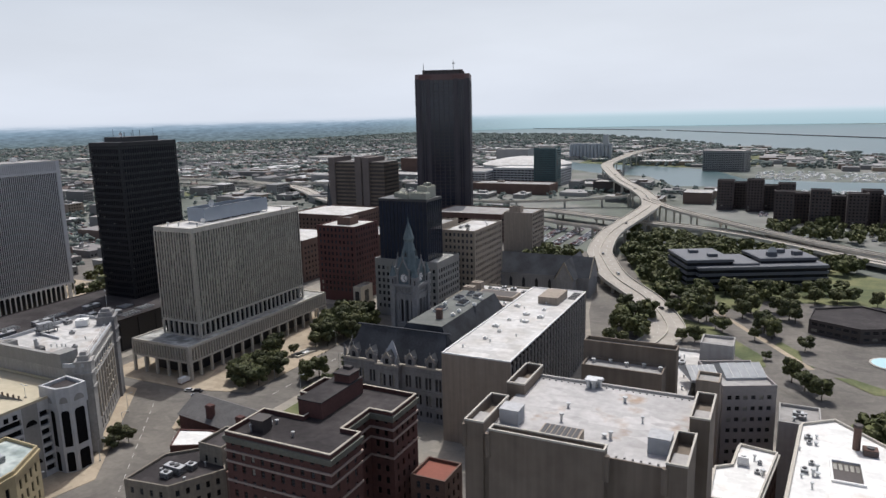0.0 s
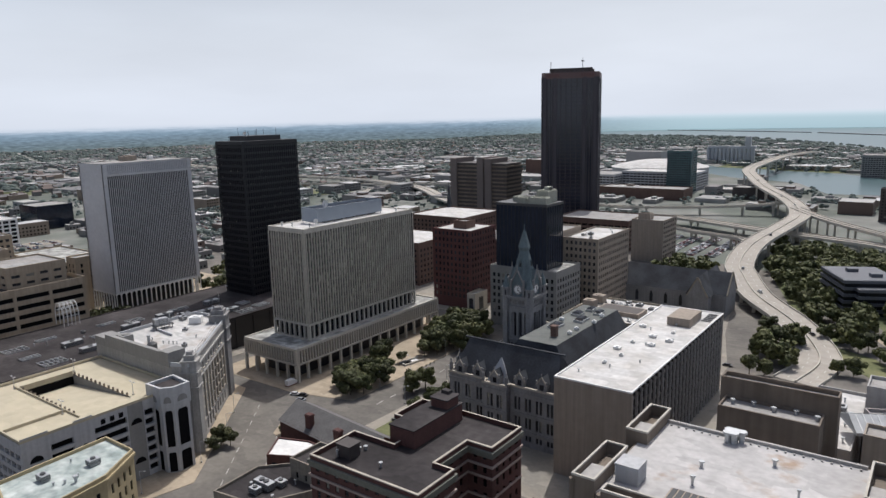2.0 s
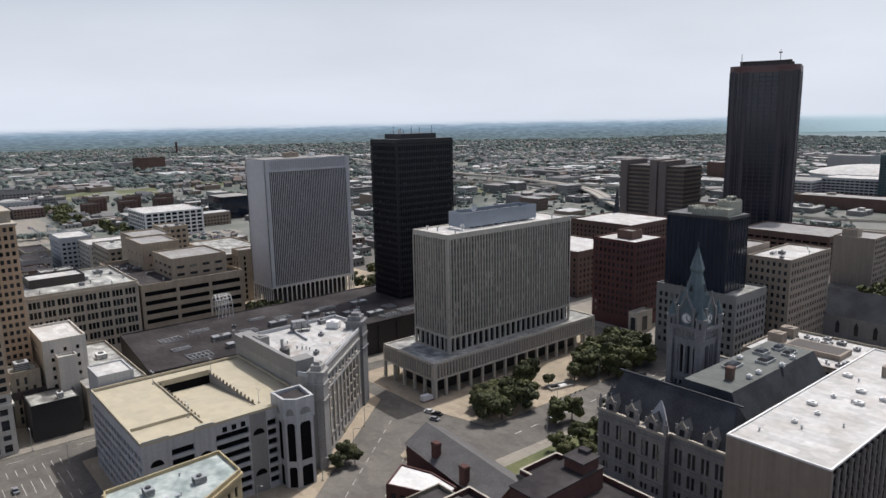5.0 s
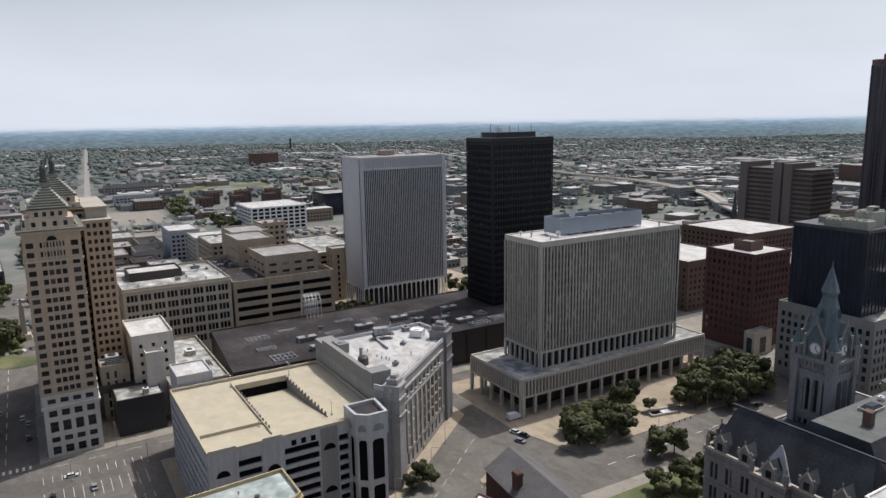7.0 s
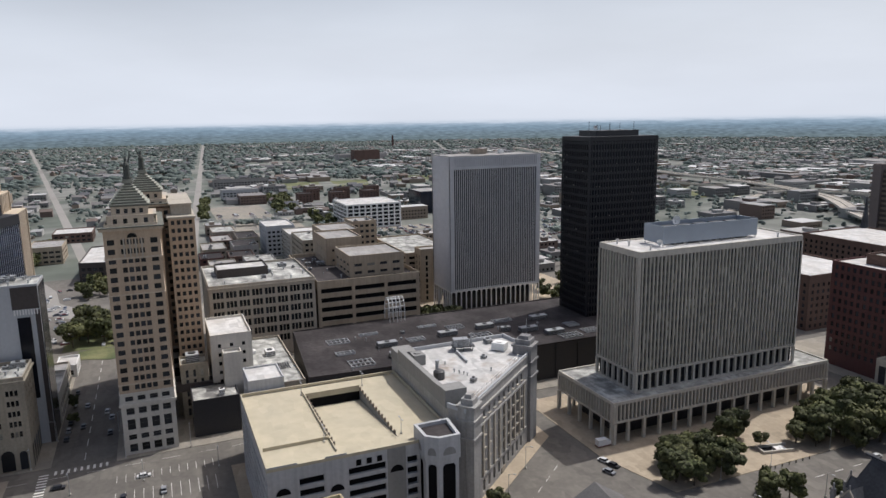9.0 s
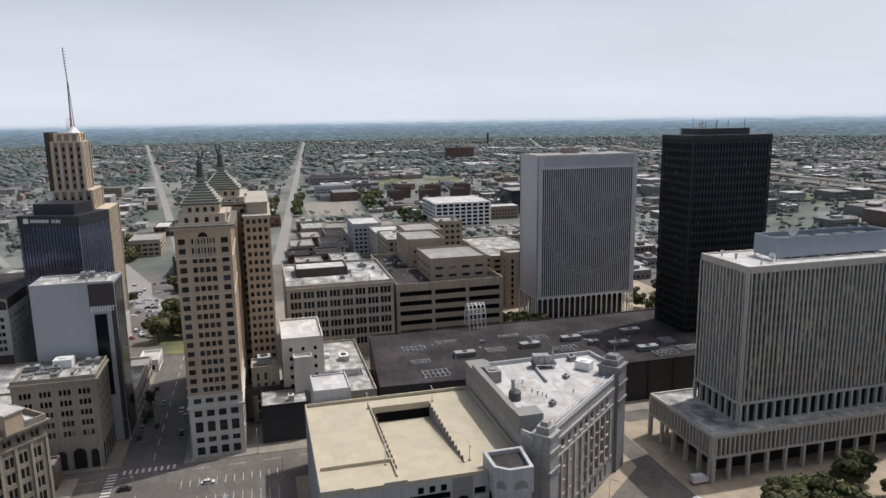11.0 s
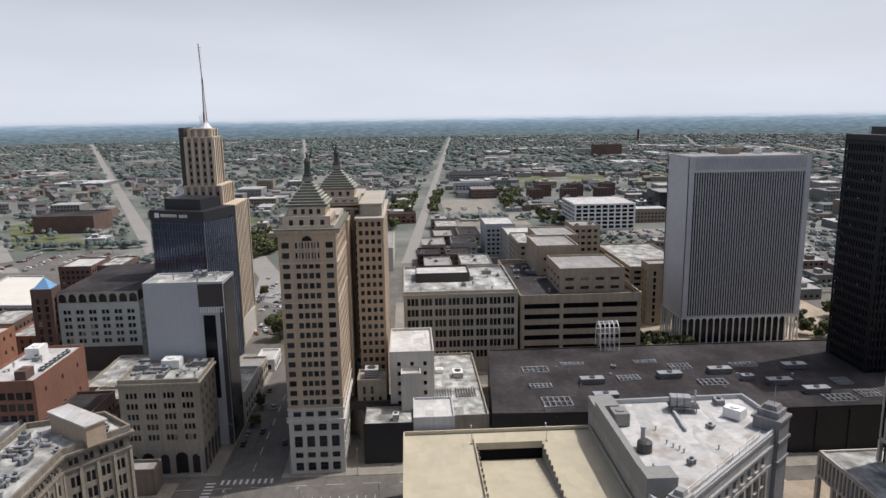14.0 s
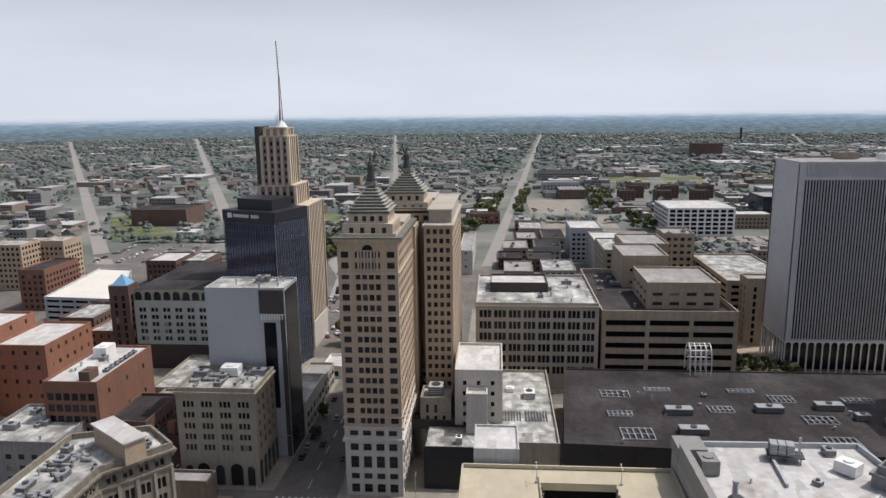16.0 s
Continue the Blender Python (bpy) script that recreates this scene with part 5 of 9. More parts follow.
# ---------------------------------------------------------------- parking garage and the stone annex
def parking_garage():
    home = thing("parking_garage", "pale grey parking garage with a sand-coloured open top deck", "parking garage", (-248, 124, 0))
    x0, x1, y0, y1, h = -277, -221, 98, 152, 27
    t = rect(x0, x1, y0, y1)
    mb = MB()
    slots = MB()
    # flank towards the car park: a grid of small openings
    f0 = facade(mb, t[0], t[1], 0.05, h, spaced(56, 3.6, 2.7, 1.0), floors(0, h, 3.3, 1.9, 0.9, 0.8), 0.9)
    # street front: long slots, towers with round-headed windows
    f1 = []
    segs = [(98, 106, 0), (106, 113.5, 1), (113.5, 119.5, 0), (119.5, 131, 1), (131, 136.5, 2), (136.5, 140.5, 1)]
    for a, b, kind in segs:
        p, q = (x1, a), (x1, b)
        top = h + (1.6 if kind == 0 else 0.9)
        if kind == 1:
            f1 += facade(mb, p, q, 0.05, h + 0.9, [(0.4, b - a - 0.4)], [(1.8 + 3.3 * k, 3.9 + 3.3 * k) for k in range(7)], 0.9)
        else:
            facade(mb, p, q, 0.05, top, [], [], 0, 1 if kind == 2 else 0)
    facade(mb, (x1, 140.5), (x1, y1), 0.05, h, [], [], 0)
    facade(mb, t[2], t[3], 0.05, h, [], [], 0)
    f3 = facade(mb, t[3], t[0], 0.05, h, [], [], 0)
    wpart("wall", mb, [PARK_GREY, PARK_DK], home)
    # Each opening is closed by a sheet coloured as its inner shade.
    wwindows(f0 + f1, home, glass=INNER_SHADE, bars=0, name="opening")
    # arched openings, as flat sheets painted near-black for their inner shade
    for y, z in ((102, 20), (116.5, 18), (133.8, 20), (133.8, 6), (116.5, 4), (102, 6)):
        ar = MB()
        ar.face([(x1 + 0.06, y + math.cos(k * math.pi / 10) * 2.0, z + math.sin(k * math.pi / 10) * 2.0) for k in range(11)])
        wpart("arch", ar, INNER_SHADE, home, "half-round opening with its dark inside painted as a sheet")
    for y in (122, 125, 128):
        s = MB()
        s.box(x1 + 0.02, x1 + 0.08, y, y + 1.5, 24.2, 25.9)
        wpart("opening", s, INNER_SHADE, home)
    # deck with the sunken ramp
    wx0, wx1, wy0, wy1 = -268, -228, 118, 136.5
    dk = MB()
    for poly in (rect(x0 + 0.4, x1 - 0.4, y0 + 0.4, wy0), rect(x0 + 0.4, x1 - 0.4, wy1, y1), rect(x0 + 0.4, wx0, wy0, wy1), rect(wx1, x1 - 0.4, wy0, wy1)):
        dk.face([(x, y, h) for x, y in poly])
    dk.face([(wx0, wy0, 23.0), (wx1, wy0, 26.7), (wx1, wy1, 26.7), (wx0, wy1, 23.0)])
    wpart("deck", dk, DECK, home, "sand-coloured parking deck")
    sd = MB()
    # Black sheet painted in for the dark behind the ramp mouth.
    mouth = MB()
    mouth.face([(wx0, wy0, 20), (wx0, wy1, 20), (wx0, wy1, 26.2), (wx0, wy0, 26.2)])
    wpart("opening", mouth, INNER_SHADE, home, "ramp mouth with its inner dark painted as a sheet")
    for y in (wy0, wy1):
        sd.face([(wx0, y, 20), (wx1, y, 20), (wx1, y, 27), (wx0, y, 27)])
    wpart("ramp_wall", sd, PARK_DK, home)
    for x0_, x1_, y0_, y1_, zt in ((wx0 - 0.3, wx0, wy0, wy1, 28.2), (wx0 - 5, wx1 + 2, wy0 - 0.35, wy0, 27.7), (-234.6, -234.2, y0 + 1, wy0 - 0.36, 28.0)):
        rail = MB()
        rail.box(x0_, x1_, y0_, y1_, 26.2 if x0_ == wx0 - 0.3 else 27.01, zt)
        wpart("kerb_wall", rail, DECK, home)
    for (a, b) in edges(t):
        d = (Vector(b) - Vector(a)).normalized()
        n = Vector((-d.y, d.x)) * 0.2
        for z in (0.45, 0.9):
            rail = MB()
            rail.bar((a[0] + n.x, a[1] + n.y, h + z), (b[0] + n.x, b[1] + n.y, h + z), 0.45)
            wpart("parapet", rail, DECK, home)
    post = box_mesh("bollard", 0.5, 0.5, 1.2, CONC_TAN)
    for k in range(13):
        wput("bollard", post, (wx0 + 2 + k * 3, wy1 - 0.2, 27), 0, home)
        wput("bollard", post, (wx0 + 2 + k * 3, wy0 + 0.2, 27), 0, home)


def stair_tower():
    home = thing("stair_tower", "pale grey chamfered stair tower with tall dark glazing", "stair tower", (-219, 146, 0))
    poly = [(-225, 141), (-217, 141), (-214.5, 144), (-214.5, 150), (-225, 151)]
    mb = MB()
    mb.prism(poly, 0.05, 24, slot=0, top=False)
    mb.prism(inset(poly, -0.4), 24, 31, top=False)
    inn = inset(poly, 0.5)
    for (a, b), (c, d) in zip(edges(inset(poly, -0.4)), edges(inn)):
        mb.face([(*a, 31), (*b, 31), (*d, 31), (*c, 31)])
        mb.face([(*c, 31), (*d, 31), (*d, 29.8), (*c, 29.8)])
    wpart("wall", mb, [PARK_GREY, PARK_DK], home)
    r = MB()
    r.face([(x, y, 29.85) for x, y in inn])
    wpart("roof", r, DARK_ROOF, home)
    for p, q in (edges(poly)[0], edges(poly)[1], edges(poly)[2]):
        P, Q = Vector(p), Vector(q)
        ln = (Q - P).length
        e = (Q - P) / ln
        nr = Vector((e.y, -e.x))
        m = P.lerp(Q, 0.5)
        for z0, z1, off in ((0.3, 6.5, 0.08), (9.5, 21.5, 0.08), (25.5, 26, 0.48)):
            g = MB()
            w = min(ln * 0.32, 2.0)
            pts = [(m.x + nr.x * off + e.x * a, m.y + nr.y * off + e.y * a, z) for a, z in ((-w, z0), (w, z0), (w, z1))]
            pts += [(m.x + nr.x * off + e.x * w * math.cos(k * math.pi / 8), m.y + nr.y * off + e.y * w * math.cos(k * math.pi / 8), z1 + (1.4 if z1 < 26 else 1.8) * math.sin(k * math.pi / 8)) for k in range(1, 8)]
            pts += [(m.x + nr.x * off - e.x * w, m.y + nr.y * off - e.y * w, z1)]
            g.face(pts)
            wpart("glazing", g, INNER_SHADE if off < 0.2 else PARK_DK, home)
        w = min(ln * 0.45, 3.2)
        for z in (7.4, 22.6):
            bm2 = MB()
            bm2.face([(m.x + nr.x * 0.1 - e.x * w, m.y + nr.y * 0.1 - e.y * w, z), (m.x + nr.x * 0.1 + e.x * w, m.y + nr.y * 0.1 + e.y * w, z), (m.x + nr.x * 0.1 + e.x * w, m.y + nr.y * 0.1 + e.y * w, z + 1.2), (m.x + nr.x * 0.1 - e.x * w, m.y + nr.y * 0.1 - e.y * w, z + 1.2)])
            wpart("band", bm2, PARK_GREY, home)


def stone_annex():
    home = thing("stone_building", "grey stone building with a tall corner turret and white roof", "office building", (-252, 174, 0))
    poly = [(-280, 152.4), (-228, 152.4), (-221.5, 155.5), (-256, 195), (-262, 201), (-281, 199)]
    mb, found = MB(), []
    for i, (p, q) in enumerate(edges(poly)):
        ln = math.dist(p, q)
        if i == 2:
            cols = spaced(ln, 4.2, 1.7, 3.0)
            found += facade(mb, p, q, 0.05, 33, cols, [(1.5, 5.5), (8, 11.2), (12.2, 15.4), (16.4, 19.6), (20.6, 23.8), (26.5, 28.8)], 0.6)
        elif i in (3, 4):
            found += facade(mb, p, q, 0.05, 33, spaced(ln, 4.2, 1.6, 1.0), floors(0, 32, 4.2, 2.6, 1.0, 1), 0.5)
        else:
            facade(mb, p, q, 0.05, 33, [], [], 0)
    wpart("wall", mb, PALE_STONE, home)
    wwindows(found, home)
    roof_parts(home, [(x + 252, y - 174) for x, y in poly], 33, 1.4, LTGREY, STAIN_WHITE, 0.6, "stained white roof with plant")
    P, Q = Vector(poly[2]), Vector(poly[3])
    e = (Q - P).normalized()
    nr = Vector((e.y, -e.x))
    cor, pil = MB(), MB()
    for z, o in ((6.6, 0.35), (24.6, 0.45), (30.0, 0.6), (33.2, 0.3)):
        a, b = P + nr * o, Q + nr * o
        cor.face([(a.x, a.y, z), (b.x, b.y, z), (b.x, b.y, z + 0.6), (a.x, a.y, z + 0.6)])
        cor.face([(a.x, a.y, z + 0.6), (b.x, b.y, z + 0.6), (Q.x, Q.y, z + 0.6), (P.x, P.y, z + 0.6)])
        cor.face([(P.x, P.y, z), (Q.x, Q.y, z), (b.x, b.y, z), (a.x, a.y, z)])
    wpart("cornice", cor, PALE_STONE, home)
    pm = box_mesh("pilaster", 0.9, 0.7, 17.4, LIME)
    ln = (Q - P).length
    for k in range(11):
        c = P + e * (3.0 + (ln - 6) * k / 10)
        wput("pilaster", pm, (c.x + nr.x * 0.2, c.y + nr.y * 0.2, 7.2), math.degrees(math.atan2(e.y, e.x)), home)
    for cx, cy, s, h in ((-261.5, 197.5, 3.5, 36.5), (-223.5, 157.5, 2.6, 35)):
        tw = MB()
        sq = turned(cx, cy, 2 * s, 2 * s, math.degrees(math.atan2(e.y, e.x)))
        tw.prism(sq, 0.05, h)
        for z in (24.6, 30.2, h - 0.5):
            tw.prism(inset(sq, -0.45), z, z + 0.7)
        tw.prism(inset(sq, 0.7), h, h + 2.0)
        tw.prism(inset(sq, 1.4), h + 2.0, h + 3.2, scale_top=0.8)
        wpart("turret", tw, GRANITE if s > 3 else PALE_STONE, home, "dark weathered stone corner turret")
    pole = MB()
    pole.bar((-260.5, 197.5, 39), (-260.5, 197.5, 46), 0.14)
    wpart("flagpole", pole, METAL, home)
    rail = MB()
    for k in range(12):
        c = P.lerp(Q, 0.06 + 0.86 * k / 11) - nr * 1.6
        rail.bar((c.x, c.y, 33), (c.x, c.y, 35.4), 0.12)
    a, b = P.lerp(Q, 0.06) - nr * 1.6, P.lerp(Q, 0.92) - nr * 1.6
    for z in (34.4, 35.3):
        rail.bar((a.x, a.y, z), (b.x, b.y, z), 0.12)
    wpart("railing", rail, WHITE, home)
    # sills, keystones and bracketed heads along the street front
    sill = box_mesh("sill", 2.0, 0.5, 0.22, LIME)
    cols = spaced(ln, 4.2, 1.7, 3.0)
    for c0, c1 in cols:
        c = P + e * ((c0 + c1) / 2) + nr * 0.2
        for z in (7.78, 11.98, 16.18, 20.38, 26.28):
            wput("sill", sill, (c.x, c.y, z), math.degrees(math.atan2(e.y, e.x)), home)
    for z in (12.0, 16.2, 20.4):
        sp = MB()
        a, b = P + e * 3 - nr * 0.0 + nr * 0.12, Q - e * 3 + nr * 0.12
        sp.face([(a.x, a.y, z - 0.75), (b.x, b.y, z - 0.75), (b.x, b.y, z - 0.45), (a.x, a.y, z - 0.45)])
        wpart("string_course", sp, LIME, home)
    back_wall = MB()
    back_wall.box(-272, -234, 152.1, 153.8, 32.6, 37.5)
    back_wall.box(-279.6, -272, 152.0, 159, 32.6, 36)
    back_wall.box(-234, -228.6, 152.0, 159, 32.6, 38)
    wpart("upstand", back_wall, PARK_DK, home)


parking_garage()
stair_tower()
stone_annex()
def raised_plant(x, y, z, turn):
    """Louvred coolers on a steel frame."""
    home = thing("rooftop_unit", "grey louvred coolers on a raised steel frame", "rooftop unit", (x, y, z + 0.02), turn)
    for i in (-3.4, 0, 3.4):
        for j in (-1.6, 1.6):
            a = MB()
            a.box(i - 0.1, i + 0.1, j - 0.1, j + 0.1, 0, 1.6)
            part("leg", a, METAL_DK, home)
    a = MB()
    a.box(-4.2, 4.2, -2.0, 2.0, 1.6, 1.85)
    part("platform", a, METAL_DK, home)
    for i in (-2.8, -0.9, 1.0):
        a = MB()
        a.box(i - 0.85, i + 0.85, -1.5, 1.5, 1.85, 4.6)
        c = part("cooler", a, METAL, home)
        for k in range(6):
            a = MB()
            a.box(i - 0.9, i + 0.9, -1.55, 1.55, 2.2 + 0.38 * k, 2.3 + 0.38 * k)
            part("louvre", a, METAL_DK, c)
    for j in (-1.9, 1.9):
        a = MB()
        a.bar((-4.1, j, 2.9), (4.1, j, 2.9), 0.08)
        part("rail", a, METAL, home)
    a = MB()
    a.bar((3.2, 0, 1.8), (3.2, 0, 6.4), 0.5)
    part("flue", a, METAL, home)


def roof_tank(x, y, z):
    home = thing("roof_tank", "black roof tank with a pale metal flue", "roof tank", (x, y, z + 0.02))
    ring = [(math.cos(k * 0.5236), math.sin(k * 0.5236)) for k in range(12)]
    a = MB()
    a.prism([(1.9 * u, 1.9 * v) for u, v in ring], 0, 2.6)
    a.prism([(1.9 * u, 1.9 * v) for u, v in ring], 2.6, 3.2, scale_top=0.6)
    part("tank", a, METAL_DK, home)
    a = MB()
    a.prism([(0.6 * u - 2.6, 0.6 * v + 0.4) for u, v in ring], 0, 5.4)
    a.prism([(0.75 * u - 2.6, 0.75 * v + 0.4) for u, v in ring], 5.1, 5.5)
    part("flue", a, METAL, home)


raised_plant(-273.5, 178, 33, 78)
roof_tank(-250.5, 159, 33)
for x, y, w, d, hh, t, m, k in ((-268, 190.5, 5, 4, 3.0, 40, WHITE, 2), (-237, 158.6, 4.5, 3.2, 3.0, 0, PARK_GREY, 2), (-267, 157.6, 5, 4.2, 3.8, 0, PARK_DK, 2), (-243, 168, 1.6, 1.6, 1.6, 30, METAL, 0), (-262, 181, 2.0, 1.6, 1.2, 40, METAL, 0), (-277, 190, 3, 2.4, 1.8, 0, METAL, 1)):
    rooftop_unit(x, y, 33, w, d, hh, t, material=m, kind=k)
fire = thing("roof_wall", "low white fire wall across a flat roof", "roof wall", (-268.5, 174.4, 33.02), -6)
a = MB()
a.box(-8.3, 8.3, -0.25, 0.25, 0, 0.9)
part("wall", a, PARK_GREY, fire)
a = MB()
a.box(-8.4, 8.4, -0.35, 0.35, 0.9, 1.02)
part("coping", a, LTGREY, fire)
for x, y in ((-252, 167), (-250.5, 168), (-249, 168.6), (-254, 166), (-250, 178), (-262, 166)):
    vent_pipe(x, y, 33, 1.0, 0.18)
building("garage_hut", "pale boxy lift house on the garage deck", rect(-293, -278.5, 101, 113), 31, PARK_GREY, WHITE_ROOF, category="lift house", up=0.6)


def lamp_post(x, y, z=0.05, h=8.0, arm=1.6, turn=0.0, double=False, label="grey street lamp with a curved arm on the pavement"):
    home = thing("street_lamp", label, "street lamp", (x, y, z), turn, "street lamps")
    key = ("lamp", h, arm, double)
    if key not in UNITS:
        pole, head = MB(), MB()
        pole.prism([(math.cos(k * 1.0472) * 0.12, math.sin(k * 1.0472) * 0.12) for k in range(6)], 0, h, scale_top=0.6)
        for s in ((1, -1) if double else (1,)):
            pole.bar((0, 0, h - 0.1), (s * arm, 0, h + 0.3), 0.1)
            head.box(min(s * arm, s * (arm + 0.8)), max(s * arm, s * (arm + 0.8)), -0.18, 0.18, h + 0.2, h + 0.4)
        base = MB()
        base.box(-0.3, 0.3, -0.3, 0.3, 0, 0.5)
        UNITS[key] = (pole.mesh("pole", METAL), head.mesh("lamp_head", METAL), base.mesh("base", CONC))
    for nm, me in zip(("pole", "lamp_head", "base"), UNITS[key]):
        part(nm, me, None, home)


for x, y in ((-270, 117), (-233, 116), (-270, 138), (-229, 138)):
    lamp_post(x, y, 27.02, 4.5, 0.9, 0, True, "double-headed lamp post on a parking deck")
for x, y, a in ((-214, 152, 45), (-226, 172, 45), (-240, 186, 45), (-207, 240, 180), (-207, 262, 180), (-207, 290, 180), (-186, 232, 0), (-186, 262, 0), (-305, 60, 180), (-305, 82, 180), (-306, 104, 180), (-309, 30, 0), (-309, 5, 0), (-285, 44, 0), (-285, 66, 0), (-285, 90, 0), (-330, 57, 90), (-356, 57, 90), (-330, 36, -90), (-356, 36, -90), (-180, 168, 100), (-170, 150, 60), (-290, 214, 0), (-400, 60, 0), (-212, 128, 20)):
    lamp_post(x, y, 0.05, 8.0, 1.6, a)


# ---------------------------------------------------------------- terracotta tower with two stepped roofs and statues
def statue(x, y, z, turn):
    """A robed figure with a raised torch, one plain mesh."""
    mb = MB()
    ring = lambda r, n=8: [(math.cos(2 * math.pi * k / n) * r, math.sin(2 * math.pi * k / n) * r) for k in range(n)]
    prof = [(0, 1.7), (0.7, 1.7), (0.75, 1.35), (3.0, 1.1), (5.0, 1.2), (6.0, 0.7), (6.3, 0.35), (7.2, 0.45), (7.7, 0.25)]
    for (z0, r0), (z1, r1) in zip(prof, prof[1:]):
        if z1 > z0:
            mb.prism(ring(r0), z0, z1, scale_top=r1 / r0)
    mb.bar((0, 0.6, 5.4), (0.3, 1.5, 8.2), 0.5)
    mb.bar((0.3, 1.5, 8.2), (0.3, 1.5, 9.6), 0.35)
    mb.bar((0.3, -0.8, 5.2), (0.6, -1.0, 3.4), 0.5)
    for k in range(5):
        a = (k - 2) * 0.5
        mb.bar((0, 0, 7.4), (0, math.sin(a) * 0.9, 7.4 + math.cos(a) * 0.9), 0.12)
    ob = part("statue", mb, mat("dark_bronze", (0.045, 0.05, 0.042), 0.6, 0.2), None)
    ob.matrix_basis = pose(x, y, z, 0, 0, turn) @ Matrix.Scale(0.95, 4)
    tagged(ob, "dark green copper robed statue with raised torch on a roof", "statue", "roof statues")


BUFF_TRIM = mat("buff_terracotta_trim", (0.47, 0.39, 0.30), 0.85, 0.16, 1.0, 0.08, streak=0.1)


def terracotta_tower():
    home = thing("terracotta_tower", "buff brick tower with white stone base and stepped copper roofs", "office tower", (-350, 76, 0))
    front = rect(-343, -307, 60, 78)

    def shaft(poly, ztop, base=True, seed=0):
        wall, low, found, lowf = MB(), MB(), [], []
        for i, (p, q) in enumerate(edges(poly)):
            ln = math.dist(p, q)
            if ln < 21:
                cols = [(1.0, 3.3)] + [(5.0 + k * (ln - 10.0) / 4 + 0.2, 5.0 + k * (ln - 10.0) / 4 + 1.7) for k in range(4)] + [(ln - 3.3, ln - 1.0)]
            else:
                cols = spaced(ln, 3.3, 1.7, 1.2)
            zb = 23 if base else 0.05
            found += facade(wall, p, q, zb, ztop, cols, [(zb + 1.3 + 3.27 * k, zb + 3.2 + 3.27 * k) for k in range(int((ztop - zb - 2) / 3.27))], 0.35)
            if base:
                lc = spaced(ln, 4.3, 2.6, 0.9)
                lowf += facade(low, p, q, 0.05, 23, lc, [(1.0, 4.0), (5.6, 7.6), (9.4, 13.4), (15.2, 17.6), (20.2, 22.0)], 0.5)
        wpart("wall", wall, BUFF, home)
        wwindows(found, home, frame_mat=COPPER_DK, cap=150 if seed == 0 else 40)
        if base:
            wpart("base", low, BUFF_LT, home, "white terracotta base storeys")
            wwindows(lowf, home, cap=60)
            b = MB()
            b.prism(inset(poly, -0.6), 18.4, 19.4)
            b.prism(inset(poly, -0.3), 22.8, 23.3)
            wpart("band", b, BUFF_LT, home)
        b = MB()
        b.prism(inset(poly, -0.35), ztop - 10.4, ztop - 9.8)
        b.prism(inset(poly, -0.9), ztop - 0.4, ztop + 0.5)
        wpart("cornice", b, BUFF_TRIM, home)
        d = MB()
        d.prism(inset(poly, -1.5), ztop + 0.5, ztop + 0.9)
        wpart("gutter", d, COPPER_DK, home)
        if seed == 0:
            br = box_mesh("bracket", 0.35, 1.0, 1.0, BUFF_TRIM)
            for p, q in edges(poly)[:3]:
                row_of("bracket", br, p, q, ztop - 0.6, max(6, int(math.dist(p, q) / 1.7)), home, out=0.75)
            for zz in (26.3, 58.8):
                sb = MB()
                sb.prism(inset(poly, -0.25), zz, zz + 0.35)
                wpart("string_course", sb, BUFF_TRIM, home)

    def crown(x0, x1, y0, y1, z, face_deg):
        b, f = MB(), []
        poly = rect(x0, x1, y0, y1)
        for p, q in edges(inset(poly, 1.0)):
            f += facade(b, p, q, z, z + 3.6, spaced(math.dist(p, q), 2.8, 1.3, 1.0), [(z + 0.9, z + 2.6)], 0.3)
        p2 = inset(poly, 2.6)
        for p, q in edges(p2):
            f += facade(b, p, q, z + 3.6, z + 6.6, spaced(math.dist(p, q), 2.6, 1.2, 1.0), [(z + 4.2, z + 5.8)], 0.3)
        b.prism(inset(poly, 1.0), z + 3.55, z + 3.7)
        wpart("attic", b, BUFF_TRIM, home)
        wwindows(f, home)
        rail = MB()
        for (a, c), (d, e) in zip(edges(poly), edges(inset(poly, 0.3))):
            rail.face([(*a, z), (*c, z), (*c, z + 1.0), (*a, z + 1.0)])
            rail.face([(*a, z + 1.0), (*c, z + 1.0), (*e, z + 1.0), (*d, z + 1.0)])
        wpart("balustrade", rail, BUFF_TRIM, home)
        cx, cy = (x0 + x1) / 2, (y0 + y1) / 2
        n = 9
        w, d = (x1 - x0) - 4.4, (y1 - y0) - 4.4
        # Alternating tones: ledges also paler because sunlit tops are put into the colour.
        for k in range(n):
            s = 1 - k / (n + 0.6)
            st = MB()
            zz = z + 6.6 + 0.86 * k
            st.prism(rect(cx - w / 2 * s, cx + w / 2 * s, cy - d / 2 * s, cy + d / 2 * s), zz, zz + 0.6, scale_top=0.97)
            st = wpart("step", st, COPPER_DK, home, "dark copper riser of a stepped roof")
            led = MB()
            led.prism(rect(cx - w / 2 * s - 0.3, cx + w / 2 * s + 0.3, cy - d / 2 * s - 0.3, cy + d / 2 * s + 0.3), zz + 0.6, zz + 0.86)
            wpart("ledge", led, COPPER, home, "green copper ledge, its sunlit top painted paler")
        pd = MB()
        pd.prism(rect(cx - 1.9, cx + 1.9, cy - 1.9, cy + 1.9), z + 14.2, z + 15.6, scale_top=0.75)
        wpart("pedestal", pd, COPPER_DK, home)
        return cx, cy, z + 15.6

    shaft(front, 82)
    shaft(rect(-395, -357, 62, 84), 84, True, 1)
    link = MB()
    link.box(-357, -343, 63, 79, 0.05, 80)
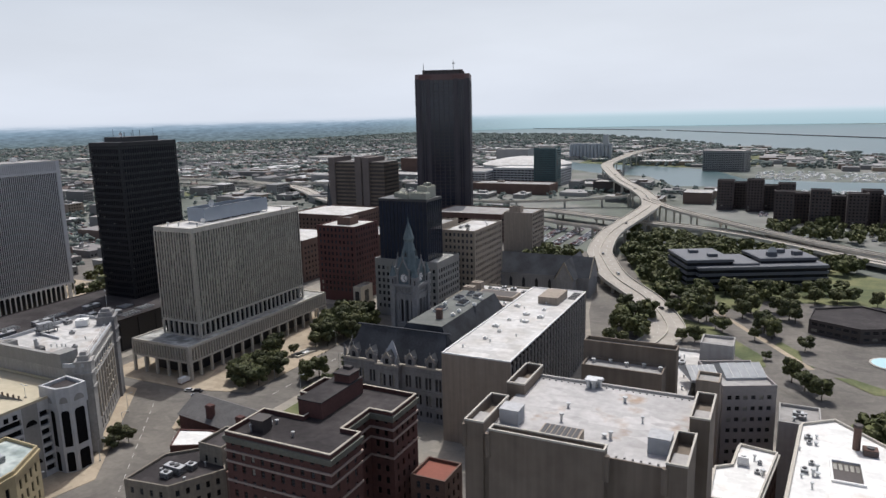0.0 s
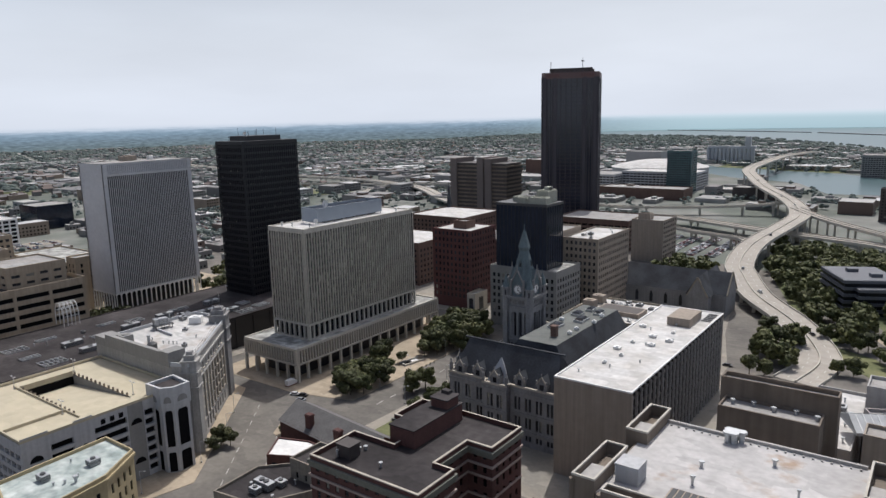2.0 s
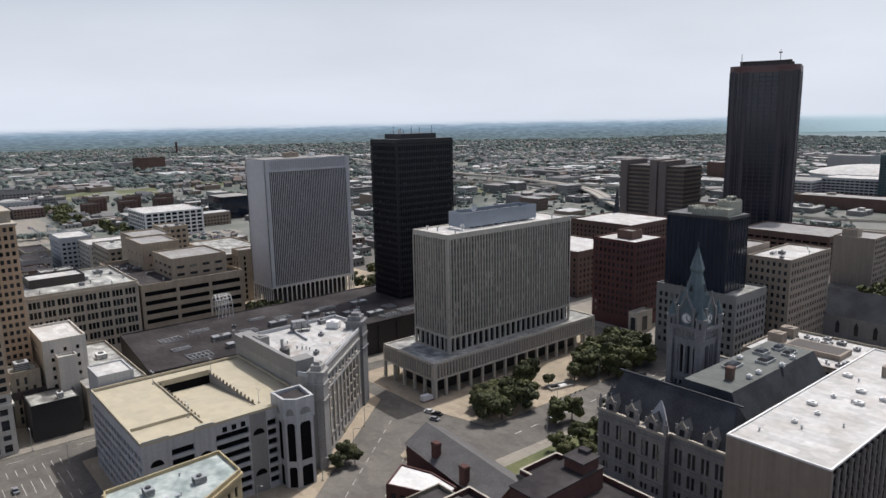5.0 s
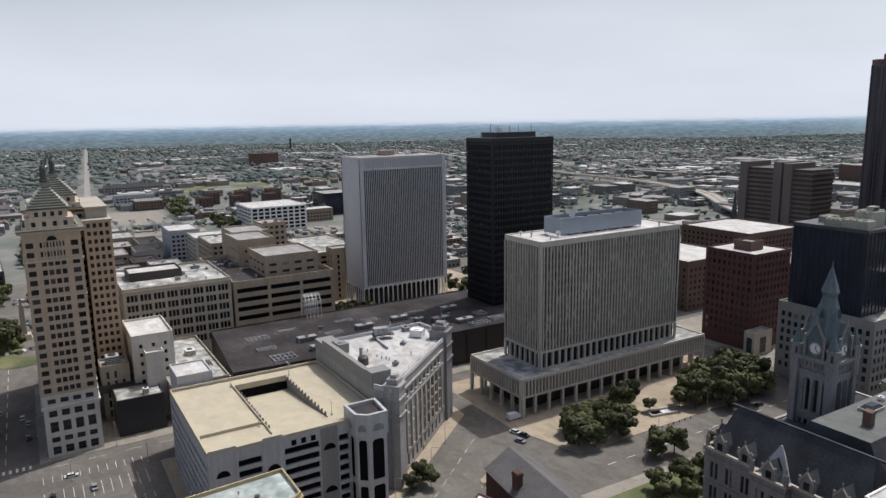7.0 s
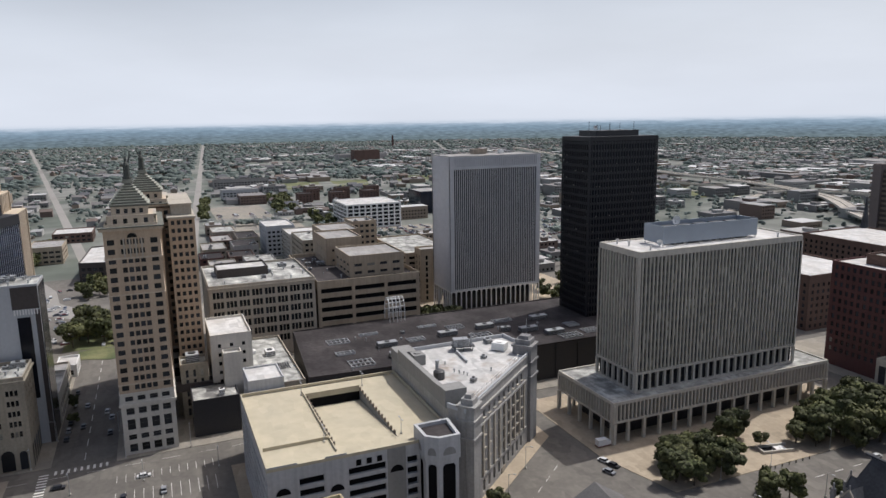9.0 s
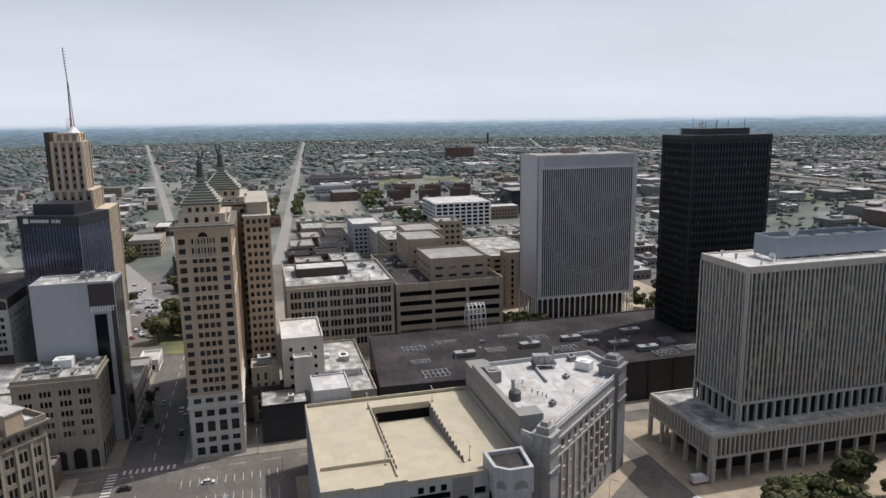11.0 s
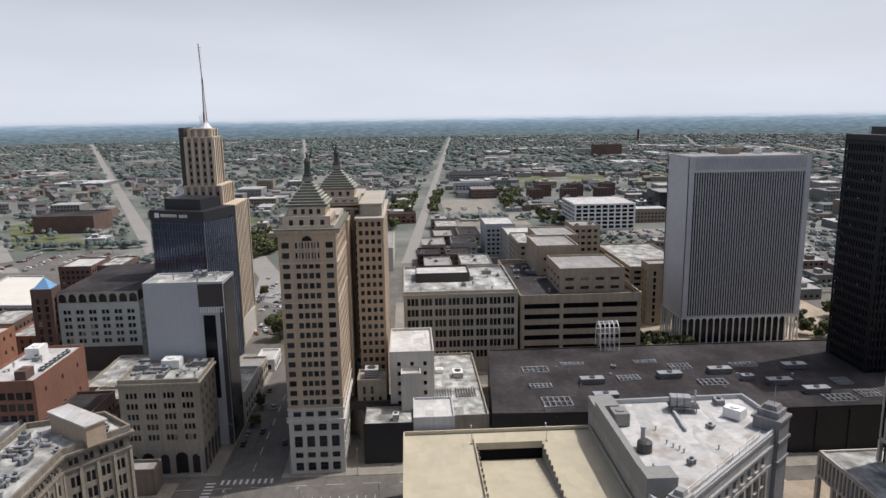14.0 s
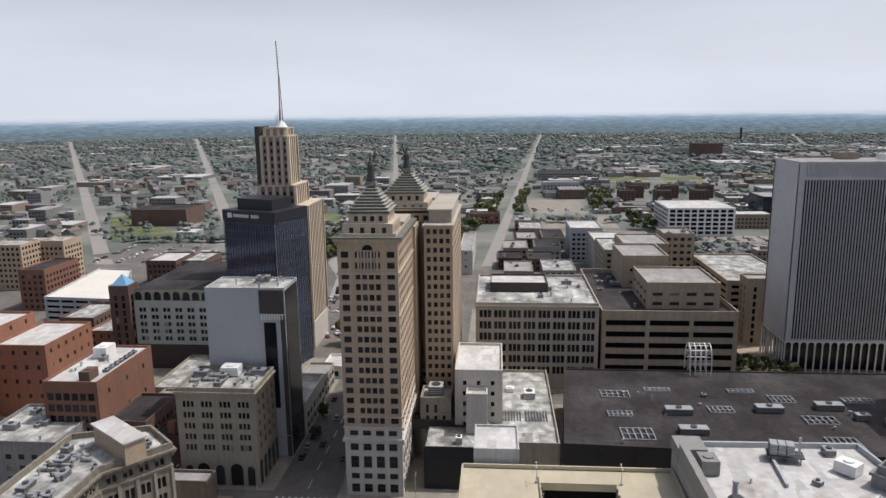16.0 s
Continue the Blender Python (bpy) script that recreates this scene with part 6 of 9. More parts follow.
    wpart("link_wall", link, BUFF, home)
    a = crown(-326, -307.5, 60.5, 77.5, 82.8, 0)
    b = crown(-376, -357, 64, 83, 82.8, 180)
    for q in ((-343, -326, 61, 77.5, 82.8, 84.5), (-395, -376, 63, 83, 84.8, 86)):
        top = MB()
        top.box(*q)
        wpart("roof", top, LIME, home)
    arch = MB()
    arch.face([(-306.9, 69 + math.cos(k * math.pi / 10) * 1.6, 79 + math.sin(k * math.pi / 10) * 1.6) for k in range(11)])
    wpart("arched_window", arch, GLASS, home)
    colm = box_mesh("half_column", 0.5, 0.6, 6.6, LIME)
    for k in range(4):
        wput("half_column", colm, (-306.8, 66.2 + k * 1.9, 72.2), 90, home)
    # lower wing towards the south with its own lit flank
    wing, wf = MB(), []
    wp = rect(-402, -345.5, 81.6, 91.6)
    for p, q in edges(wp):
        wf += facade(wing, p, q, 0.05, 79.4, spaced(math.dist(p, q), 2.35, 1.35, 0.5), floors(0, 79.4, 3.27, 1.8, 1.0, 4), 0.35)
    wpart("wing_wall", wing, BUFF, home)
    wwindows(wf, home, frame_mat=COPPER_DK, cap=50)
    wt = MB()
    wt.prism(inset(wp, -0.5), 79.4, 80.2)
    wt.box(-395, -351, 83, 91, 80.2, 84.4)
    wt.box(-396, -350, 82.4, 91.4, 84.4, 85.0)
    wpart("wing_roof", wt, LIME, home)
    return a, b


s1, s2 = terracotta_tower()
statue(*s1, 30)
statue(*s2, 200)


# ---------------------------------------------------------------- stone pier tower with a mast
def mast_tower():
    home = thing("setback_tower", "buff stone setback tower with piers and a lattice radio mast", "office tower", (-455, 4, 0))
    tiers = ((rect(-473, -443, -11, 14), 0.05, 74), (rect(-467, -443.6, -10, 8), 74, 84), (rect(-460, -444.2, -8, 5.5), 84, 108), (rect(-458, -446, -6.5, 4), 108, 112))
    for poly, z0, z1 in tiers:
        core = MB()
        core.prism(inset(poly, 0.5), z0, z1)
        wpart("core", core, STONE_BAND, home)
        for p, q in edges(poly):
            ln = math.dist(p, q)
            n = max(3, int(ln / 2.6))
            pm = box_mesh("pier", 1.3, 0.9, z1 - z0 - 0.2, PIER)
            row_of("pier", pm, p, q, z0, n, home, out=-0.35)
            wm = MB()
            P, Q = Vector(p), Vector(q)
            e = (Q - P) / ln
            nr = Vector((e.y, -e.x))
            for i in range(n - 1):
                c = P.lerp(Q, (i + 0.5) / (n - 1)) - nr * 0.42
                z = z0 + 1.2
                while z + 2 < z1 - 0.8:
                    wm.face([(c.x - e.x * 0.5, c.y - e.y * 0.5, z), (c.x + e.x * 0.5, c.y + e.y * 0.5, z), (c.x + e.x * 0.5, c.y + e.y * 0.5, z + 2), (c.x - e.x * 0.5, c.y - e.y * 0.5, z + 2)])
                    z += 3.6
            tagged(wpart("windows", wm, GLASS, home), kind="stuff")
        cp = MB()
        cp.prism(inset(poly, -0.1), z1 - 0.7, z1 + 0.06)
        wpart("coping", cp, PIER, home)
    base = MB()
    base.prism(inset(tiers[0][0], -0.4), 0.05, 14)
    wpart("base", base, BUFF_LT, home)
    dark = MB()
    dark.prism(rect(-459.5, -445, -11, -8.5), 84, 112.5)
    wpart("flank", dark, DKBROWN, home)
    cone = MB()
    cone.prism([(-450 + math.cos(k * 0.7854) * 3.4, 1 + math.sin(k * 0.7854) * 3.4) for k in range(8)], 112, 115.5, scale_top=0.15)
    wpart("mast_foot", cone, WHITE, home, "white conical mast foot")
    m = MB()
    for k in range(3):
        a = k * 2.094
        m.bar((-450 + math.cos(a) * 1.0, 1 + math.sin(a) * 1.0, 114), (-450 + math.cos(a) * 0.25, 1 + math.sin(a) * 0.25, 136), 0.22)
    for k in range(18):
        z = 115 + k * 1.2
        r = 1.0 - 0.75 * (z - 114) / 22
        m.bar((-450 + r, 1, z), (-450 - r * 0.5, 1 + r * 0.86, z + 1.2), 0.14)
        m.bar((-450 - r * 0.5, 1 - r * 0.86, z), (-450 + r, 1, z + 1.2), 0.14)
    m.bar((-450, 1, 134), (-450, 0.4, 153), 0.32)
    for k in range(11):
        m.bar((-450, 0, 137 + 1.4 * k), (-450, 1.6, 137 + 1.4 * k), 0.12)
    for k in range(5):
        m.bar((-449 - k * 0.6, 2 - k, 112), (-449 - k * 0.6, 2 - k, 122 - k), 0.14)
    wpart("mast", m, mat("rust_red_mast", (0.20, 0.10, 0.09), 0.6, 0.2), home, "thin rust-red lattice mast")


mast_tower()


# ---------------------------------------------------------------- navy glass tower
def navy_tower():
    home = thing("glass_tower", "navy glass office tower with a dark plant room", "office tower", (-424, -2, 0), 0)
    poly = [(-418, -19), (-407, 9), (-431, 17), (-442, -11)]
    core = MB()
    core.prism(inset(poly, 0.3), 0.05, 75)
    wpart("core", core, NAVY, home)
    # One face gets paler mullions, painting in its brighter reflections.
    for p, q in edges(poly):
        row_of("mullion", box_mesh("mullion", 0.10, 0.25, 72, METAL_DK if p != poly[1] else METAL), p, q, 0.05, int(math.dist(p, q) / 1.5), home, out=-0.15)
    for k in range(19):
        sp = MB()
        sp.prism(inset(poly, 0.15), 3 + 3.7 * k, 3.3 + 3.7 * k)
        wpart("spandrel", sp, METAL_DK, home)
    cap = MB()
    cap.prism(inset(poly, -0.1), 71, 75.6)
    wpart("fascia", cap, BLACK, home)
    pr = MB()
    pr.prism(inset(poly, 5), 75.6, 80.5)
    wpart("plant_room", pr, BLACK, home)
    sg = MB()
    P, Q = Vector(poly[0]), Vector(poly[1])
    e = (Q - P).normalized()
    nr = Vector((e.y, -e.x))
    for k in range(13):
        if k in (8,):
            continue
        c = P + e * (7 + k * 1.15) + nr * 0.3
        sg.box(c.x - 0.3, c.x + 0.3, c.y - 0.3, c.y + 0.3, 72.6, 74.0)
    c = P + e * 4.4 + nr * 0.3
    sg.prism([(c.x + math.cos(k * 0.7854) * 0.2 + e.x * math.sin(k) * 0.3, c.y + e.y * math.cos(k * 0.7854) * 1.3) for k in range(8)], 72.2, 74.4)
    wpart("sign", sg, WHITE, home, "pale illegible sign shapes on the fascia")
    rs = MB()
    rs.box(-413, -410, 9.2, 9.8, 72.4, 74.4)
    wpart("sign", rs, BRICK, home, "small red and white sign")


navy_tower()
satellite_dish(-432, -8, 80.5, 2.0, -20, "large white satellite dish on a dark plant room")


# ---------------------------------------------------------------- buildings along the avenue
ORANGE = mat("orange_brick", (0.27, 0.125, 0.078), 0.9, 0.2, 1.6, 0.08, bump=0.2, streak=0.1)
home = building("bank_building", "six-storey limestone bank with tall arched ground floor", rect(-329.5, -310, 5, 31), 32.5, LIME_DK, DIRTY_ROOF, None, up=1.3, trim=LIME_DK, category="office building",
                per_edge={1: (5.2, 3.6, 3.7, 2.0, 0.9, 11.5, 3), 2: (4.2, 1.6, 3.7, 2.2, 0.9, 11.5), 0: (4.2, 1.6, 3.7, 2.2, 0.9, 11.5)})
for k, (y, w) in enumerate(((7.8, 1.2), (12.5, 2.0), (18, 1.4), (23.5, 2.0), (28.2, 1.2))):
    a = MB()
    a.face([(10.35 - 0.24, y - 18 - w, 1 - 0.9)] * 0 + [(9.83, y - 18 + s * w, z) for s, z in ((-1, 0.5), (1, 0.5), (1, 6))] + [(9.83, y - 18 + math.cos(q * math.pi / 8) * w, 6 + math.sin(q * math.pi / 8) * w) for q in range(1, 8)] + [(9.83, y - 18 - w, 6)])
    part("arched_window", a, GLASS, home)
for k in range(5):
    a = MB()
    x = -8 + 4 * k
    a.face([(x + s * 1.2, 13.07, z) for s, z in ((-1, 0.5), (1, 0.5), (1, 7.5))][::1] + [(x + math.cos(q * math.pi / 8) * 1.2, 13.07, 7.5 + math.sin(q * math.pi / 8) * 1.2) for q in range(1, 8)] + [(x - 1.2, 13.07, 7.5)])
    part("arched_window", a, GLASS, home)
clutter(-328, -312, 6, 30, 32.5, 5, 21, vents=8)
ducts(-329, -311, 5, 30, 32.5, 9, 22)
rooftop_unit(-325, 18, 32.5, 5, 6, 3.2, material=WHITE, kind=2)

home = building("office_slab", "blank pale grey slab with dark glazed corner bay", rect(-347, -331, 8, 35.5), 60.5, LTGREY, DIRTY_ROOF, None, up=0.6, category="office building")
o = home.matrix_basis.translation
for x0, x1, y0, y1, z0, z1, m, nm in ((-331, -330.8, 26.8, 35.3, 52, 60.3, DKBROWN, "panel"), (-331, -330.85, 28, 32.2, 18, 49, GLASS_BLK, "glazing"), (-346, -331.8, 35.5, 35.7, 0, 60, GLASS_BLK, "glazing"), (-331, -330.85, 33.8, 35.4, 0, 51.5, DKBROWN, "panel")):
    a = MB()
    a.box(x0 - o.x, x1 - o.x, y0 - o.y, y1 - o.y, z0 + 0.1, z1)
    part(nm, a, m, home)
for k in range(9):
    a = MB()
    a.box(-331 - o.x, -330.7 - o.x, 27.2 + 0.9 * k - o.y, 27.6 + 0.9 * k - o.y, 50, 52)
    part("tooth", a, WHITE, home)
clutter(-346, -332, 10, 34, 60.5, 2, 22, vents=6)
building("shop_row", "low pale shop row with large windows", rect(-377, -348, 24, 36), 12, BUFF_LT, DIRTY_ROOF, (4.5, 3.4, 4.2, 2.6, 0.9, 0.3), category="shop")
building("shop_row", "low limestone shop with flat roof", rect(-398, -379, 24, 35), 9, LIME, GREY_ROOF, (4, 3, 4, 2.4, 0.8, 0.3), category="shop")
canopy = building("canopy_shop", "small white pavilion with a flat canopy", rect(-420, -404, 28, 37), 5, WHITE, WHITE_ROOF, (3, 2.2, 4, 2.4, 0.8, 0.2), category="pavilion")

hotel = building("hotel", "white hotel with green arches under a dark roof", rect(-476, -413, -63, -26), 33, HOTEL, DARK_ROOF, (5.6, 3.4, 3.5, 2.0, 0.9, 13, 2), category="hotel", up=0.4)
ar = MB()
arcade(ar, (31.5, -18.5), (31.5, 18.5), 33, 35.8, 38.6, 8, 1.0, 0.8)
part("arcade", ar, COPPER, hotel, "pale green arched attic")
ar = MB()
ar.box(-31.4, 30.6, -18.4, 18.4, 33.5, 38.4)
part("attic", ar, DARK_ROOF, hotel)
lowp = MB()
lowp.box(31.52, 31.8, -18.5, 18.5, 0, 12)
part("dark_base", lowp, DKBROWN, hotel)
tw = building("brick_clock_turret", "brown corner turret with a blue pyramid roof", rect(-419, -410, -73, -63.5), 40, BRICK_BR, GREY_ROOF, (3.2, 1.6, 3.6, 2.6), category="turret")
py = MB()
py.prism(rect(-3.8, 3.8, -3.8, 3.8), 41, 45.6, scale_top=0.05)
part("pyramid_roof", py, BLUE_PAINT, tw, "bright blue pyramid roof")

building("brick_warehouse", "red brick warehouse with a dark glazed front and white roof", rect(-353, -316, -43.5, -24.5), 31.6, BRICK, WHITE_ROOF, None, per_edge={1: (2.9, 2.2, 4.0, 2.6, 0.8, 1.0), 2: (11, 1.2, 9.5, 1.7, 3.0, 4.0)}, up=0.9, category="warehouse")
rooftop_unit(-343, -37, 31.6, 6.5, 5, 4.2, material=WHITE, kind=2)
rooftop_unit(-321, -30, 31.6, 5.5, 3.6, 3.4, material=BRICK_BR, kind=2)
for k in range(7):
    rooftop_unit(-346 + 3.1 * k, -27.6, 31.6, 1.9, 1.6, 1.2, 0, kind=k % 2)
clutter(-350, -326, -42, -31, 31.6, 2, 31, vents=6)


def cornice_house():
    """An angled stone house of two wings with heavy bracketed cornice."""
    home = thing("stone_building", "weathered stone corner building with bracketed cornice and cluttered roof", "office building", (-245, 15, 0))
    poly = [(-218, 4), (-218, 19.4), (-243.5, 19.3), (-255.6, 30.1), (-264, 21), (-258.5, 4)]
    h = 41.4
    mb, found = MB(), []
    for p, q in edges(poly):
        ln = math.dist(p, q)
        found += facade(mb, p, q, 0.05, h, spaced(ln, 3.3, 2.2, 0.9, 2, 0.3), [(1.5, 5.2)] + floors(0, h - 4, 4.2, 2.8, 0.9, 6.0) + [(h - 3.6, h - 1.9)], 0.45)
    wpart("wall", mb, GRIMY, home)
    wwindows(found, home, cap=80)
    for o, z, hh in ((-0.35, h - 4.6, 0.5), (-0.9, h - 1.0, 0.45), (-1.15, h - 0.5, 0.5), (-0.3, 6.2, 0.5)):
        c = MB()
        c.prism(inset(poly, o), z, z + hh)
        wpart("cornice", c, GRIMY, home)
    roof_parts(home, [(x + 245, y - 15) for x, y in inset(poly, -0.5)], h, 1.5, GRIMY, DIRTY_ROOF, 0.6, "patched grey gravel roof")
    br = box_mesh("bracket", 0.4, 0.7, 0.9, GRIMY)
    pil = box_mesh("pilaster", 0.7, 0.5, 30, LIME_DK)
    for p, q in edges(poly)[1:4]:
        ln = math.dist(p, q)
        row_of("bracket", br, p, q, h - 1.9, int(ln / 1.5), home, out=0.35)
        row_of("pilaster", pil, p, q, 6.6, int(ln / 3.3) + 1, home, out=0.1)
    fur = MB()
    fur.prism([(-256, 11.4), (-246.6, 24.2), (-250.6, 27.0), (-260, 14.0)], h, h + 5.2)
    wpart("roof_house", fur, BUFF, home, "tan brick roof house")
    fur = MB()
    fur.prism(inset([(-256, 11.4), (-246.6, 24.2), (-250.6, 27.0), (-260, 14.0)], -0.4), h + 5.2, h + 5.6)
    wpart("roof_slab", fur, WHITE_ROOF, home, "white roof slab")


cornice_house()
for x, y, w, d, hh, t, k in ((-228, 10, 5, 2.4, 1.6, 0, 0), (-236, 8, 4, 2, 1.4, 0, 0), (-241, 13, 3, 2, 1.6, 0, 1), (-233, 15, 2.4, 1.6, 1.2, 0, 0), (-247, 9, 3, 2, 1.5, 0, 0), (-252, 7, 2, 2, 1.8, 0, 1), (-224, 15, 2, 1.6, 1.1, 0, 0), (-253, 26, 2, 1.6, 1.2, 42, 0), (-257, 24, 1.6, 1.4, 1.0, 42, 0), (-261, 17, 2, 2, 1.4, 42, 0), (-245, 18, 1.6, 1.2, 1.0, 42, 0)):
    rooftop_unit(x, y, 41.4, w, d, hh, t, kind=k)
ducts(-256, -222, 5, 17, 41.4, 10, 44)
for k in range(16):
    vent_pipe(-221 - 2.3 * k, 6 + (k * 5) % 11, 41.4, 0.8 + 0.15 * (k % 5), 0.2 + 0.05 * (k % 3))
building("low_house", "low tan house beside the avenue", rect(-304, -297, -2, 19), 8, CONC_TAN, GREY_ROOF, category="house")
building("brick_house", "low dark-roofed brick house", rect(-342, -318, -24, -10), 17, BRICK_BR, DARK_ROOF, (3, 1.4, 3.6, 1.8), category="house")
building("low_shop", "low pale shop with a gravel roof behind a slab", rect(-402, -364, -32, -12), 10, LIME_DK, DIRTY_ROOF, (4, 2.4, 4, 2.2), category="shop")
building("stone_house", "low grey stone house with a gravel roof", rect(-328, -300, -58, -30), 18, GRANITE, DIRTY_ROOF, (4, 2, 3.8, 1.8), category="house")
clutter(-326, -302, -56, -32, 18, 6, 43, vents=4)
building("low_house", "low pale house with a dark side wall", rect(-356, -343, -22, 6), 13, LIME_DK, DIRTY_ROOF, category="house")
building("low_house", "low dark brick house with a bitumen roof", rect(-341, -318, -9, 4), 12, BRICK_DK, DARK_ROOF, (3, 1.4, 3.6, 1.8), category="house")
rooftop_unit(-322, -3, 12, 2.4, 2.4, 4.5, material=BRICK, kind=2)
building("brick_warehouse", "orange brick warehouse with white roof", rect(-384, -335, -128, -92), 35.2, ORANGE, WHITE_ROOF, (9, 1.4, 7, 1.8, 1.6, 3), category="warehouse")
building("brick_warehouse", "lower orange brick annex with a white roof", rect(-389, -357, -91.9, -70), 29.4, ORANGE, WHITE_ROOF, (4.6, 1.4, 6, 1.8, 1.2, 7), category="warehouse")
building("brick_house", "brown brick house with a stepped gable and dark roof", rect(-456, -428, -111, -93), 19, BRICK_BR, DIRTY_ROOF, (3.4, 1.3, 3.6, 1.9), category="house")
building("brick_house", "orange brick house with a gravel roof", rect(-452, -420, -92, -74.5), 15, ORANGE, DIRTY_ROOF, (3.4, 1.3, 3.6, 1.9), category="house")
flat("car_park", [(-428, -112), (-428, -94), (-418, -74), (-392, -70), (-392, -112)], -0.06, ASPHALT, "dark asphalt yard between brick houses", "car park")
building("parking_garage", "open parking garage with a white top deck", [(-470, -103), (-545, -136), (-548, -160), (-474, -150)], 17, PARK_GREY, mat("white_deck", (0.66, 0.63, 0.56), 0.9, 0.12), (9, 8, 3.3, 1.4, 1.2, 0.5), category="parking garage", glass=INNER_SHADE, bars=0)
building("brick_loft", "tall dark brick loft with many windows", rect(-543, -507, -188, -171), 25, BRICK, DARK_ROOF, (3.4, 1.8, 3.8, 2.0), category="warehouse")
building("brick_loft", "yellow brick loft with large windows", rect(-578, -556, -246, -220), 31, BUFF, DIRTY_ROOF, (3.4, 1.9, 3.8, 2.0), category="warehouse")
building("yellow_house", "yellow brick building with flat roof", rect(-600, -577.5, -222, -203), 30, BUFF, DIRTY_ROOF, (3.4, 1.9, 3.8, 2.0), category="warehouse")
building("brown_hall", "windowless dark brown brick hall", rect(-880, -832, -290, -228), 17, BRICK_BR, DARK_ROOF, category="hall")
building("mall_annex", "white rendered annex with flat white roof and small windows", rect(-357, -329, 93, 109), 33, BUFF_LT, WHITE_ROOF, (4.6, 1.2, 3.7, 1.6, 1, 9), category="building")
building("stair_tower", "white rendered stair tower", rect(-328.6, -323, 97, 104), 27, BUFF_LT, WHITE_ROOF, category="stair tower")
building("stone_house", "narrow stone house with roof plant", rect(-342, -331, 81, 91.5), 22, LIME_DK, DIRTY_ROOF, (3, 1.0, 4, 3), category="house")
rooftop_unit(-337, 86, 22, 5, 5, 3.4, material=LTGREY)
building("black_shop", "black clad low shop with a pale roof", rect(-328, -312, 84, 101), 14, BLACK, DIRTY_ROOF, category="shop", up=0.6)
rooftop_unit(-316, 95, 14, 2.6, 2, 2.4, material=WHITE)
bridge = thing("footbridge", "dark covered footbridge between two buildings", "footbridge", (-333, 80, 0))
bb = MB()
bb.box(-3, 3, -2, 24, 12, 15)
part("deck", bb, DKBROWN, bridge)
bb = MB()
bb.box(-3.2, -2.8, -2, 24, 0.05, 12)
part("support", bb, LIME_DK, bridge)


# ---------------------------------------------------------------- shopping mall with a wide black roof
def mall():
    home = thing("shopping_mall", "low shopping mall with a wide black flat roof", "shopping mall", (-340, 230, 0))
    poly = [(-377, 134), (-312, 128), (-308, 205), (-308, 275), (-300, 330), (-377, 330)]
    w = MB()
    w.prism(poly, 0.05, 16.4, top=False)
    wpart("wall", w, BLACK, home)
    roof_parts(home, [(x + 340, y - 230) for x, y in poly], 16.4, 0.5, DARK_ROOF, DARK_ROOF, 0.6, "worn black bitumen roof")
    fin = box_mesh("pilaster", 0.6, 0.6, 15.5, BLACK_FIN)
    for p, q in edges(poly)[1:4]:
        row_of("pilaster", fin, p, q, 0.05, max(3, int(math.dist(p, q) / 9)), home, out=0.1)


mall()
building("mall_wing", "pale gravel-roofed mall wing", rect(-377, -313.5, 104, 127), 15, LIME_DK, DIRTY_ROOF, category="shopping mall")
rooftop_unit(-352, 119, 15, 5, 4, 2.4, material=WHITE)
rooftop_unit(-357, 112, 15, 3, 3, 1.6, material=WHITE, kind=2)
for x, y, w, d in ((-335, 112, 8, 8), (-335, 121, 8, 8)):
    s = thing("roof_frame", "dark lattice roof panel", "rooftop unit", (x, y, 15.02))
    for k in range(8):
        a = MB()
        a.box(-w / 2, w / 2, -d / 2 + k, -d / 2 + k + 0.3, 0.1, 0.5)
        part("slat", a, METAL_DK, s)


def roof_rack(x, y, z, w, d, turn=0.0, n=6):
    """A low pale rack of beams on a roof."""
    s = thing("roof_rack", "low rack of pale steel beams on a black roof", "roof rack", (x, y, z + 0.02), turn)
    for k in range(n):
        a = MB()
        u = -w / 2 + w * k / (n - 1)
        a.box(u - 0.15, u + 0.15, -d / 2, d / 2, 0.3, 0.7)
        part("beam", a, METAL, s)
    for v in (-d / 2, 0, d / 2):
        a = MB()
        a.box(-w / 2, w / 2, v - 0.15, v + 0.15, 0.0, 0.45)
        part("rail", a, METAL, s)


for x, y, w, d in ((-352, 150, 10, 6), (-357, 166, 9, 3), (-320, 152, 10, 8), (-335, 149, 8, 4), (-357, 196, 9, 3), (-350, 208, 8, 6), (-340, 184, 8, 5), (-333, 214, 10, 6), (-316, 214, 9, 9), (-350, 234, 10, 4), (-315, 252, 10, 6), (-318, 265, 8, 6), (-330, 262, 6, 6)):
    roof_rack(x, y, 16.4, w, d, 90)
for x, y in ((-337, 169), (-322, 170), (-340, 200), (-343, 221), (-330, 238), (-345, 252), (-321, 247)):
    rooftop_unit(x, y, 16.4, 9, 3.5, 2.2, 90, METAL, 1)
clutter(-372, -312, 136, 320, 16.4, 4, 77, vents=16)
# barrel lattice at the mall's edge
lat = thing("lattice_vault", "white tubular lattice vault on the mall roof", "lattice frame", (-376, 186, 16.45), 90)
for j in range(5):
    a = MB()
    pts = [(-4 + 2 * j, math.cos(math.pi * k / 10) * 4.2, 5.0 + math.sin(math.pi * k / 10) * 7) for k in range(11)]
    pts = [(-4 + 2 * j, 4.2, 0)] + pts + [(-4 + 2 * j, -4.2, 0)]
    for p, q in zip(pts, pts[1:]):
        a.bar(p, q, 0.3)
    part("hoop", a, WHITE, lat)
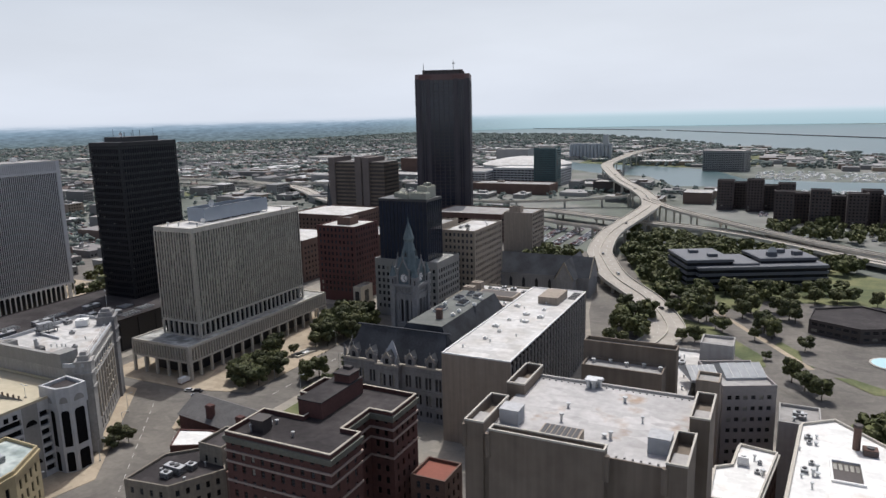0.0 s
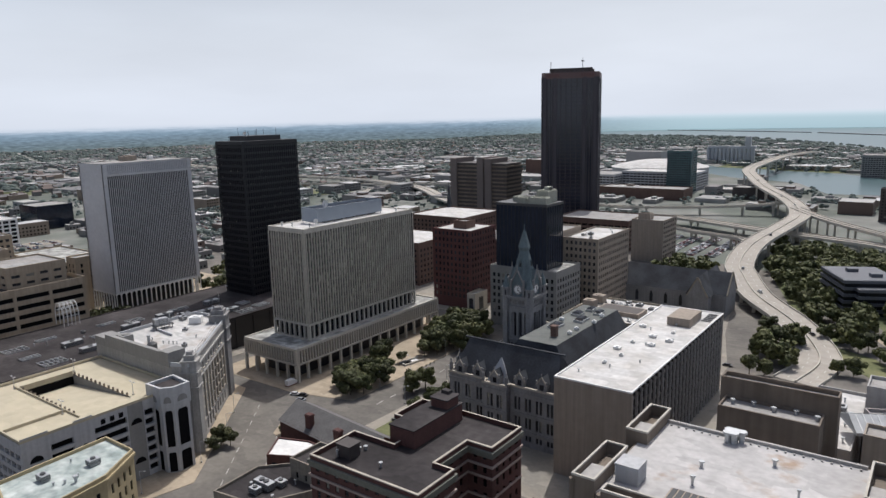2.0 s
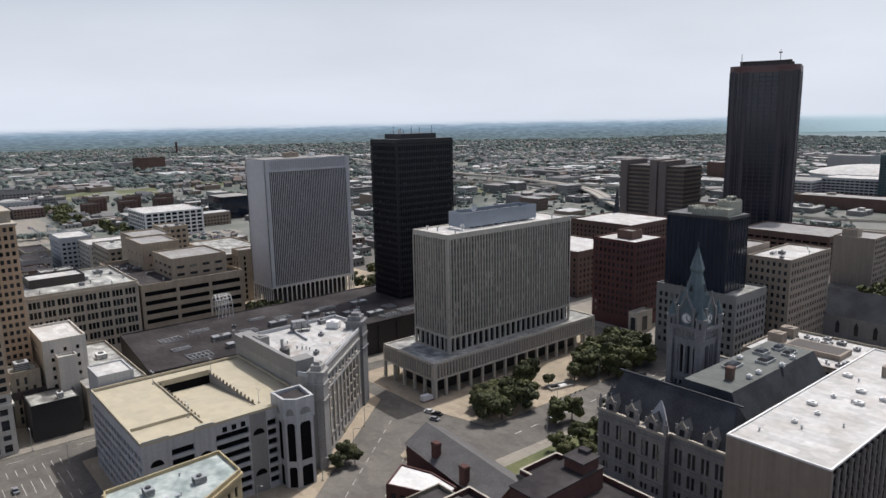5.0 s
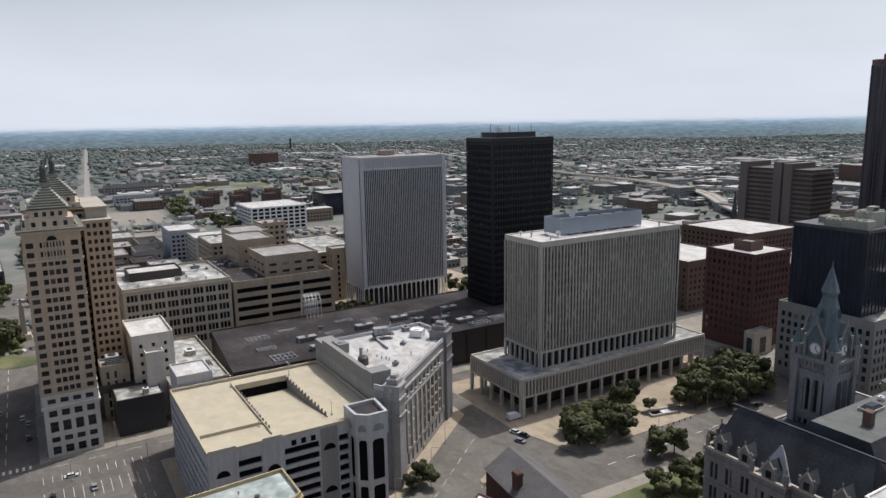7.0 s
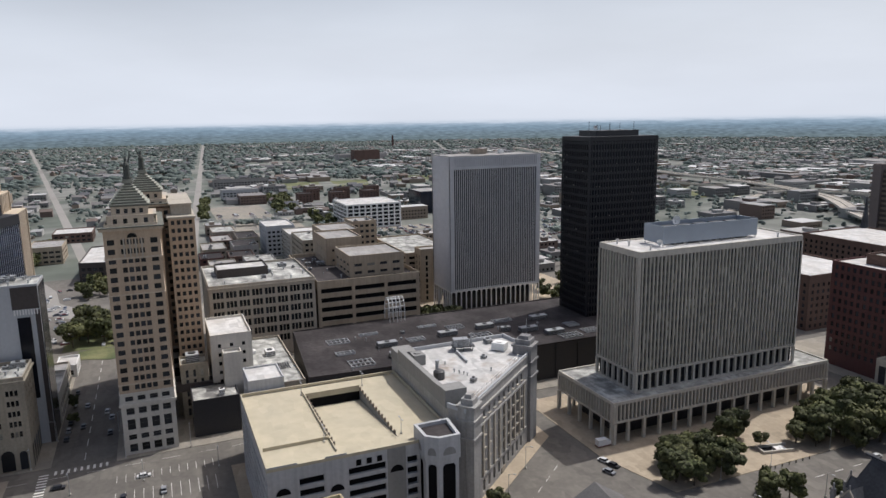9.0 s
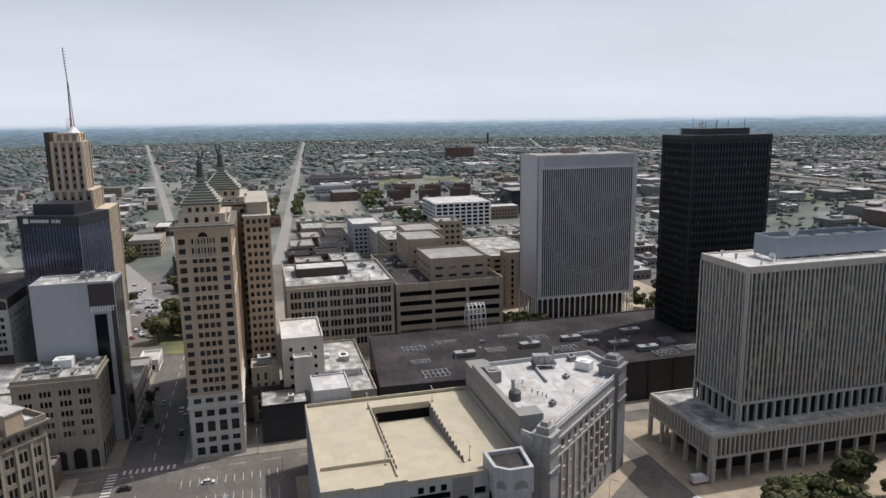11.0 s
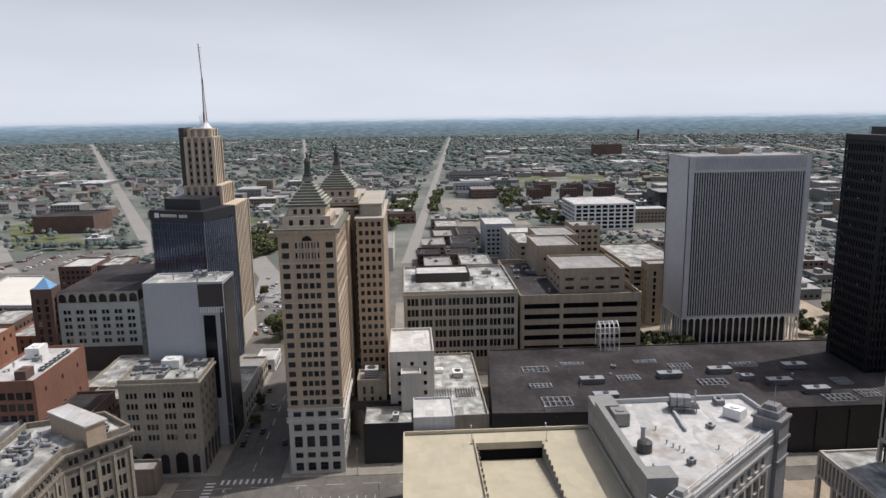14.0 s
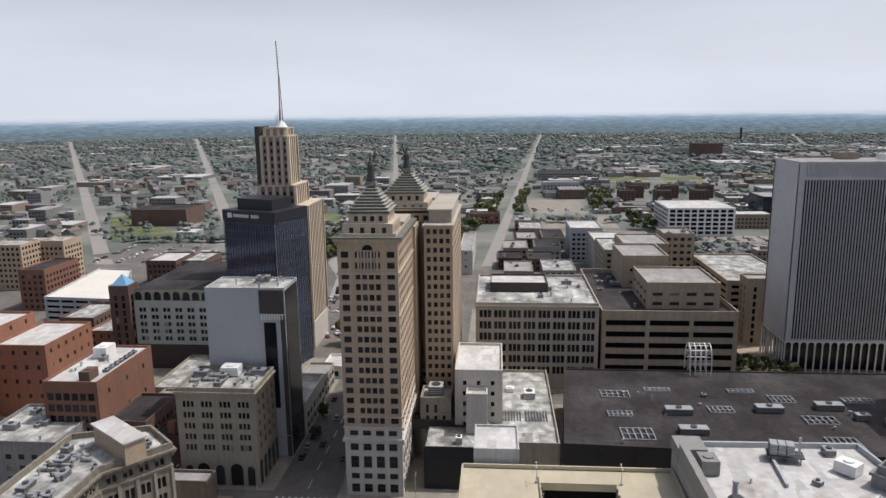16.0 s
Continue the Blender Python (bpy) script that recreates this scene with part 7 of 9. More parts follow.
for k in range(9):
    a = MB()
    an = math.pi * k / 8
    a.bar((-4, math.cos(an) * 4.2, 5 + math.sin(an) * 7), (4, math.cos(an) * 4.2, 5 + math.sin(an) * 7), 0.25)
    part("purlin", a, WHITE, lat)

home = building("department_store", "six-storey limestone department store with arched top windows", rect(-449, -396, 98, 150), 37.5, LIME, DIRTY_ROOF, None, category="department store", up=1.2, trim=LIME,
                per_edge={1: (5.8, 5.0, 5.0, 3.3, 1.0, 6.0, 3), 0: (5.8, 5.0, 5.0, 3.3, 1.0, 6.0, 3), 2: (5.8, 5.0, 5.0, 3.3, 1.0, 6.0, 3)}, cap=190)
building("roof_house", "long dark roof lantern on a white roof", rect(-436, -418, 104, 130), 41, DKBROWN, WHITE_ROOF, z0=37.5, category="building")
clutter(-446, -400, 100, 148, 37.5, 6, 51, vents=8)
ramp = building("parking_ramp", "tan concrete parking ramp with long dark slots", rect(-478, -397.5, 151.5, 208), 33, TAN, DARK_ROOF, None, category="parking garage", up=2.2, glass=INNER_SHADE, bars=0,
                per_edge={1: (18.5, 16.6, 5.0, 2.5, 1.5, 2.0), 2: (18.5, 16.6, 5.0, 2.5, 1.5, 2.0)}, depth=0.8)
building("office_block", "tan concrete office block stepping above the ramp", rect(-440, -408, 172, 203), 44, TAN, GREY_ROOF, (7, 4.2, 4.2, 1.5, 1.2, 0.5), z0=33, category="office building")
building("office_block", "plain tan concrete block with few windows", rect(-478, -446, 168, 190), 48, TAN, GREY_ROOF, (7, 1.4, 6, 1.4, 1, 1), z0=33, category="office building")
building("office_block", "blank tan concrete tower block", rect(-520, -488, 176, 200), 46, TAN, GREY_ROOF, (7, 1.4, 6, 1.4, 1, 2), category="office building")
building("parking_garage", "tan concrete parking garage with white deck", rect(-540, -470, 226, 262), 30, TAN, DIRTY_ROOF, (10, 8.6, 3.5, 1.7, 1.2, 1), category="parking garage", glass=INNER_SHADE, bars=0)
building("stair_tower", "tan concrete lift tower with dark slots", rect(-469.5, -458, 232, 246), 34, TAN, GREY_ROOF, (5, 1.6, 3.8, 2.6), category="stair tower", glass=INNER_SHADE)
clutter(-470, -400, 154, 170, 33, 5, 52, vents=5)
building("dark_hall", "dark glazed hall with a wide white roof", [(-617, 22), (-612, 44), (-692, 39), (-690, 26)], 15, DKBROWN, WHITE_ROOF, (4, 3, 4, 2.6), category="hall", cap=20)
building("low_hall", "low hall with a white roof beside a street", rect(-862, -822, -18, 18), 9, BRICK_BR, WHITE_ROOF, (5, 3, 4, 2), category="hall", cap=12)
building("tan_hall", "tan concrete two-storey hall", rect(-752, -711, -24, 2), 14, TAN, GREY_ROOF, (5, 3.6, 4, 1.8), category="hall", cap=16)
building("long_store", "long white-walled store with a grey roof", rect(-690, -612, 79, 89), 17, BUFF_LT, GREY_ROOF, (6, 1.4, 5, 1.6, 2, 3), category="store", cap=20)
for x0, x1, y0, y1, h, m, r in ((-700, -664, 112, 132, 9, LIME_DK, GREY_ROOF), (-656, -628, 108, 126, 8, BRICK_DK, DARK_ROOF), (-690, -660, 137, 158, 11, CONC_GREY, DARK_ROOF), (-650, -622, 130, 150, 9, BRICK_BR, DARK_ROOF), (-748, -712, 124, 142, 8, BRICK_BR, GREY_ROOF), (-748, -706, 146, 166, 10, LIME_DK, DARK_ROOF), (-610, -576, 112, 132, 10, LIME_DK, GREY_ROOF), (-606, -570, 138, 160, 12, CONC_GREY, DIRTY_ROOF), (-572, -546, 112, 134, 9, BRICK_BR, DARK_ROOF), (-600, -556, 176, 208, 29, LIME_DK, DIRTY_ROOF), (-548, -526, 206, 224, 45, TAN, GREY_ROOF)):
    building("low_block" if h < 20 else "office_block", "flat-roofed masonry block beside a city street", rect(x0, x1, y0, y1), h, m, r, (4, 2.4, 4, 1.9), category="building", cap=14)
    clutter(x0, x1, y0, y1, h, 2, int(x0) % 97, ((2.0, 1.6, 1.3), (3.0, 2.2, 1.6)), vents=0)
for k in range(26):
    pole = MB()
    pole.bar((-826 - 2.8 * (k % 13), 134 + 46 * (k // 13) + (k % 3) * 12, 0), (-826 - 2.8 * (k % 13), 134 + 46 * (k // 13) + (k % 3) * 12, 11), 0.4)
    pole.bar((-826 - 2.8 * (k % 13), 130 + 46 * (k // 13) + (k % 3) * 12, 10), (-826 - 2.8 * (k % 13), 138 + 46 * (k // 13) + (k % 3) * 12, 10), 0.3)
    tagged(part("power_mast", pole, METAL, None), "thin grey steel power mast in a substation", "power mast", "substation masts")
flat("substation_yard", rect(-900, -820, 128, 232), -0.06, PAVE, "grey gravel yard of a substation", "yard")
building("white_warehouse", "white gridded warehouse with large windows", rect(-835, -776, 268, 330), 26, WHITE, WHITE_ROOF, (6.2, 5.0, 4.1, 2.8, 0.9, 0.8), category="warehouse", up=0.6)
building("glass_box", "pale box with teal glass side", rect(-900, -856, 384, 425), 27, GLASS_BLUE, GREY_ROOF, category="office building", up=0.5)
building("teal_office", "blue-grey panelled office with white roof", rect(-700, -660, 165, 190), 26, LTGREY, WHITE_ROOF, (4, 2.4, 3.8, 1.9), category="office building")
building("teal_office", "pale office with long windows", rect(-655, -620, 178, 222), 24, CONC, WHITE_ROOF, (5, 3.6, 3.8, 1.9), category="office building")
building("long_school", "long grey school with rows of dark windows", rect(-1336, -1318, 176, 270), 15, PARK_DK, DARK_ROOF, (5, 3.4, 3.8, 2.0), category="school")
building("brick_shop", "low dark red brick shop beside a street", rect(-868, -847, 77, 110), 10, BRICK, DARK_ROOF, (5, 3.0, 4, 2.2), category="shop")
building("grey_school", "long grey school block", rect(-1150, -1131, 172, 226), 15, PARK_GREY, GREY_ROOF, (5, 3.4, 3.8, 2.0), category="school")
for k in range(6):
    building("brick_flats", "dark red brick flats on a lawn", rect(-1028 - (k % 2) * 60, -1008 - (k % 2) * 60, 262 + k * 23, 282 + k * 23), 16, BRICK_BR, DARK_ROOF, (4, 1.5, 3.5, 1.6), category="apartment house", cap=0, group="brick flats")

# ---------------------------------------------------------------- behind the county tower
building("brick_office", "dark red brick office block with a white roof", rect(-272, -243, 367, 396), 49, mat("deep_red_brick", (0.094, 0.040, 0.038), 0.9, 0.25, 1.6, 0.1), WHITE_ROOF, (2.9, 1.5, 3.9, 2.2, 0.9, 6), category="office building", up=0.8)
building("roof_house", "small red brick roof house", rect(-262, -252, 376, 386), 53, BRICK_BR, GREY_ROOF, z0=49, category="building")
building("shopfront", "white framed dark entrance block", rect(-242.8, -237, 362, 376), 11, CONC, GREY_ROOF, (8, 5, 10, 8, 1, 0), category="building")
building("stone_office", "pale stone office base with paired windows", rect(-218, -176, 350, 380), 34, PARK_DK, DIRTY_ROOF, (3.0, 1.7, 3.9, 2.3, 0.9, 4), category="office building", cap=110)


def dark_stack():
    home = thing("dark_tower", "black glass tower with green copper roof plant", "office tower", (-200, 363.5, 34))
    poly = rect(-216, -184, 354, 373)
    core = MB()
    core.prism(poly, 34.05, 70)
    wpart("wall", core, GLASS_BLUE, home)
    for p, q in edges(poly):
        row_of("mullion", box_mesh("mullion", 0.3, 0.4, 35.8, BLACK_FIN), p, q, 34.05, int(math.dist(p, q) / 2.2), home)
    rim = MB()
    rim.prism(inset(poly, -0.3), 69.2, 70.6)
    wpart("fascia", rim, METAL_DK, home)
    for x0, x1, y0, y1, h in ((-196, -185, 355, 361, 3.4), (-194, -187, 361, 372, 6.4), (-204, -197, 356, 360, 2.6), (-191, -188, 364, 368, 8.0), (-210, -205, 362, 370, 2.2)):
        g = MB()
        g.box(x0, x1, y0, y1, 70.6, 70.6 + h)
        for k in range(4):
            xx = x0 + (x1 - x0) * (k + 0.2) / 4
            g.box(xx, xx + 0.6, y0 - 0.2, y1 + 0.2, 70.6, 71.2 + h)
        wpart("roof_plant", g, COPPER, home, "pale green copper roof plant")


dark_stack()
building("beige_office", "beige brick office with rows of windows and a white roof", rect(-190, -168, 386, 432), 47, CONC_BEIGE, WHITE_ROOF, (2.9, 1.5, 3.9, 2.1, 0.9, 4), category="office building")
building("beige_office", "plain beige brick office block", rect(-212, -191, 386, 412), 50, CONC_BEIGE, GREY_ROOF, (4.5, 1.4, 3.9, 2.0), category="office building")
clutter(-188, -170, 388, 430, 47, 3, 61, vents=4)
building("tan_office", "tan office block with punched windows", rect(-216, -190, 560, 592), 33, CONC_BEIGE, GREY_ROOF, None, per_edge={1: (4.2, 2.2, 3.8, 2.0, 0.9, 3)}, category="office building")
building("roof_house", "small tan concrete roof house", rect(-213, -203, 566, 574), 37, CONC_BEIGE, GREY_ROOF, z0=33, category="building")
building("brown_office", "long dark brick block with a pale roof", rect(-330, -250, 470, 512), 24, BRICK_BR, GREY_ROOF, (4, 1.8, 3.8, 2.0), category="office building", cap=24)
building("brown_office", "maroon banded office block", rect(-300, -230, 590, 640), 26, BRICK_BR, GREY_ROOF, (6, 5, 3.8, 1.8), category="office building", cap=24)
building("brown_office", "dark brick block with white roof", rect(-370, -310, 400, 450), 30, BRICK_BR, WHITE_ROOF, (4, 1.8, 3.8, 2.0), category="office building", cap=24)
building("brown_office", "dark brick block with flat roof", rect(-400, -340, 500, 560), 33, BRICK_BR, WHITE_ROOF, (4, 1.8, 3.8, 2.0), category="office building", cap=24)

low = building("courtyard_building", "low stone building with a pale cluttered roof round a courtyard", rect(-158, -114, 322, 362), 21, LIME_DK, WHITE_ROOF, (3.4, 1.6, 4, 2.4), category="office building", up=1.0, trim=LIME_DK)
for x0, x1, y0, y1 in ((-146, -124, 334, 346),):
    a = MB()
    a.box(x0 + 136, x1 + 136, y0 - 342, y1 - 342, 21.05, 23.2)
    part("court_wall", a, CONC_BEIGE, low)
    # Dark sheet on the solid box paints the sunken court's shade.
    a = MB()
    a.box(x0 + 137, x1 + 135, y0 - 341, y1 - 343, 23.2, 23.26)
    part("court", a, DKBROWN, low)
rooftop_unit(-152, 341, 21, 6, 5, 4.4, material=CONC_BEIGE, kind=2)
rooftop_unit(-152, 352, 21, 6, 5, 4.4, material=CONC_BEIGE, kind=2)
clutter(-156, -116, 324, 333, 21, 7, 62, vents=12)
clutter(-156, -116, 347, 361, 21, 9, 63, ((2.0, 1.6, 1.3), (3.0, 2.2, 1.6)), vents=12)
ducts(-155, -117, 347, 360, 21, 6, 64)


def church():
    home = thing("church", "dark stone church with a steep slate roof and transept", "church", (-140, 440, 0))
    w = MB()
    w.box(-178, -108, 430, 452, 0.05, 13)
    w.box(-128, -116, 422, 460, 0.05, 13)
    w.box(-186, -176, 424, 440, 0.05, 19)
    wpart("wall", w, GRANITE, home)
    r = MB()
    for s in (430, 452):
        r.face([(-179, s, 13), (-107, s, 13), (-107, 441, 25), (-179, 441, 25)])
    r.face([(-129, 421, 13), (-129, 461, 13), (-122, 461, 24.5), (-122, 421, 24.5)])
    r.face([(-115, 421, 13), (-115, 461, 13), (-122, 461, 24.5), (-122, 421, 24.5)])
    wpart("roof", r, SLATE, home)
    for tri in ([(-107.5, 430, 13), (-107.5, 452, 13), (-107.5, 441, 25)], [(-128, 421.6, 13), (-116, 421.6, 13), (-122, 421.6, 23.8)], [(-178.5, 430, 13), (-178.5, 452, 13), (-178.5, 441, 25)]):
        g = MB()
        g.face(tri)
        gb = wpart("gable", g, GRANITE, home)
        (ax, ay, az), (bx, by, bz), top = tri
        for e0 in ((ax, ay, az), (bx, by, bz)):
            cp = MB()
            cp.bar(e0, (top[0], top[1], top[2] + 0.4), 0.7)
            wpart("coping", cp, LIME_DK, gb)
    for x in (-170, -161, -152, -143, -134):
        a = MB()
        a.face([(x + s * 1.0, 429.9, z) for s, z in ((-1, 4), (1, 4), (1, 9))] + [(x, 429.9, 11), (x - 1.0, 429.9, 9)])
        wpart("window", a, GLASS, home)


church()


def steeple_church():
    home = thing("church", "brown stone church with a thin dark spire", "church", (-398, 560, 0))
    a = MB()
    a.box(-3, 3, -3, 3, 0, 26)
    a.box(-12, 12, 3, 36, 0, 14)
    part("wall", a, BRICK_BR, home)
    a = MB()
    a.prism([(math.cos(k * 0.7854) * 3.6, math.sin(k * 0.7854) * 3.6) for k in range(8)], 26, 57, scale_top=0.02)
    part("spire", a, SLATE, home)
    a = MB()
    for s in (-12, 12):
        a.face([(s, 3, 14), (s, 36, 14), (0, 36, 23), (0, 3, 23)])
    part("roof", a, SLATE, home)


steeple_church()


def federal_tower():
    home = thing("office_tower", "grey-brown tower with thick vertical piers", "office tower", (-428, 672, 0))
    p = rect(-464, -392, 656, 688)
    c = MB()
    c.prism(p, 0.05, 68)
    wpart("wall", c, DKBROWN, home)
    for x, hgt in ((-459, 73), (-424, 74), (-414, 73)):
        s = MB()
        s.box(x - 4, x + 4, 653.5, 689, 0.05, hgt)
        wpart("pier", s, mat("taupe_panel", (0.16, 0.135, 0.125), 0.9, 0.15), home)
    for k in range(15):
        s = MB()
        s.box(-466, -391, 655.4, 688.5, 5 + 4.2 * k, 6.8 + 4.2 * k)
        wpart("spandrel", s, CONC_TAN, home)


federal_tower()

# ---------------------------------------------------------------- yellow house, gabled hall and small houses in the foreground
building("yellow_building", "yellow brick building with a pale green flat roof", [(-196, 82), (-172, 76), (-176, 100), (-184, 112), (-198, 112)], 29.5, YELLOW, BLUE_ROOF, (3.2, 1.2, 4.2, 2.8, 0.8, 2), category="building", up=1.0, trim=YELLOW)
clutter(-194, -178, 84, 108, 29.5, 3, 71, vents=5)


def gabled_hall():
    home = thing("gabled_hall", "dark brick hall with a long grey gabled roof", "hall", (-178, 184, 0))
    c = MB()
    a, b, w = Vector((-200, 186)), Vector((-152, 180)), 8.5
    e = (b - a).normalized()
    n = Vector((-e.y, e.x))
    P = [a - n * w, b - n * w, b + n * w, a + n * w]
    c.prism([tuple(p) for p in P], 0.05, 10)
    for m, s in ((a, 0), (b, 0)):
        c.face([(*(m - n * w), 10), (*(m + n * w), 10), (m.x, m.y, 15)])
    wpart("wall", c, BRICK_DK, home)
    r = MB()
    a2, b2 = a - e * 0.6, b + e * 0.6
    for s in (-1, 1):
        r.face([(*(a2 + n * s * (w + 0.6)), 9.6), (*(b2 + n * s * (w + 0.6)), 9.6), (b2.x, b2.y, 15.2), (a2.x, a2.y, 15.2)])
    wpart("roof", r, mat("worn_shingle", (0.115, 0.110, 0.108), 0.9, 0.25, 1.5, 0.2, patch=0.1), home, "worn grey shingle roof")
    for u, v in ((0.33, -0.75), (0.7, -0.9)):
        h = MB()
        p = a.lerp(b, u) + n * w * v
        h.box(p.x - 1.3, p.x + 1.3, p.y - 1.0, p.y + 1.0, 9, 16)
        h.box(p.x - 1.5, p.x + 1.5, p.y - 1.2, p.y + 1.2, 15.2, 15.7)
        wpart("chimney", h, BRICK_DK, home)


gabled_hall()
building("low_shop", "low dark shop with a bright white roof", [(-184, 157), (-166, 166), (-168, 172), (-180, 172), (-191, 168)], 9, BRICK_DK, BRIGHT_ROOF, (3, 1.6, 3.6, 1.8), category="shop", up=0.5)
building("row_house", "narrow tan brick house with a dark roof", [(-163, 122), (-148, 124), (-140, 138), (-152, 150), (-164, 138)], 19, GRIMY, DARK_ROOF, (3, 1.1, 3.6, 1.9), category="house", up=0.8)
building("row_house", "tall narrow tan house with a flat roof", rect(-152, -143, 140, 152), 24, GRIMY, DARK_ROOF, (2.6, 1.1, 3.6, 1.9), category="house")
building("row_house", "brown brick house behind the hotel", rect(-140, -126, 138, 160), 18, BRICK_BR, DIRTY_ROOF, (2.6, 1.1, 3.6, 1.9), category="house")
clutter(-160, -146, 126, 140, 19, 4, 72, vents=5)
flat("pavement", [(-211, 182), (-190, 176), (-200, 196), (-222, 200)], 0.07, PLAZA, "pale paved traffic island", "pavement", 0.15)

# ---------------------------------------------------------------- blocks and lots west of the towers
building("brick_loft", "low brown brick loft beside a garage", rect(-600, -568, -112, -96), 18, BRICK_BR, DIRTY_ROOF, (3.4, 1.8, 3.8, 2.0), category="warehouse", cap=12)
building("brick_loft", "small brown brick loft with a pale roof", rect(-604, -572, -140, -118), 17, BRICK_BR, WHITE_ROOF, (3.4, 1.8, 3.8, 2.0), category="warehouse", cap=12)
building("long_shop", "long low pale shop with a flat grey roof", rect(-640, -585, -94, -76), 9, LIME_DK, DIRTY_ROOF, (5, 3.4, 4, 2.2), category="shop", cap=10)
building("long_shop", "low grey shop with a flat white roof", rect(-560, -500, -64, -44), 11, CONC_GREY, WHITE_ROOF, (5, 3.4, 4, 2.2), category="shop", cap=10)
building("brick_shop", "low brick shop with a dark roof", rect(-540, -495, -38, -20), 12, BRICK_BR, DARK_ROOF, (5, 3.0, 4, 2.2), category="shop", cap=10)
building("hospital_block", "distant tall brown brick hospital block", rect(-1930, -1900, 590, 663), 32, BRICK_BR, GREY_ROOF, category="hospital")
building("hospital_block", "distant grey hospital wing", rect(-1990, -1950, 560, 700), 20, CONC_GREY, GREY_ROOF, category="hospital")
building("factory_chimney", "tall thin distant brick chimney", rect(-2746, -2740, 983, 989), 48, BRICK_DK, DARK_ROOF, category="chimney")
building("garage_deck", "low tan parking garage with a pale deck", rect(-800, -760, 128, 150), 9, CONC_BEIGE, DIRTY_ROOF, category="parking garage")
for nm, poly, m, lab in (("car_park", [(-675, -246), (-723, -200), (-720, -150), (-642, -150), (-642, -186)], ASPHALT, "asphalt car park with parked cars"), ("lawn", [(-894, -351), (-923, -339), (-752, -190), (-746, -265)], GRASS, "wide green lawn beside a street"),
                     ("car_park", [(-552, -14), (-505, -14), (-500, 24), (-548, 30)], ASPHALT, "asphalt car park beside a tower"), ("lawn", [(-925, -115), (-860, -95), (-850, -58), (-910, -70)], GRASS, "green lawn by a ramp"),
                     ("car_park", rect(-1052, -918, 146, 214), PAVE, "pale concrete car park"), ("car_park", rect(-800, -752, 152, 246), PAVE, "pale concrete car park"), ("car_park", rect(-775, -745, 300, 362), PAVE, "pale concrete car park"),
                     ("road", [(-712, -40), (-690, -24), (-600, 8), (-560, 14), (-520, 40), (-505, 36), (-540, -2), (-600, -10), (-700, -48)], ROADC, "pale curving street round a square")):
    flat(nm, poly, -0.045 if nm == "road" else -0.075, m, lab, nm.replace("_", " "))


# ---------------------------------------------------------------- trees
def leaf_mesh(name, seed, r, h, n, size, material):
    """A crown of small leaf sprays in several uneven lobes."""
    rng = np.random.default_rng(seed)
    lobes = [(np.array([0, 0, h * 0.55]), r * 0.72)]
    for k in range(11):
        a = rng.uniform(0, 6.28)
        lobes.append((np.array([math.cos(a) * r * rng.uniform(0.35, 0.7), math.sin(a) * r * rng.uniform(0.35, 0.7), h * rng.uniform(0.25, 0.85)]), r * rng.uniform(0.2, 0.46)))
    v, f = [], []
    for i in range(n):
        c, lr = lobes[int(rng.integers(len(lobes)))]
        d = rng.normal(size=3)
        d /= np.linalg.norm(d)
        p = c + d * lr * rng.uniform(0.72, 1.05) * np.array([1, 1, 0.85])
        u = rng.normal(size=3)
        u -= d * (u @ d) * 0.6
        u /= np.linalg.norm(u)
        w = np.cross(u, d)
        w /= np.linalg.norm(w) + 1e-6
        s = size * rng.uniform(0.6, 1.3)
        k = len(v)
        v += [tuple(p - u * s - w * s * 0.6), tuple(p + u * s - w * s * 0.6), tuple(p + u * s * 0.8 + w * s * 0.7), tuple(p - u * s * 0.7 + w * s * 0.7)]
        f.append((k, k + 1, k + 2, k + 3))
    me = bpy.data.meshes.new(name)
    me.from_pydata(v, [], f)
    me.materials.append(material)
    return me


def trunk_mesh(seed, h):
    rng = random.Random(seed)
    mb = MB()
    ring = [(math.cos(k * 1.0472) * 0.28, math.sin(k * 1.0472) * 0.28) for k in range(6)]
    mb.prism(ring, 0, h * 0.5, scale_top=0.6)
    for k in range(5):
        a = k * 1.256 + rng.random()
        mb.bar((0, 0, h * (0.3 + 0.04 * k)), (math.cos(a) * h * 0.22, math.sin(a) * h * 0.22, h * rng.uniform(0.55, 0.75)), 0.2)
    return mb.mesh("trunk", BARK)


TREES = [(leaf_mesh("crown", s, 4.2, 8.0, 2000, 0.42, LEAF), trunk_mesh(s, 9)) for s in (11, 12, 13, 14)]


def tree(x, y, s=1.0, z=0.05, group="city trees", label="leafy green broadleaf tree in a paved square"):
    k = random.randrange(4)
    home = thing("tree", label, "tree", (x, y, z), random.uniform(0, 360), group)
    t = part("trunk", TREES[k][1], None, home)
    c = part("crown", TREES[k][0], None, home)
    c.location.z = 1.1 * s
    t.scale = (s, s, s)
    c.scale = (s * random.uniform(1.0, 1.35), s * random.uniform(1.0, 1.35), s * random.uniform(0.95, 1.25))
    return home


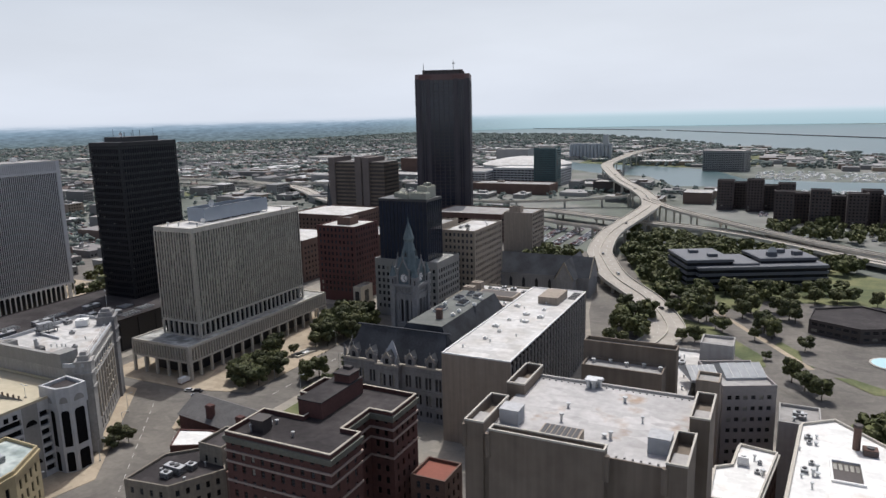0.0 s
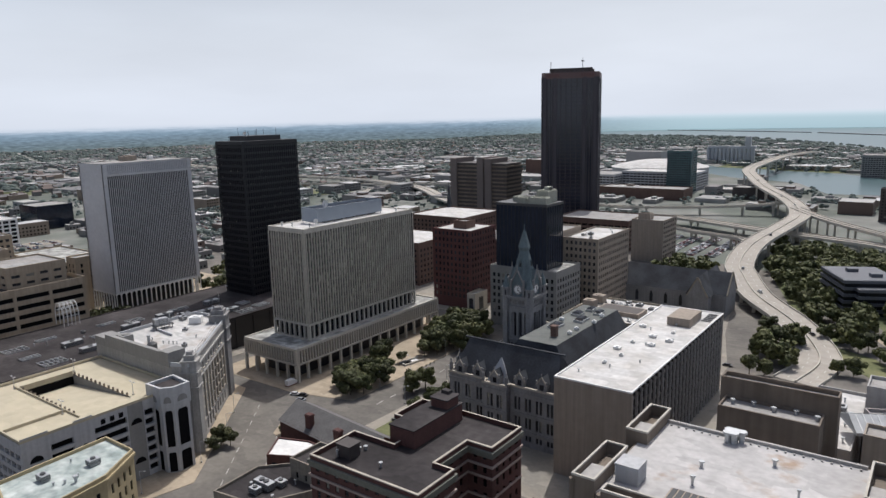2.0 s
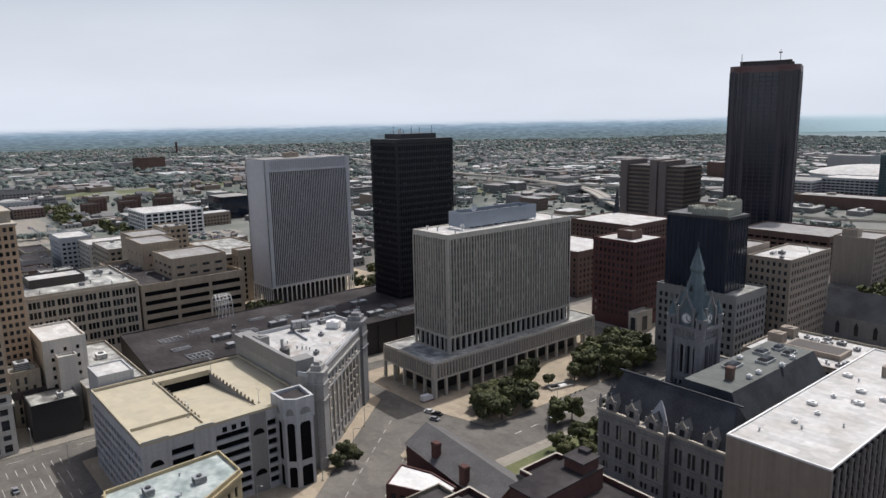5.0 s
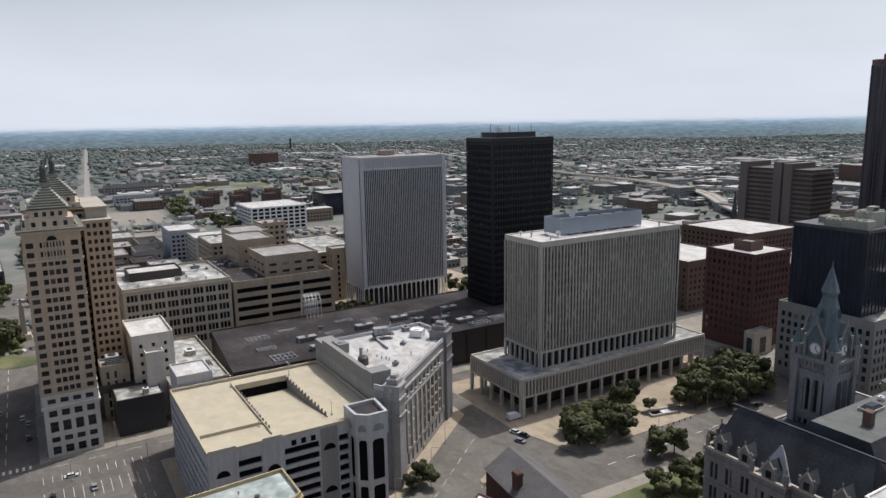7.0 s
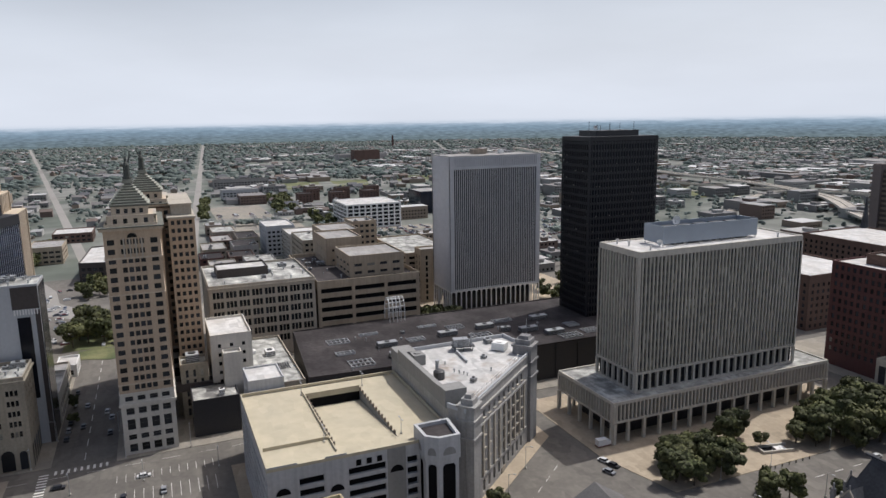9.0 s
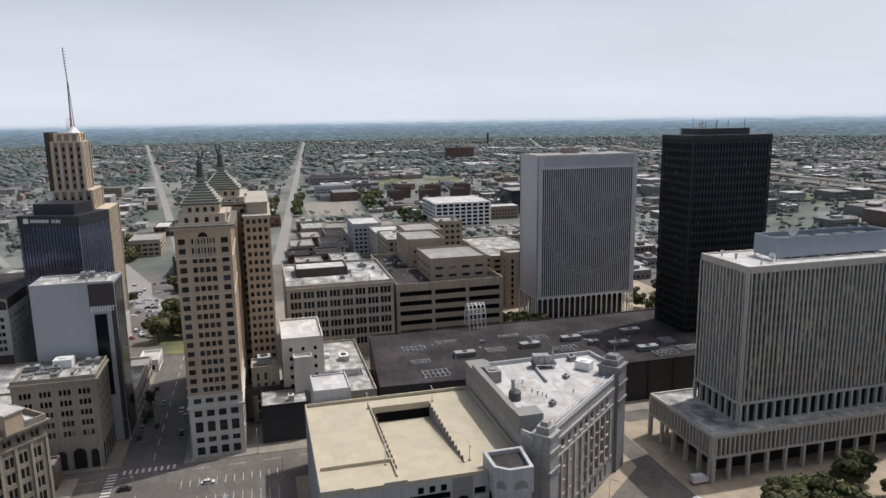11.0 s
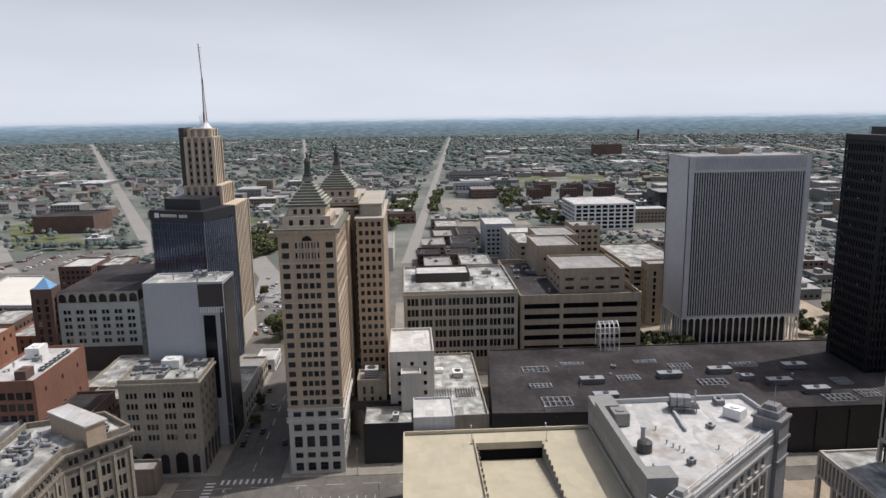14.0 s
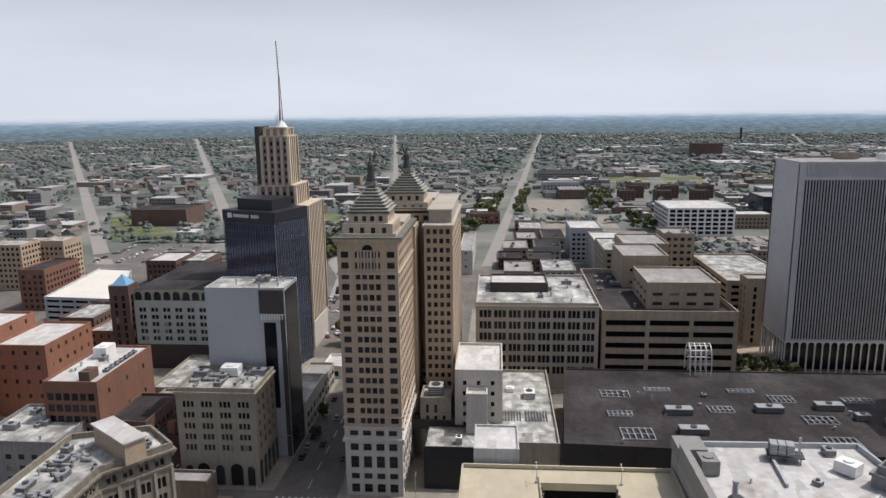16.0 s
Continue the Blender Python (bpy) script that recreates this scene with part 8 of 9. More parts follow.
random.seed(5)
for x, y, s in ((-212, 226, 1.15), (-216, 233, 1.2), (-211, 239, 1.1), (-218, 244, 1.0), (-213, 249, 1.05), (-224, 234, 0.9), (-226, 262, 1.05), (-229, 268, 1.0), (-219, 270, 0.65), (-191, 243, 0.95), (-189, 250, 1.0), (-196, 248, 0.7),
                (-213, 292, 1.3), (-217, 300, 1.5), (-210, 306, 1.5), (-218, 312, 1.5), (-212, 320, 1.45), (-223, 306, 1.4), (-221, 294, 1.1), (-224, 322, 1.35), (-212, 330, 1.3), (-222, 334, 1.3), (-230, 332, 1.2), (-204, 300, 1.1), (-204, 312, 1.2), (-206, 322, 1.2), (-216, 284, 0.9), (-211, 288, 0.8),
                (-180, 262, 0.9), (-176, 270, 1.0), (-178, 282, 1.0), (-171, 292, 0.9), (-166, 240, 0.7), (-170, 255, 0.8), (-166, 303, 0.9), (-175, 226, 0.8),
                (-218, 160, 0.65), (-220.5, 165, 0.75), (-216, 166, 0.6), (-207, 184, 0.4), (-209, 187, 0.4), (-205, 187, 0.4), (-208, 230, 1.0), (-221, 229, 1.0), (-222, 240, 1.05), (-209, 245, 1.0), (-223, 249, 0.9), (-209, 300, 1.1), (-209, 318, 1.1), (-225, 302, 1.0), (-225, 318, 1.1), (-218, 332, 1.1), (-169, 222, 0.8), (-164, 228, 0.8), (-172, 234, 0.9), (-166, 248, 0.8), (-174, 246, 0.8)):
    tree(x, y, s)
for x, y, s in ((-345, 40, 0.5), (-362, 39, 0.55), (-480, 30, 0.8), (-560, 60, 0.9), (-545, 5, 0.7), (-520, 68, 0.9)):
    tree(x, y, s, label="leafy green tree beside a city street")
for x, y, s in ((-452, 31, 1.4), (-458, 38, 1.5), (-455, 46, 1.3), (-466, 33, 1.4), (-470, 42, 1.5), (-478, 36, 1.4), (-486, 41, 1.3), (-492, 33, 1.3), (-463, 50, 1.2), (-482, 48, 1.2), (-500, 38, 1.2), (-508, 33, 1.0), (-563, 31, 0.9), (-577, 37, 1.1), (-570, 42, 0.9)):
    tree(x, y, s, label="dense dark green tree in a city square")
rng5 = random.Random(77)
park_points = [(rng5.uniform(-480, -385), rng5.uniform(305, 420)) for k in range(40)] + [(rng5.uniform(-415, -396), rng5.uniform(212, 236)) for k in range(18)]
for x, y, s in ((-47, 443, 1.0), (-34, 405, 1.1), (-55, 449, 1.0), (-15, 450, 1.1), (-6, 404, 1.0), (0, 385, 1.0), (-21, 473, 1.2), (11, 418, 0.9), (8, 455, 1.0), (-36, 366, 0.9), (-42, 364, 0.8), (-71, 390, 1.1), (-81, 411, 1.0), (-75, 344, 0.9), (-69, 346, 0.8), (15, 369, 0.8), (-29, 469, 1.2), (-5, 469, 1.1), (19, 483, 1.1), (27, 491, 1.0), (38, 495, 1.0), (-62, 447, 1.1), (-73, 474, 1.1), (-54, 413, 1.0), (-46, 416, 1.0), (-43, 454, 1.1), (-8, 379, 0.7), (8, 424, 1.2), (-12, 430, 1.2), (-16, 418, 1.2), (2, 436, 1.1), (-4, 395, 1.1), (1, 390, 0.9), (9, 324, 1.0), (14, 316, 1.0), (20, 308, 0.9), (-2, 350, 0.5), (-28, 392, 0.7), (-24, 386, 0.8), (-38, 402, 0.8), (-20, 446, 1.2), (34, 468, 1.0), (22, 462, 1.0), (55, 470, 1.0)):
    tree(x, y, s * 1.05, 0.07, "park trees", "leafy green tree beside a city road")
PLANT = ([(-112, 556), (-128, 680), (-96, 672), (-40, 640), (30, 575), (60, 560), (34, 548), (-58, 572), (-62, 500), (-55, 466), (-68, 462)], 210), ([(-118, 560), (-50, 455), (0, 520), (70, 560), (40, 590), (-40, 640), (-110, 680)], 60), ([(-92, 505), (-48, 400), (-20, 410), (-44, 470), (-60, 520)], 30), ([(-30, 448), (30, 470), (60, 478), (-10, 482)], 14), ([(20, 240), (46, 235), (52, 270), (30, 285)], 16), ([(-75, 352), (-60, 352), (-64, 400), (-80, 380)], 12), ([(-172, 480), (-140, 480), (-146, 560), (-190, 560)], 36), ([(-20, 690), (115, 668), (150, 740), (110, 770), (-10, 764)], 80), ([(30, 812), (110, 815), (115, 850), (20, 850)], 30), ([(-792, -30), (-690, -60), (-640, -50), (-640, -30), (-770, 2)], 70), ([(-600, 26), (-560, 26), (-560, 48), (-600, 44)], 8), ([(-1100, 92), (-880, 76), (-880, 100), (-1100, 116)], 60), ([(-840, 60), (-700, 50), (-700, 74), (-840, 90)], 34), ([(-1120, 142), (-912, 126), (-912, 134), (-1120, 152)], 30), ([(-1110, 228), (-930, 222), (-930, 250), (-1110, 262)], 60), ([(-930, 244), (-810, 244), (-840, 380), (-930, 330)], 40)


OFFICE_SITE = [(36, 506), (-50, 464), (-68, 500), (-56, 540), (16, 552)]


def inside(x, y, poly):
    c = False
    for (ax, ay), (bx, by) in edges(poly):
        if (ay > y) != (by > y) and x < (bx - ax) * (y - ay) / (by - ay) + ax:
            c = not c
    return c


def forest(name, pts, label, seed):
    """Many trees as one mesh: lobed crowns of leaf sprays on short stems."""
    gen = np.random.default_rng(seed)
    kinds = []
    for k in range(3):
        me = leaf_mesh("crown", 40 + k, 4.2, 8.0, 430, 0.78, LEAF)
        co = np.empty(len(me.vertices) * 3)
        me.vertices.foreach_get("co", co)
        kinds.append(co.reshape(-1, 3))
        bpy.data.meshes.remove(me)
    blocks = []
    for x, y in pts:
        c = kinds[int(gen.integers(3))]
        a, sc = gen.uniform(0, 6.28), gen.uniform(0.85, 1.5)
        rot = np.array([[math.cos(a), math.sin(a), 0], [-math.sin(a), math.cos(a), 0], [0, 0, gen.uniform(0.8, 1.1)]])
        blocks.append(c @ rot * sc + np.array([x, y, 1.0]))
    v = np.concatenate(blocks)
    n = len(v) // 4
    me = bpy.data.meshes.new(name)
    me.from_pydata(v.tolist(), [], np.arange(n * 4).reshape(-1, 4).tolist())
    me.materials.append(LEAF)
    return tagged(new(name, me), label, "trees", kind="stuff")


wood_points = []
for poly, n in PLANT:
    xs, ys = [p[0] for p in poly], [p[1] for p in poly]
    k = 0
    while k < n:
        x, y = rng5.uniform(min(xs), max(xs)), rng5.uniform(min(ys), max(ys))
        if inside(x, y, poly) and not inside(x, y, OFFICE_SITE):
            wood_points.append((x, y))
            k += 1
forest("park_trees", park_points, "leafy park trees behind office towers", 9)
forest("woodland", wood_points, "dense dark green trees below the elevated road", 8)


# ---------------------------------------------------------------- elevated roads
def smooth(pts, n=8):
    out = []
    q = [pts[0]] + list(pts) + [pts[-1]]
    for i in range(1, len(q) - 2):
        p0, p1, p2, p3 = (Vector(a) for a in q[i - 1:i + 3])
        for k in range(n):
            t = k / n
            out.append(0.5 * (2 * p1 + (p2 - p0) * t + (2 * p0 - 5 * p1 + 4 * p2 - p3) * t * t + (3 * p1 - p0 - 3 * p2 + p3) * t ** 3))
    return out + [Vector(pts[-1])]


def highway(pts, w, label, pier_gap=4):
    home = thing("elevated_road", label, "elevated road")
    c = smooth(pts)
    deck, wall, road, line = MB(), MB(), MB(), MB()
    L, R = [], []
    for i, p in enumerate(c):
        a, b = c[max(0, i - 1)], c[min(len(c) - 1, i + 1)]
        d = Vector((b.x - a.x, b.y - a.y)).normalized()
        s = Vector((d.y, -d.x)) * w / 2
        L.append(Vector((p.x - s.x, p.y - s.y, p.z)))
        R.append(Vector((p.x + s.x, p.y + s.y, p.z)))
    U = Vector((0, 0, 1))
    for i in range(len(c) - 1):
        a, b, e, f = L[i], R[i], R[i + 1], L[i + 1]
        road.face([a, b, e, f])
        deck.face([a - U * 1.4, f - U * 1.4, e - U * 1.4, b - U * 1.4])
        for p, q, o in ((a, f, -1), (b, e, 1)):
            deck.face([p - U * 1.4, q - U * 1.4, q + U * 0.9, p + U * 0.9])
            m = (c[i] - p).normalized() * 0.35
            deck.face([p + U * 0.9, q + U * 0.9, q + m + U * 0.9, p + m + U * 0.9])
            deck.face([p + m + U * 0.9, q + m + U * 0.9, q + m, p + m])
        mid0, mid1 = c[i], c[i + 1]
        s0 = (R[i] - L[i]).normalized() * 0.25
        deck.face([mid0 - s0 + U * 0.8, mid0 + s0 + U * 0.8, mid1 + s0 + U * 0.8, mid1 - s0 + U * 0.8])
        deck.face([mid0 + s0, mid1 + s0, mid1 + s0 + U * 0.8, mid0 + s0 + U * 0.8])
        deck.face([mid0 - s0, mid1 - s0, mid1 - s0 + U * 0.8, mid0 - s0 + U * 0.8])
        if i % 2 == 0:
            for u in (0.25, 0.75):
                p, q = a.lerp(b, u), f.lerp(e, u)
                q = p.lerp(q, 0.6)
                line.face([p - s0 * 0.5 + U * 0.03, p + s0 * 0.5 + U * 0.03, q + s0 * 0.5 + U * 0.03, q - s0 * 0.5 + U * 0.03])
    part("deck", road, DECK_HWY, home, "pale worn concrete carriageway")
    part("side_beam", deck, CONC, home)
    part("lane_line", line, PAINT, home)
    for i in range(2, len(c) - 1, pier_gap):
        p = c[i]
        if p.z < 4:
            continue
        a = MB()
        dx = (R[i] - L[i]).normalized() * (w * 0.32)
        for s in (-1, 1):
            q = p + dx * s
            a.box(q.x - 0.9, q.x + 0.9, q.y - 0.9, q.y + 0.9, 0, p.z - 2.6)
        a.bar(p - dx * 1.35 - U * 2.1, p + dx * 1.35 - U * 2.1, 1.6)
        part("pier", a, CONC, home)
    return c, L, R


sky_c = highway([(-268, 1800, 22), (-289, 1567, 25), (-285, 1400, 26), (-276, 1215, 25), (-238, 1080, 23), (-200, 968, 22), (-150, 850, 20), (-126, 763, 18), (-126, 692, 17), (-132, 604, 14), (-126, 536, 11.5), (-116, 504, 10), (-98, 463, 7.5), (-73, 429, 4.6), (-57, 398, 2.0), (-51, 374, 0.6), (-56, 345, 0.2)], 19, "pale concrete elevated road in an S-curve on piers")
br1 = highway([(-136, 800, 19), (-104, 750, 17), (-64, 705, 15), (9, 646, 10), (72, 600, 7), (140, 560, 5)], 11, "narrow concrete ramp descending from the elevated road")
br2 = highway([(-420, 690, 8), (-319, 735, 8), (-245, 757, 8), (-145, 712, 8), (-37, 672, 7), (70, 580, 5), (140, 520, 4)], 17, "long low concrete expressway on piers")
br3 = highway([(-300, 690, 7), (-240, 700, 7), (-190, 672, 8), (-150, 640, 11), (-133, 600, 13)], 8, "narrow curved concrete slip road")
br4 = highway([(-470, 830, 8), (-330, 815, 8), (-220, 850, 10), (-160, 870, 15), (-150, 850, 18)], 8, "narrow curved concrete slip road")
br5 = highway([(-2300, 1300, 8), (-1500, 1080, 8), (-1114, 983, 9), (-900, 960, 9), (-781, 928, 9), (-680, 880, 9), (-560, 780, 8), (-420, 690, 8)], 20, "long concrete expressway crossing the city", 6)
br6 = highway([(-781, 928, 8), (-770, 860, 6), (-740, 800, 3), (-700, 740, 0.6), (-680, 690, 0.3)], 10, "curved concrete slip road")
br7 = highway([(-1300, 900, 7), (-1000, 860, 8), (-830, 900, 8), (-695, 962, 8), (-560, 1010, 8), (-400, 1060, 6)], 12, "curving concrete slip road over a field")
flat("road", [(-48, 452), (-28, 404), (-4, 356), (2, 318), (60, 240), (72, 252), (20, 330), (6, 362), (-16, 410), (-34, 456)], 0.09, ASPHALT, "wide grey city road curving round a lawn", "road")
flat("car_park", [(-112, 464), (-100, 400), (-86, 350), (-70, 350), (-66, 382), (-80, 424), (-98, 466)], 0.09, ASPHALT, "grey asphalt car park beside the court", "car park")
flat("plaza", [(14, 352), (60, 320), (90, 420), (60, 470), (-6, 462), (-8, 440), (10, 400)], 0.08, ASPHALT, "grey asphalt forecourt round a pool", "plaza")
pool = thing("fountain_pool", "round pale blue fountain pool with stone rim", "fountain", (50, 364, 0.07))
a = MB()
a.prism([(math.cos(k * 0.3927) * 8.5, math.sin(k * 0.3927) * 8.5) for k in range(16)], 0, 0.7)
part("rim", a, CONC, pool)
a = MB()
a.prism([(math.cos(k * 0.3927) * 7.6, math.sin(k * 0.3927) * 7.6) for k in range(16)], 0.7, 0.76)
part("water", a, POOL, pool)


# ---------------------------------------------------------------- office among trees, flats and harbour
def terraced_office():
    home = thing("terraced_office", "dark terraced glass office with pale bands among trees", "office building", (30, 509, 0), 26)
    for x0, x1, y0, y1, n, top in ((-84, 0, 0, 24, 4, 16), (-90, -60, 6, 44, 5, 20), (-60, -44, 4, 34, 4, 17.5), (-40, -3, 9, 38, 5, 19.4)):
        fl = top / n
        for k in range(n):
            b = MB()
            b.box(x0, x1, y0, y1, fl * k, fl * k + fl * 0.55)
            part("glazing", b, GLASS_BLK, home)
            b = MB()
            b.box(x0 - 0.7, x1 + 0.7, y0 - 0.7, y1 + 0.7, fl * k + fl * 0.55, fl * (k + 1))
            part("band", b, OFFICE_BAND, home)
        b = MB()
        b.box(x0 + 0.3, x1 - 0.3, y0 + 0.3, y1 - 0.3, top, top + 0.12)
        part("roof", b, OFFICE_BAND, home)
    for x, y in ((-30, 16), (-20, 26), (-12, 18), (-78, 30), (-70, 16)):
        b = MB()
        b.box(x - 3, x + 3, y - 2, y + 2, 19.4, 22.2)
        part("plant_room", b, OFFICE_BAND, home)


terraced_office()
satellite_dish(-4, 510, 19.5, 3.0, -70, "white satellite dish on an office roof")
building("round_office", "low dark office with a flat roof", [(17, 403), (40, 392), (62, 402), (66, 424), (44, 440), (20, 426)], 7, DKBROWN, DARK_ROOF, (4, 3, 3.4, 1.6), category="office building")
for i, (x, y) in enumerate(((-60, 878), (-44, 896), (-28, 872), (-10, 888), (4, 866), (2, 776), (18, 800), (34, 776), (52, 800), (66, 780), (80, 804), (96, 786))):
    hgt = (34, 30, 36, 28, 33)[i % 5]
    building("apartment_block", "dark brown brick apartment block on a wooded site", rect(x - 9, x + 9, y - 8, y + 8), hgt, FLATS, DARK_ROOF, (3.2, 1.6, 3.2, 1.5), category="apartment house", cap=8, group="brown apartment blocks")
building("drum_block", "wide grey curved apartment block by the water", [(-140, 1405), (-66, 1395), (-58, 1425), (-66, 1450), (-140, 1455)], 37, PARK_DK, GREY_ROOF, (4, 3, 3.4, 1.6), category="apartment house", cap=24)
building("hotel_tower", "teal glass hotel tower beside the arena", rect(-358, -322, 1062, 1090), 60, mat("teal_glass", (0.06, 0.11, 0.12), 0.2, 0.2), GREY_ROOF, (3.2, 2.2, 3.4, 1.8), category="hotel", cap=24)
building("glazed_block", "low grey glazed block", rect(-440, -322, 1091, 1150), 26, PARK_GREY, WHITE_ROOF, (6, 5, 4, 2.2), category="building", cap=24)
building("arena_wing", "long grey arena wing", rect(-520, -440, 1060, 1130), 22, PARK_GREY, GREY_ROOF, (6, 5, 4, 2.2), category="building", cap=20)


def arena():
    home = thing("arena", "round sports arena with a shallow white dome", "arena", (-440, 1265, 0))
    n = 24
    a = MB()
    a.prism([(math.cos(2 * math.pi * k / n) * 84, math.sin(2 * math.pi * k / n) * 76) for k in range(n)], 0, 22)
    part("wall", a, PARK_GREY, home)
    a = MB()
    for j in range(4):
        r0, r1 = 1 - j / 4, 1 - (j + 1) / 4
        z0, z1 = 22 + 13 * (1 - r0 ** 2), 22 + 13 * (1 - r1 ** 2)
        for k in range(n):
            p = lambda r, q: (math.cos(2 * math.pi * q / n) * 86 * r, math.sin(2 * math.pi * q / n) * 78 * r)
            f = [(*p(r0, k), z0), (*p(r0, k + 1), z0), (*p(r1, k + 1), z1), (*p(r1, k), z1)]
            a.face(f if j < 3 else f[:3])
    part("dome", a, WHITE_ROOF, home, "shallow white dome")


arena()
elev = thing("grain_elevator", "white grain elevator of joined silos", "grain elevator", (-420, 1670, 0))
for k in range(12):
    a = MB()
    a.prism([(-48 + 8.6 * k + math.cos(q * 0.7854) * 4.6, math.sin(q * 0.7854) * 6) for q in range(8)], 0, 34)
    part("silo", a, LTGREY, elev)
a = MB()
a.box(-50, 52, -3, 6, 34, 39)
a.box(30, 42, -4, 6, 39, 60)
part("head_house", a, LTGREY, elev)
for x0, x1, y0, y1, h, m in ((-700, -640, 1240, 1300, 30, BRICK_BR), (-760, -710, 1500, 1560, 34, CONC_GREY), (-620, -540, 1560, 1610, 30, CONC_GREY), (-250, -190, 1010, 1045, 15, DKBROWN), (-420, -300, 960, 1000, 14, BRICK_BR)):
    building("warehouse", "plain long warehouse near the harbour", rect(x0, x1, y0, y1), h, m, GREY_ROOF, category="warehouse")
bk = thing("breakwater", "low dark stone breakwater in the lake", "breakwater")
a = MB()
for (ax, ay), (bx, by) in (((-1500, 4450), (-600, 3850)), ((-560, 3820), (300, 2760))):
    d = Vector((bx - ax, by - ay)).normalized() * 6
    a.prism([(ax + d.y, ay - d.x), (bx + d.y, by - d.x), (bx - d.y, by + d.x), (ax - d.y, ay + d.x)], -0.2, 3)
part("mole", a, mat("dark_stone", (0.09, 0.085, 0.08), 0.9, 0.2), bk)

# boats and parked cars in one sheet each: too many to count
def boxes(name, items, material, label, category):
    mb = MB()
    for x, y, z, w, d, h, turn in items:
        c, s = math.cos(turn), math.sin(turn)
        mb.prism([(x + p * c - q * s, y + p * s + q * c) for p, q in rect(-w / 2, w / 2, -d / 2, d / 2)], z, z + h * 0.6, top=True, bottom=False)
        k = len(mb.v)
        mb.prism([(x + p * c - q * s, y + p * s + q * c) for p, q in rect(-w * 0.3, w * 0.28, -d * 0.44, d * 0.44)], z + h * 0.6, z + h, scale_top=0.8, bottom=False)
    return tagged(part(name, mb, material, None), label, category, kind="stuff")


r6 = random.Random(61)
items = [(r6.uniform(-60, 240), r6.uniform(1010, 1090), 0.0, r6.uniform(6, 11), 3, 2.2, r6.uniform(0, 6.3)) for k in range(160)]
items += [(r6.uniform(-40, 320), r6.uniform(1250, 1400), 0.0, r6.uniform(6, 11), 3, 2.2, r6.uniform(0, 6.3)) for k in range(240)]
boxes("boats", items, WHITE, "many small white boats in the marina", "boats")
items = []
for x0, x1, y0, y1, fill in ((-238, -152, 602, 690, 0.8), (-30, 120, 700, 745, 0.3), (-20, 60, 830, 862, 0.7), (-760, -560, 240, 330, 0.3), (-740, -600, 430, 560, 0.35)):
    x = x0
    while x < x1:
        for col in (0.0, 5.2):
            y = y0
            while y < y1:
                if r6.random() < fill:
                    items.append((x + col, y, 0.0, 4.4, 1.8, 1.45, r6.choice((0, 3.14)) + r6.uniform(-0.03, 0.03)))
                y += 2.7
        x += 17.5
for k in range(120):
    items.append((r6.uniform(-600, -440), r6.uniform(-110, 60), -0.1, 4.4, 1.8, 1.45, r6.choice((0, 1.57, 0.5))))
for x0, x1, y0, y1, n in ((-720, -645, -235, -152, 70), (-548, -506, -10, 22, 28), (-962, -938, 142, 220, 46), (-796, -756, 156, 242, 60), (-772, -748, 304, 358, 40)):
    for k in range(n):
        items.append((r6.uniform(x0, x1), y0 + (y1 - y0) * (k % 4 + 0.5) / 4 + r6.uniform(-2, 2), -0.1, 4.4, 1.8, 1.45, r6.choice((1.57, 1.5, 0))))
boxes("parked_cars", items, CARS, "many parked cars on distant lots", "cars")


CAR = {}


def car(x, y, turn, paint=0, z=-0.09, label="dark parked car on asphalt"):
    home = thing("car", label, "car", (x, y, z), turn, "cars in the streets")
    if paint not in CAR:
        m = mat("car_paint_%s" % "abcd"[paint], ((0.03, 0.03, 0.035), (0.62, 0.62, 0.62), (0.25, 0.26, 0.28), (0.25, 0.03, 0.03))[paint], 0.3, 0.05)
        b, g, w = MB(), MB(), MB()
        b.prism(rect(-2.2, 2.2, -0.88, 0.88), 0.3, 0.85)
        b.prism(rect(-1.2, 0.8, -0.7, 0.7), 1.38, 1.45)
        g.prism(rect(-1.6, 1.2, -0.82, 0.82), 0.85, 1.4, scale_top=0.78)
        w.prism([(math.cos(k * 0.7854) * 0.33, math.sin(k * 0.7854) * 0.33) for k in range(8)], -0.1, 0.1)
        CAR[paint] = (b.mesh("body", m), g.mesh("glazing", GLASS_BLK), w.mesh("wheel", TYRE))
    part("body", CAR[paint][0], None, home)
    part("glazing", CAR[paint][1], None, home)
    for i in (-1.4, 1.4):
        for j in (-0.82, 0.82):
            o = part("wheel", CAR[paint][2], None, home)
            o.matrix_basis = pose(i, j, 0.33, 90, 0, 0)


for x, y, t, p in ((-232, 160, 132, 0), (-236, 163, 132, 1), (-240, 169, 132, 0), (-246, 176, 132, 2), (-222, 150, 130, 0), (-226, 210, 20, 2), (-229, 214, 20, 0), (-233, 213, 20, 1), (-197, 300, 90, 1), (-199, 312, 90, 0), (-291, 40, 90, 0), (-288, 66, 90, 1), (-340, 44, 0, 0), (-352, 52, 0, 1), (-362, 44, 0, 2), (-330, 39, 0, 0), (-338, 39, 0, 2), (-346, 39, 0, 0), (-366, 39, 0, 1), (-380, 39, 0, 0), (-330, 54, 0, 0), (-345, 54, 0, 2), (-420, 22, 40, 1), (-470, 20, 30, 1), (-490, 35, 10, 0), (-86, 350, 0, 0), (-30, 318, -40, 1), (-12, 296, -42, 0), (20, 270, -42, 2), (-275, 60, 0, 0), (-268, 57, 0, 1), (-268, 66, 0, 0), (-275, 72, 0, 2)):
    car(x, y, t, p, 0.06 if (x > -250 and x < -205 and y < 200) or (-286 < x < -255 and y < 90) else -0.09)
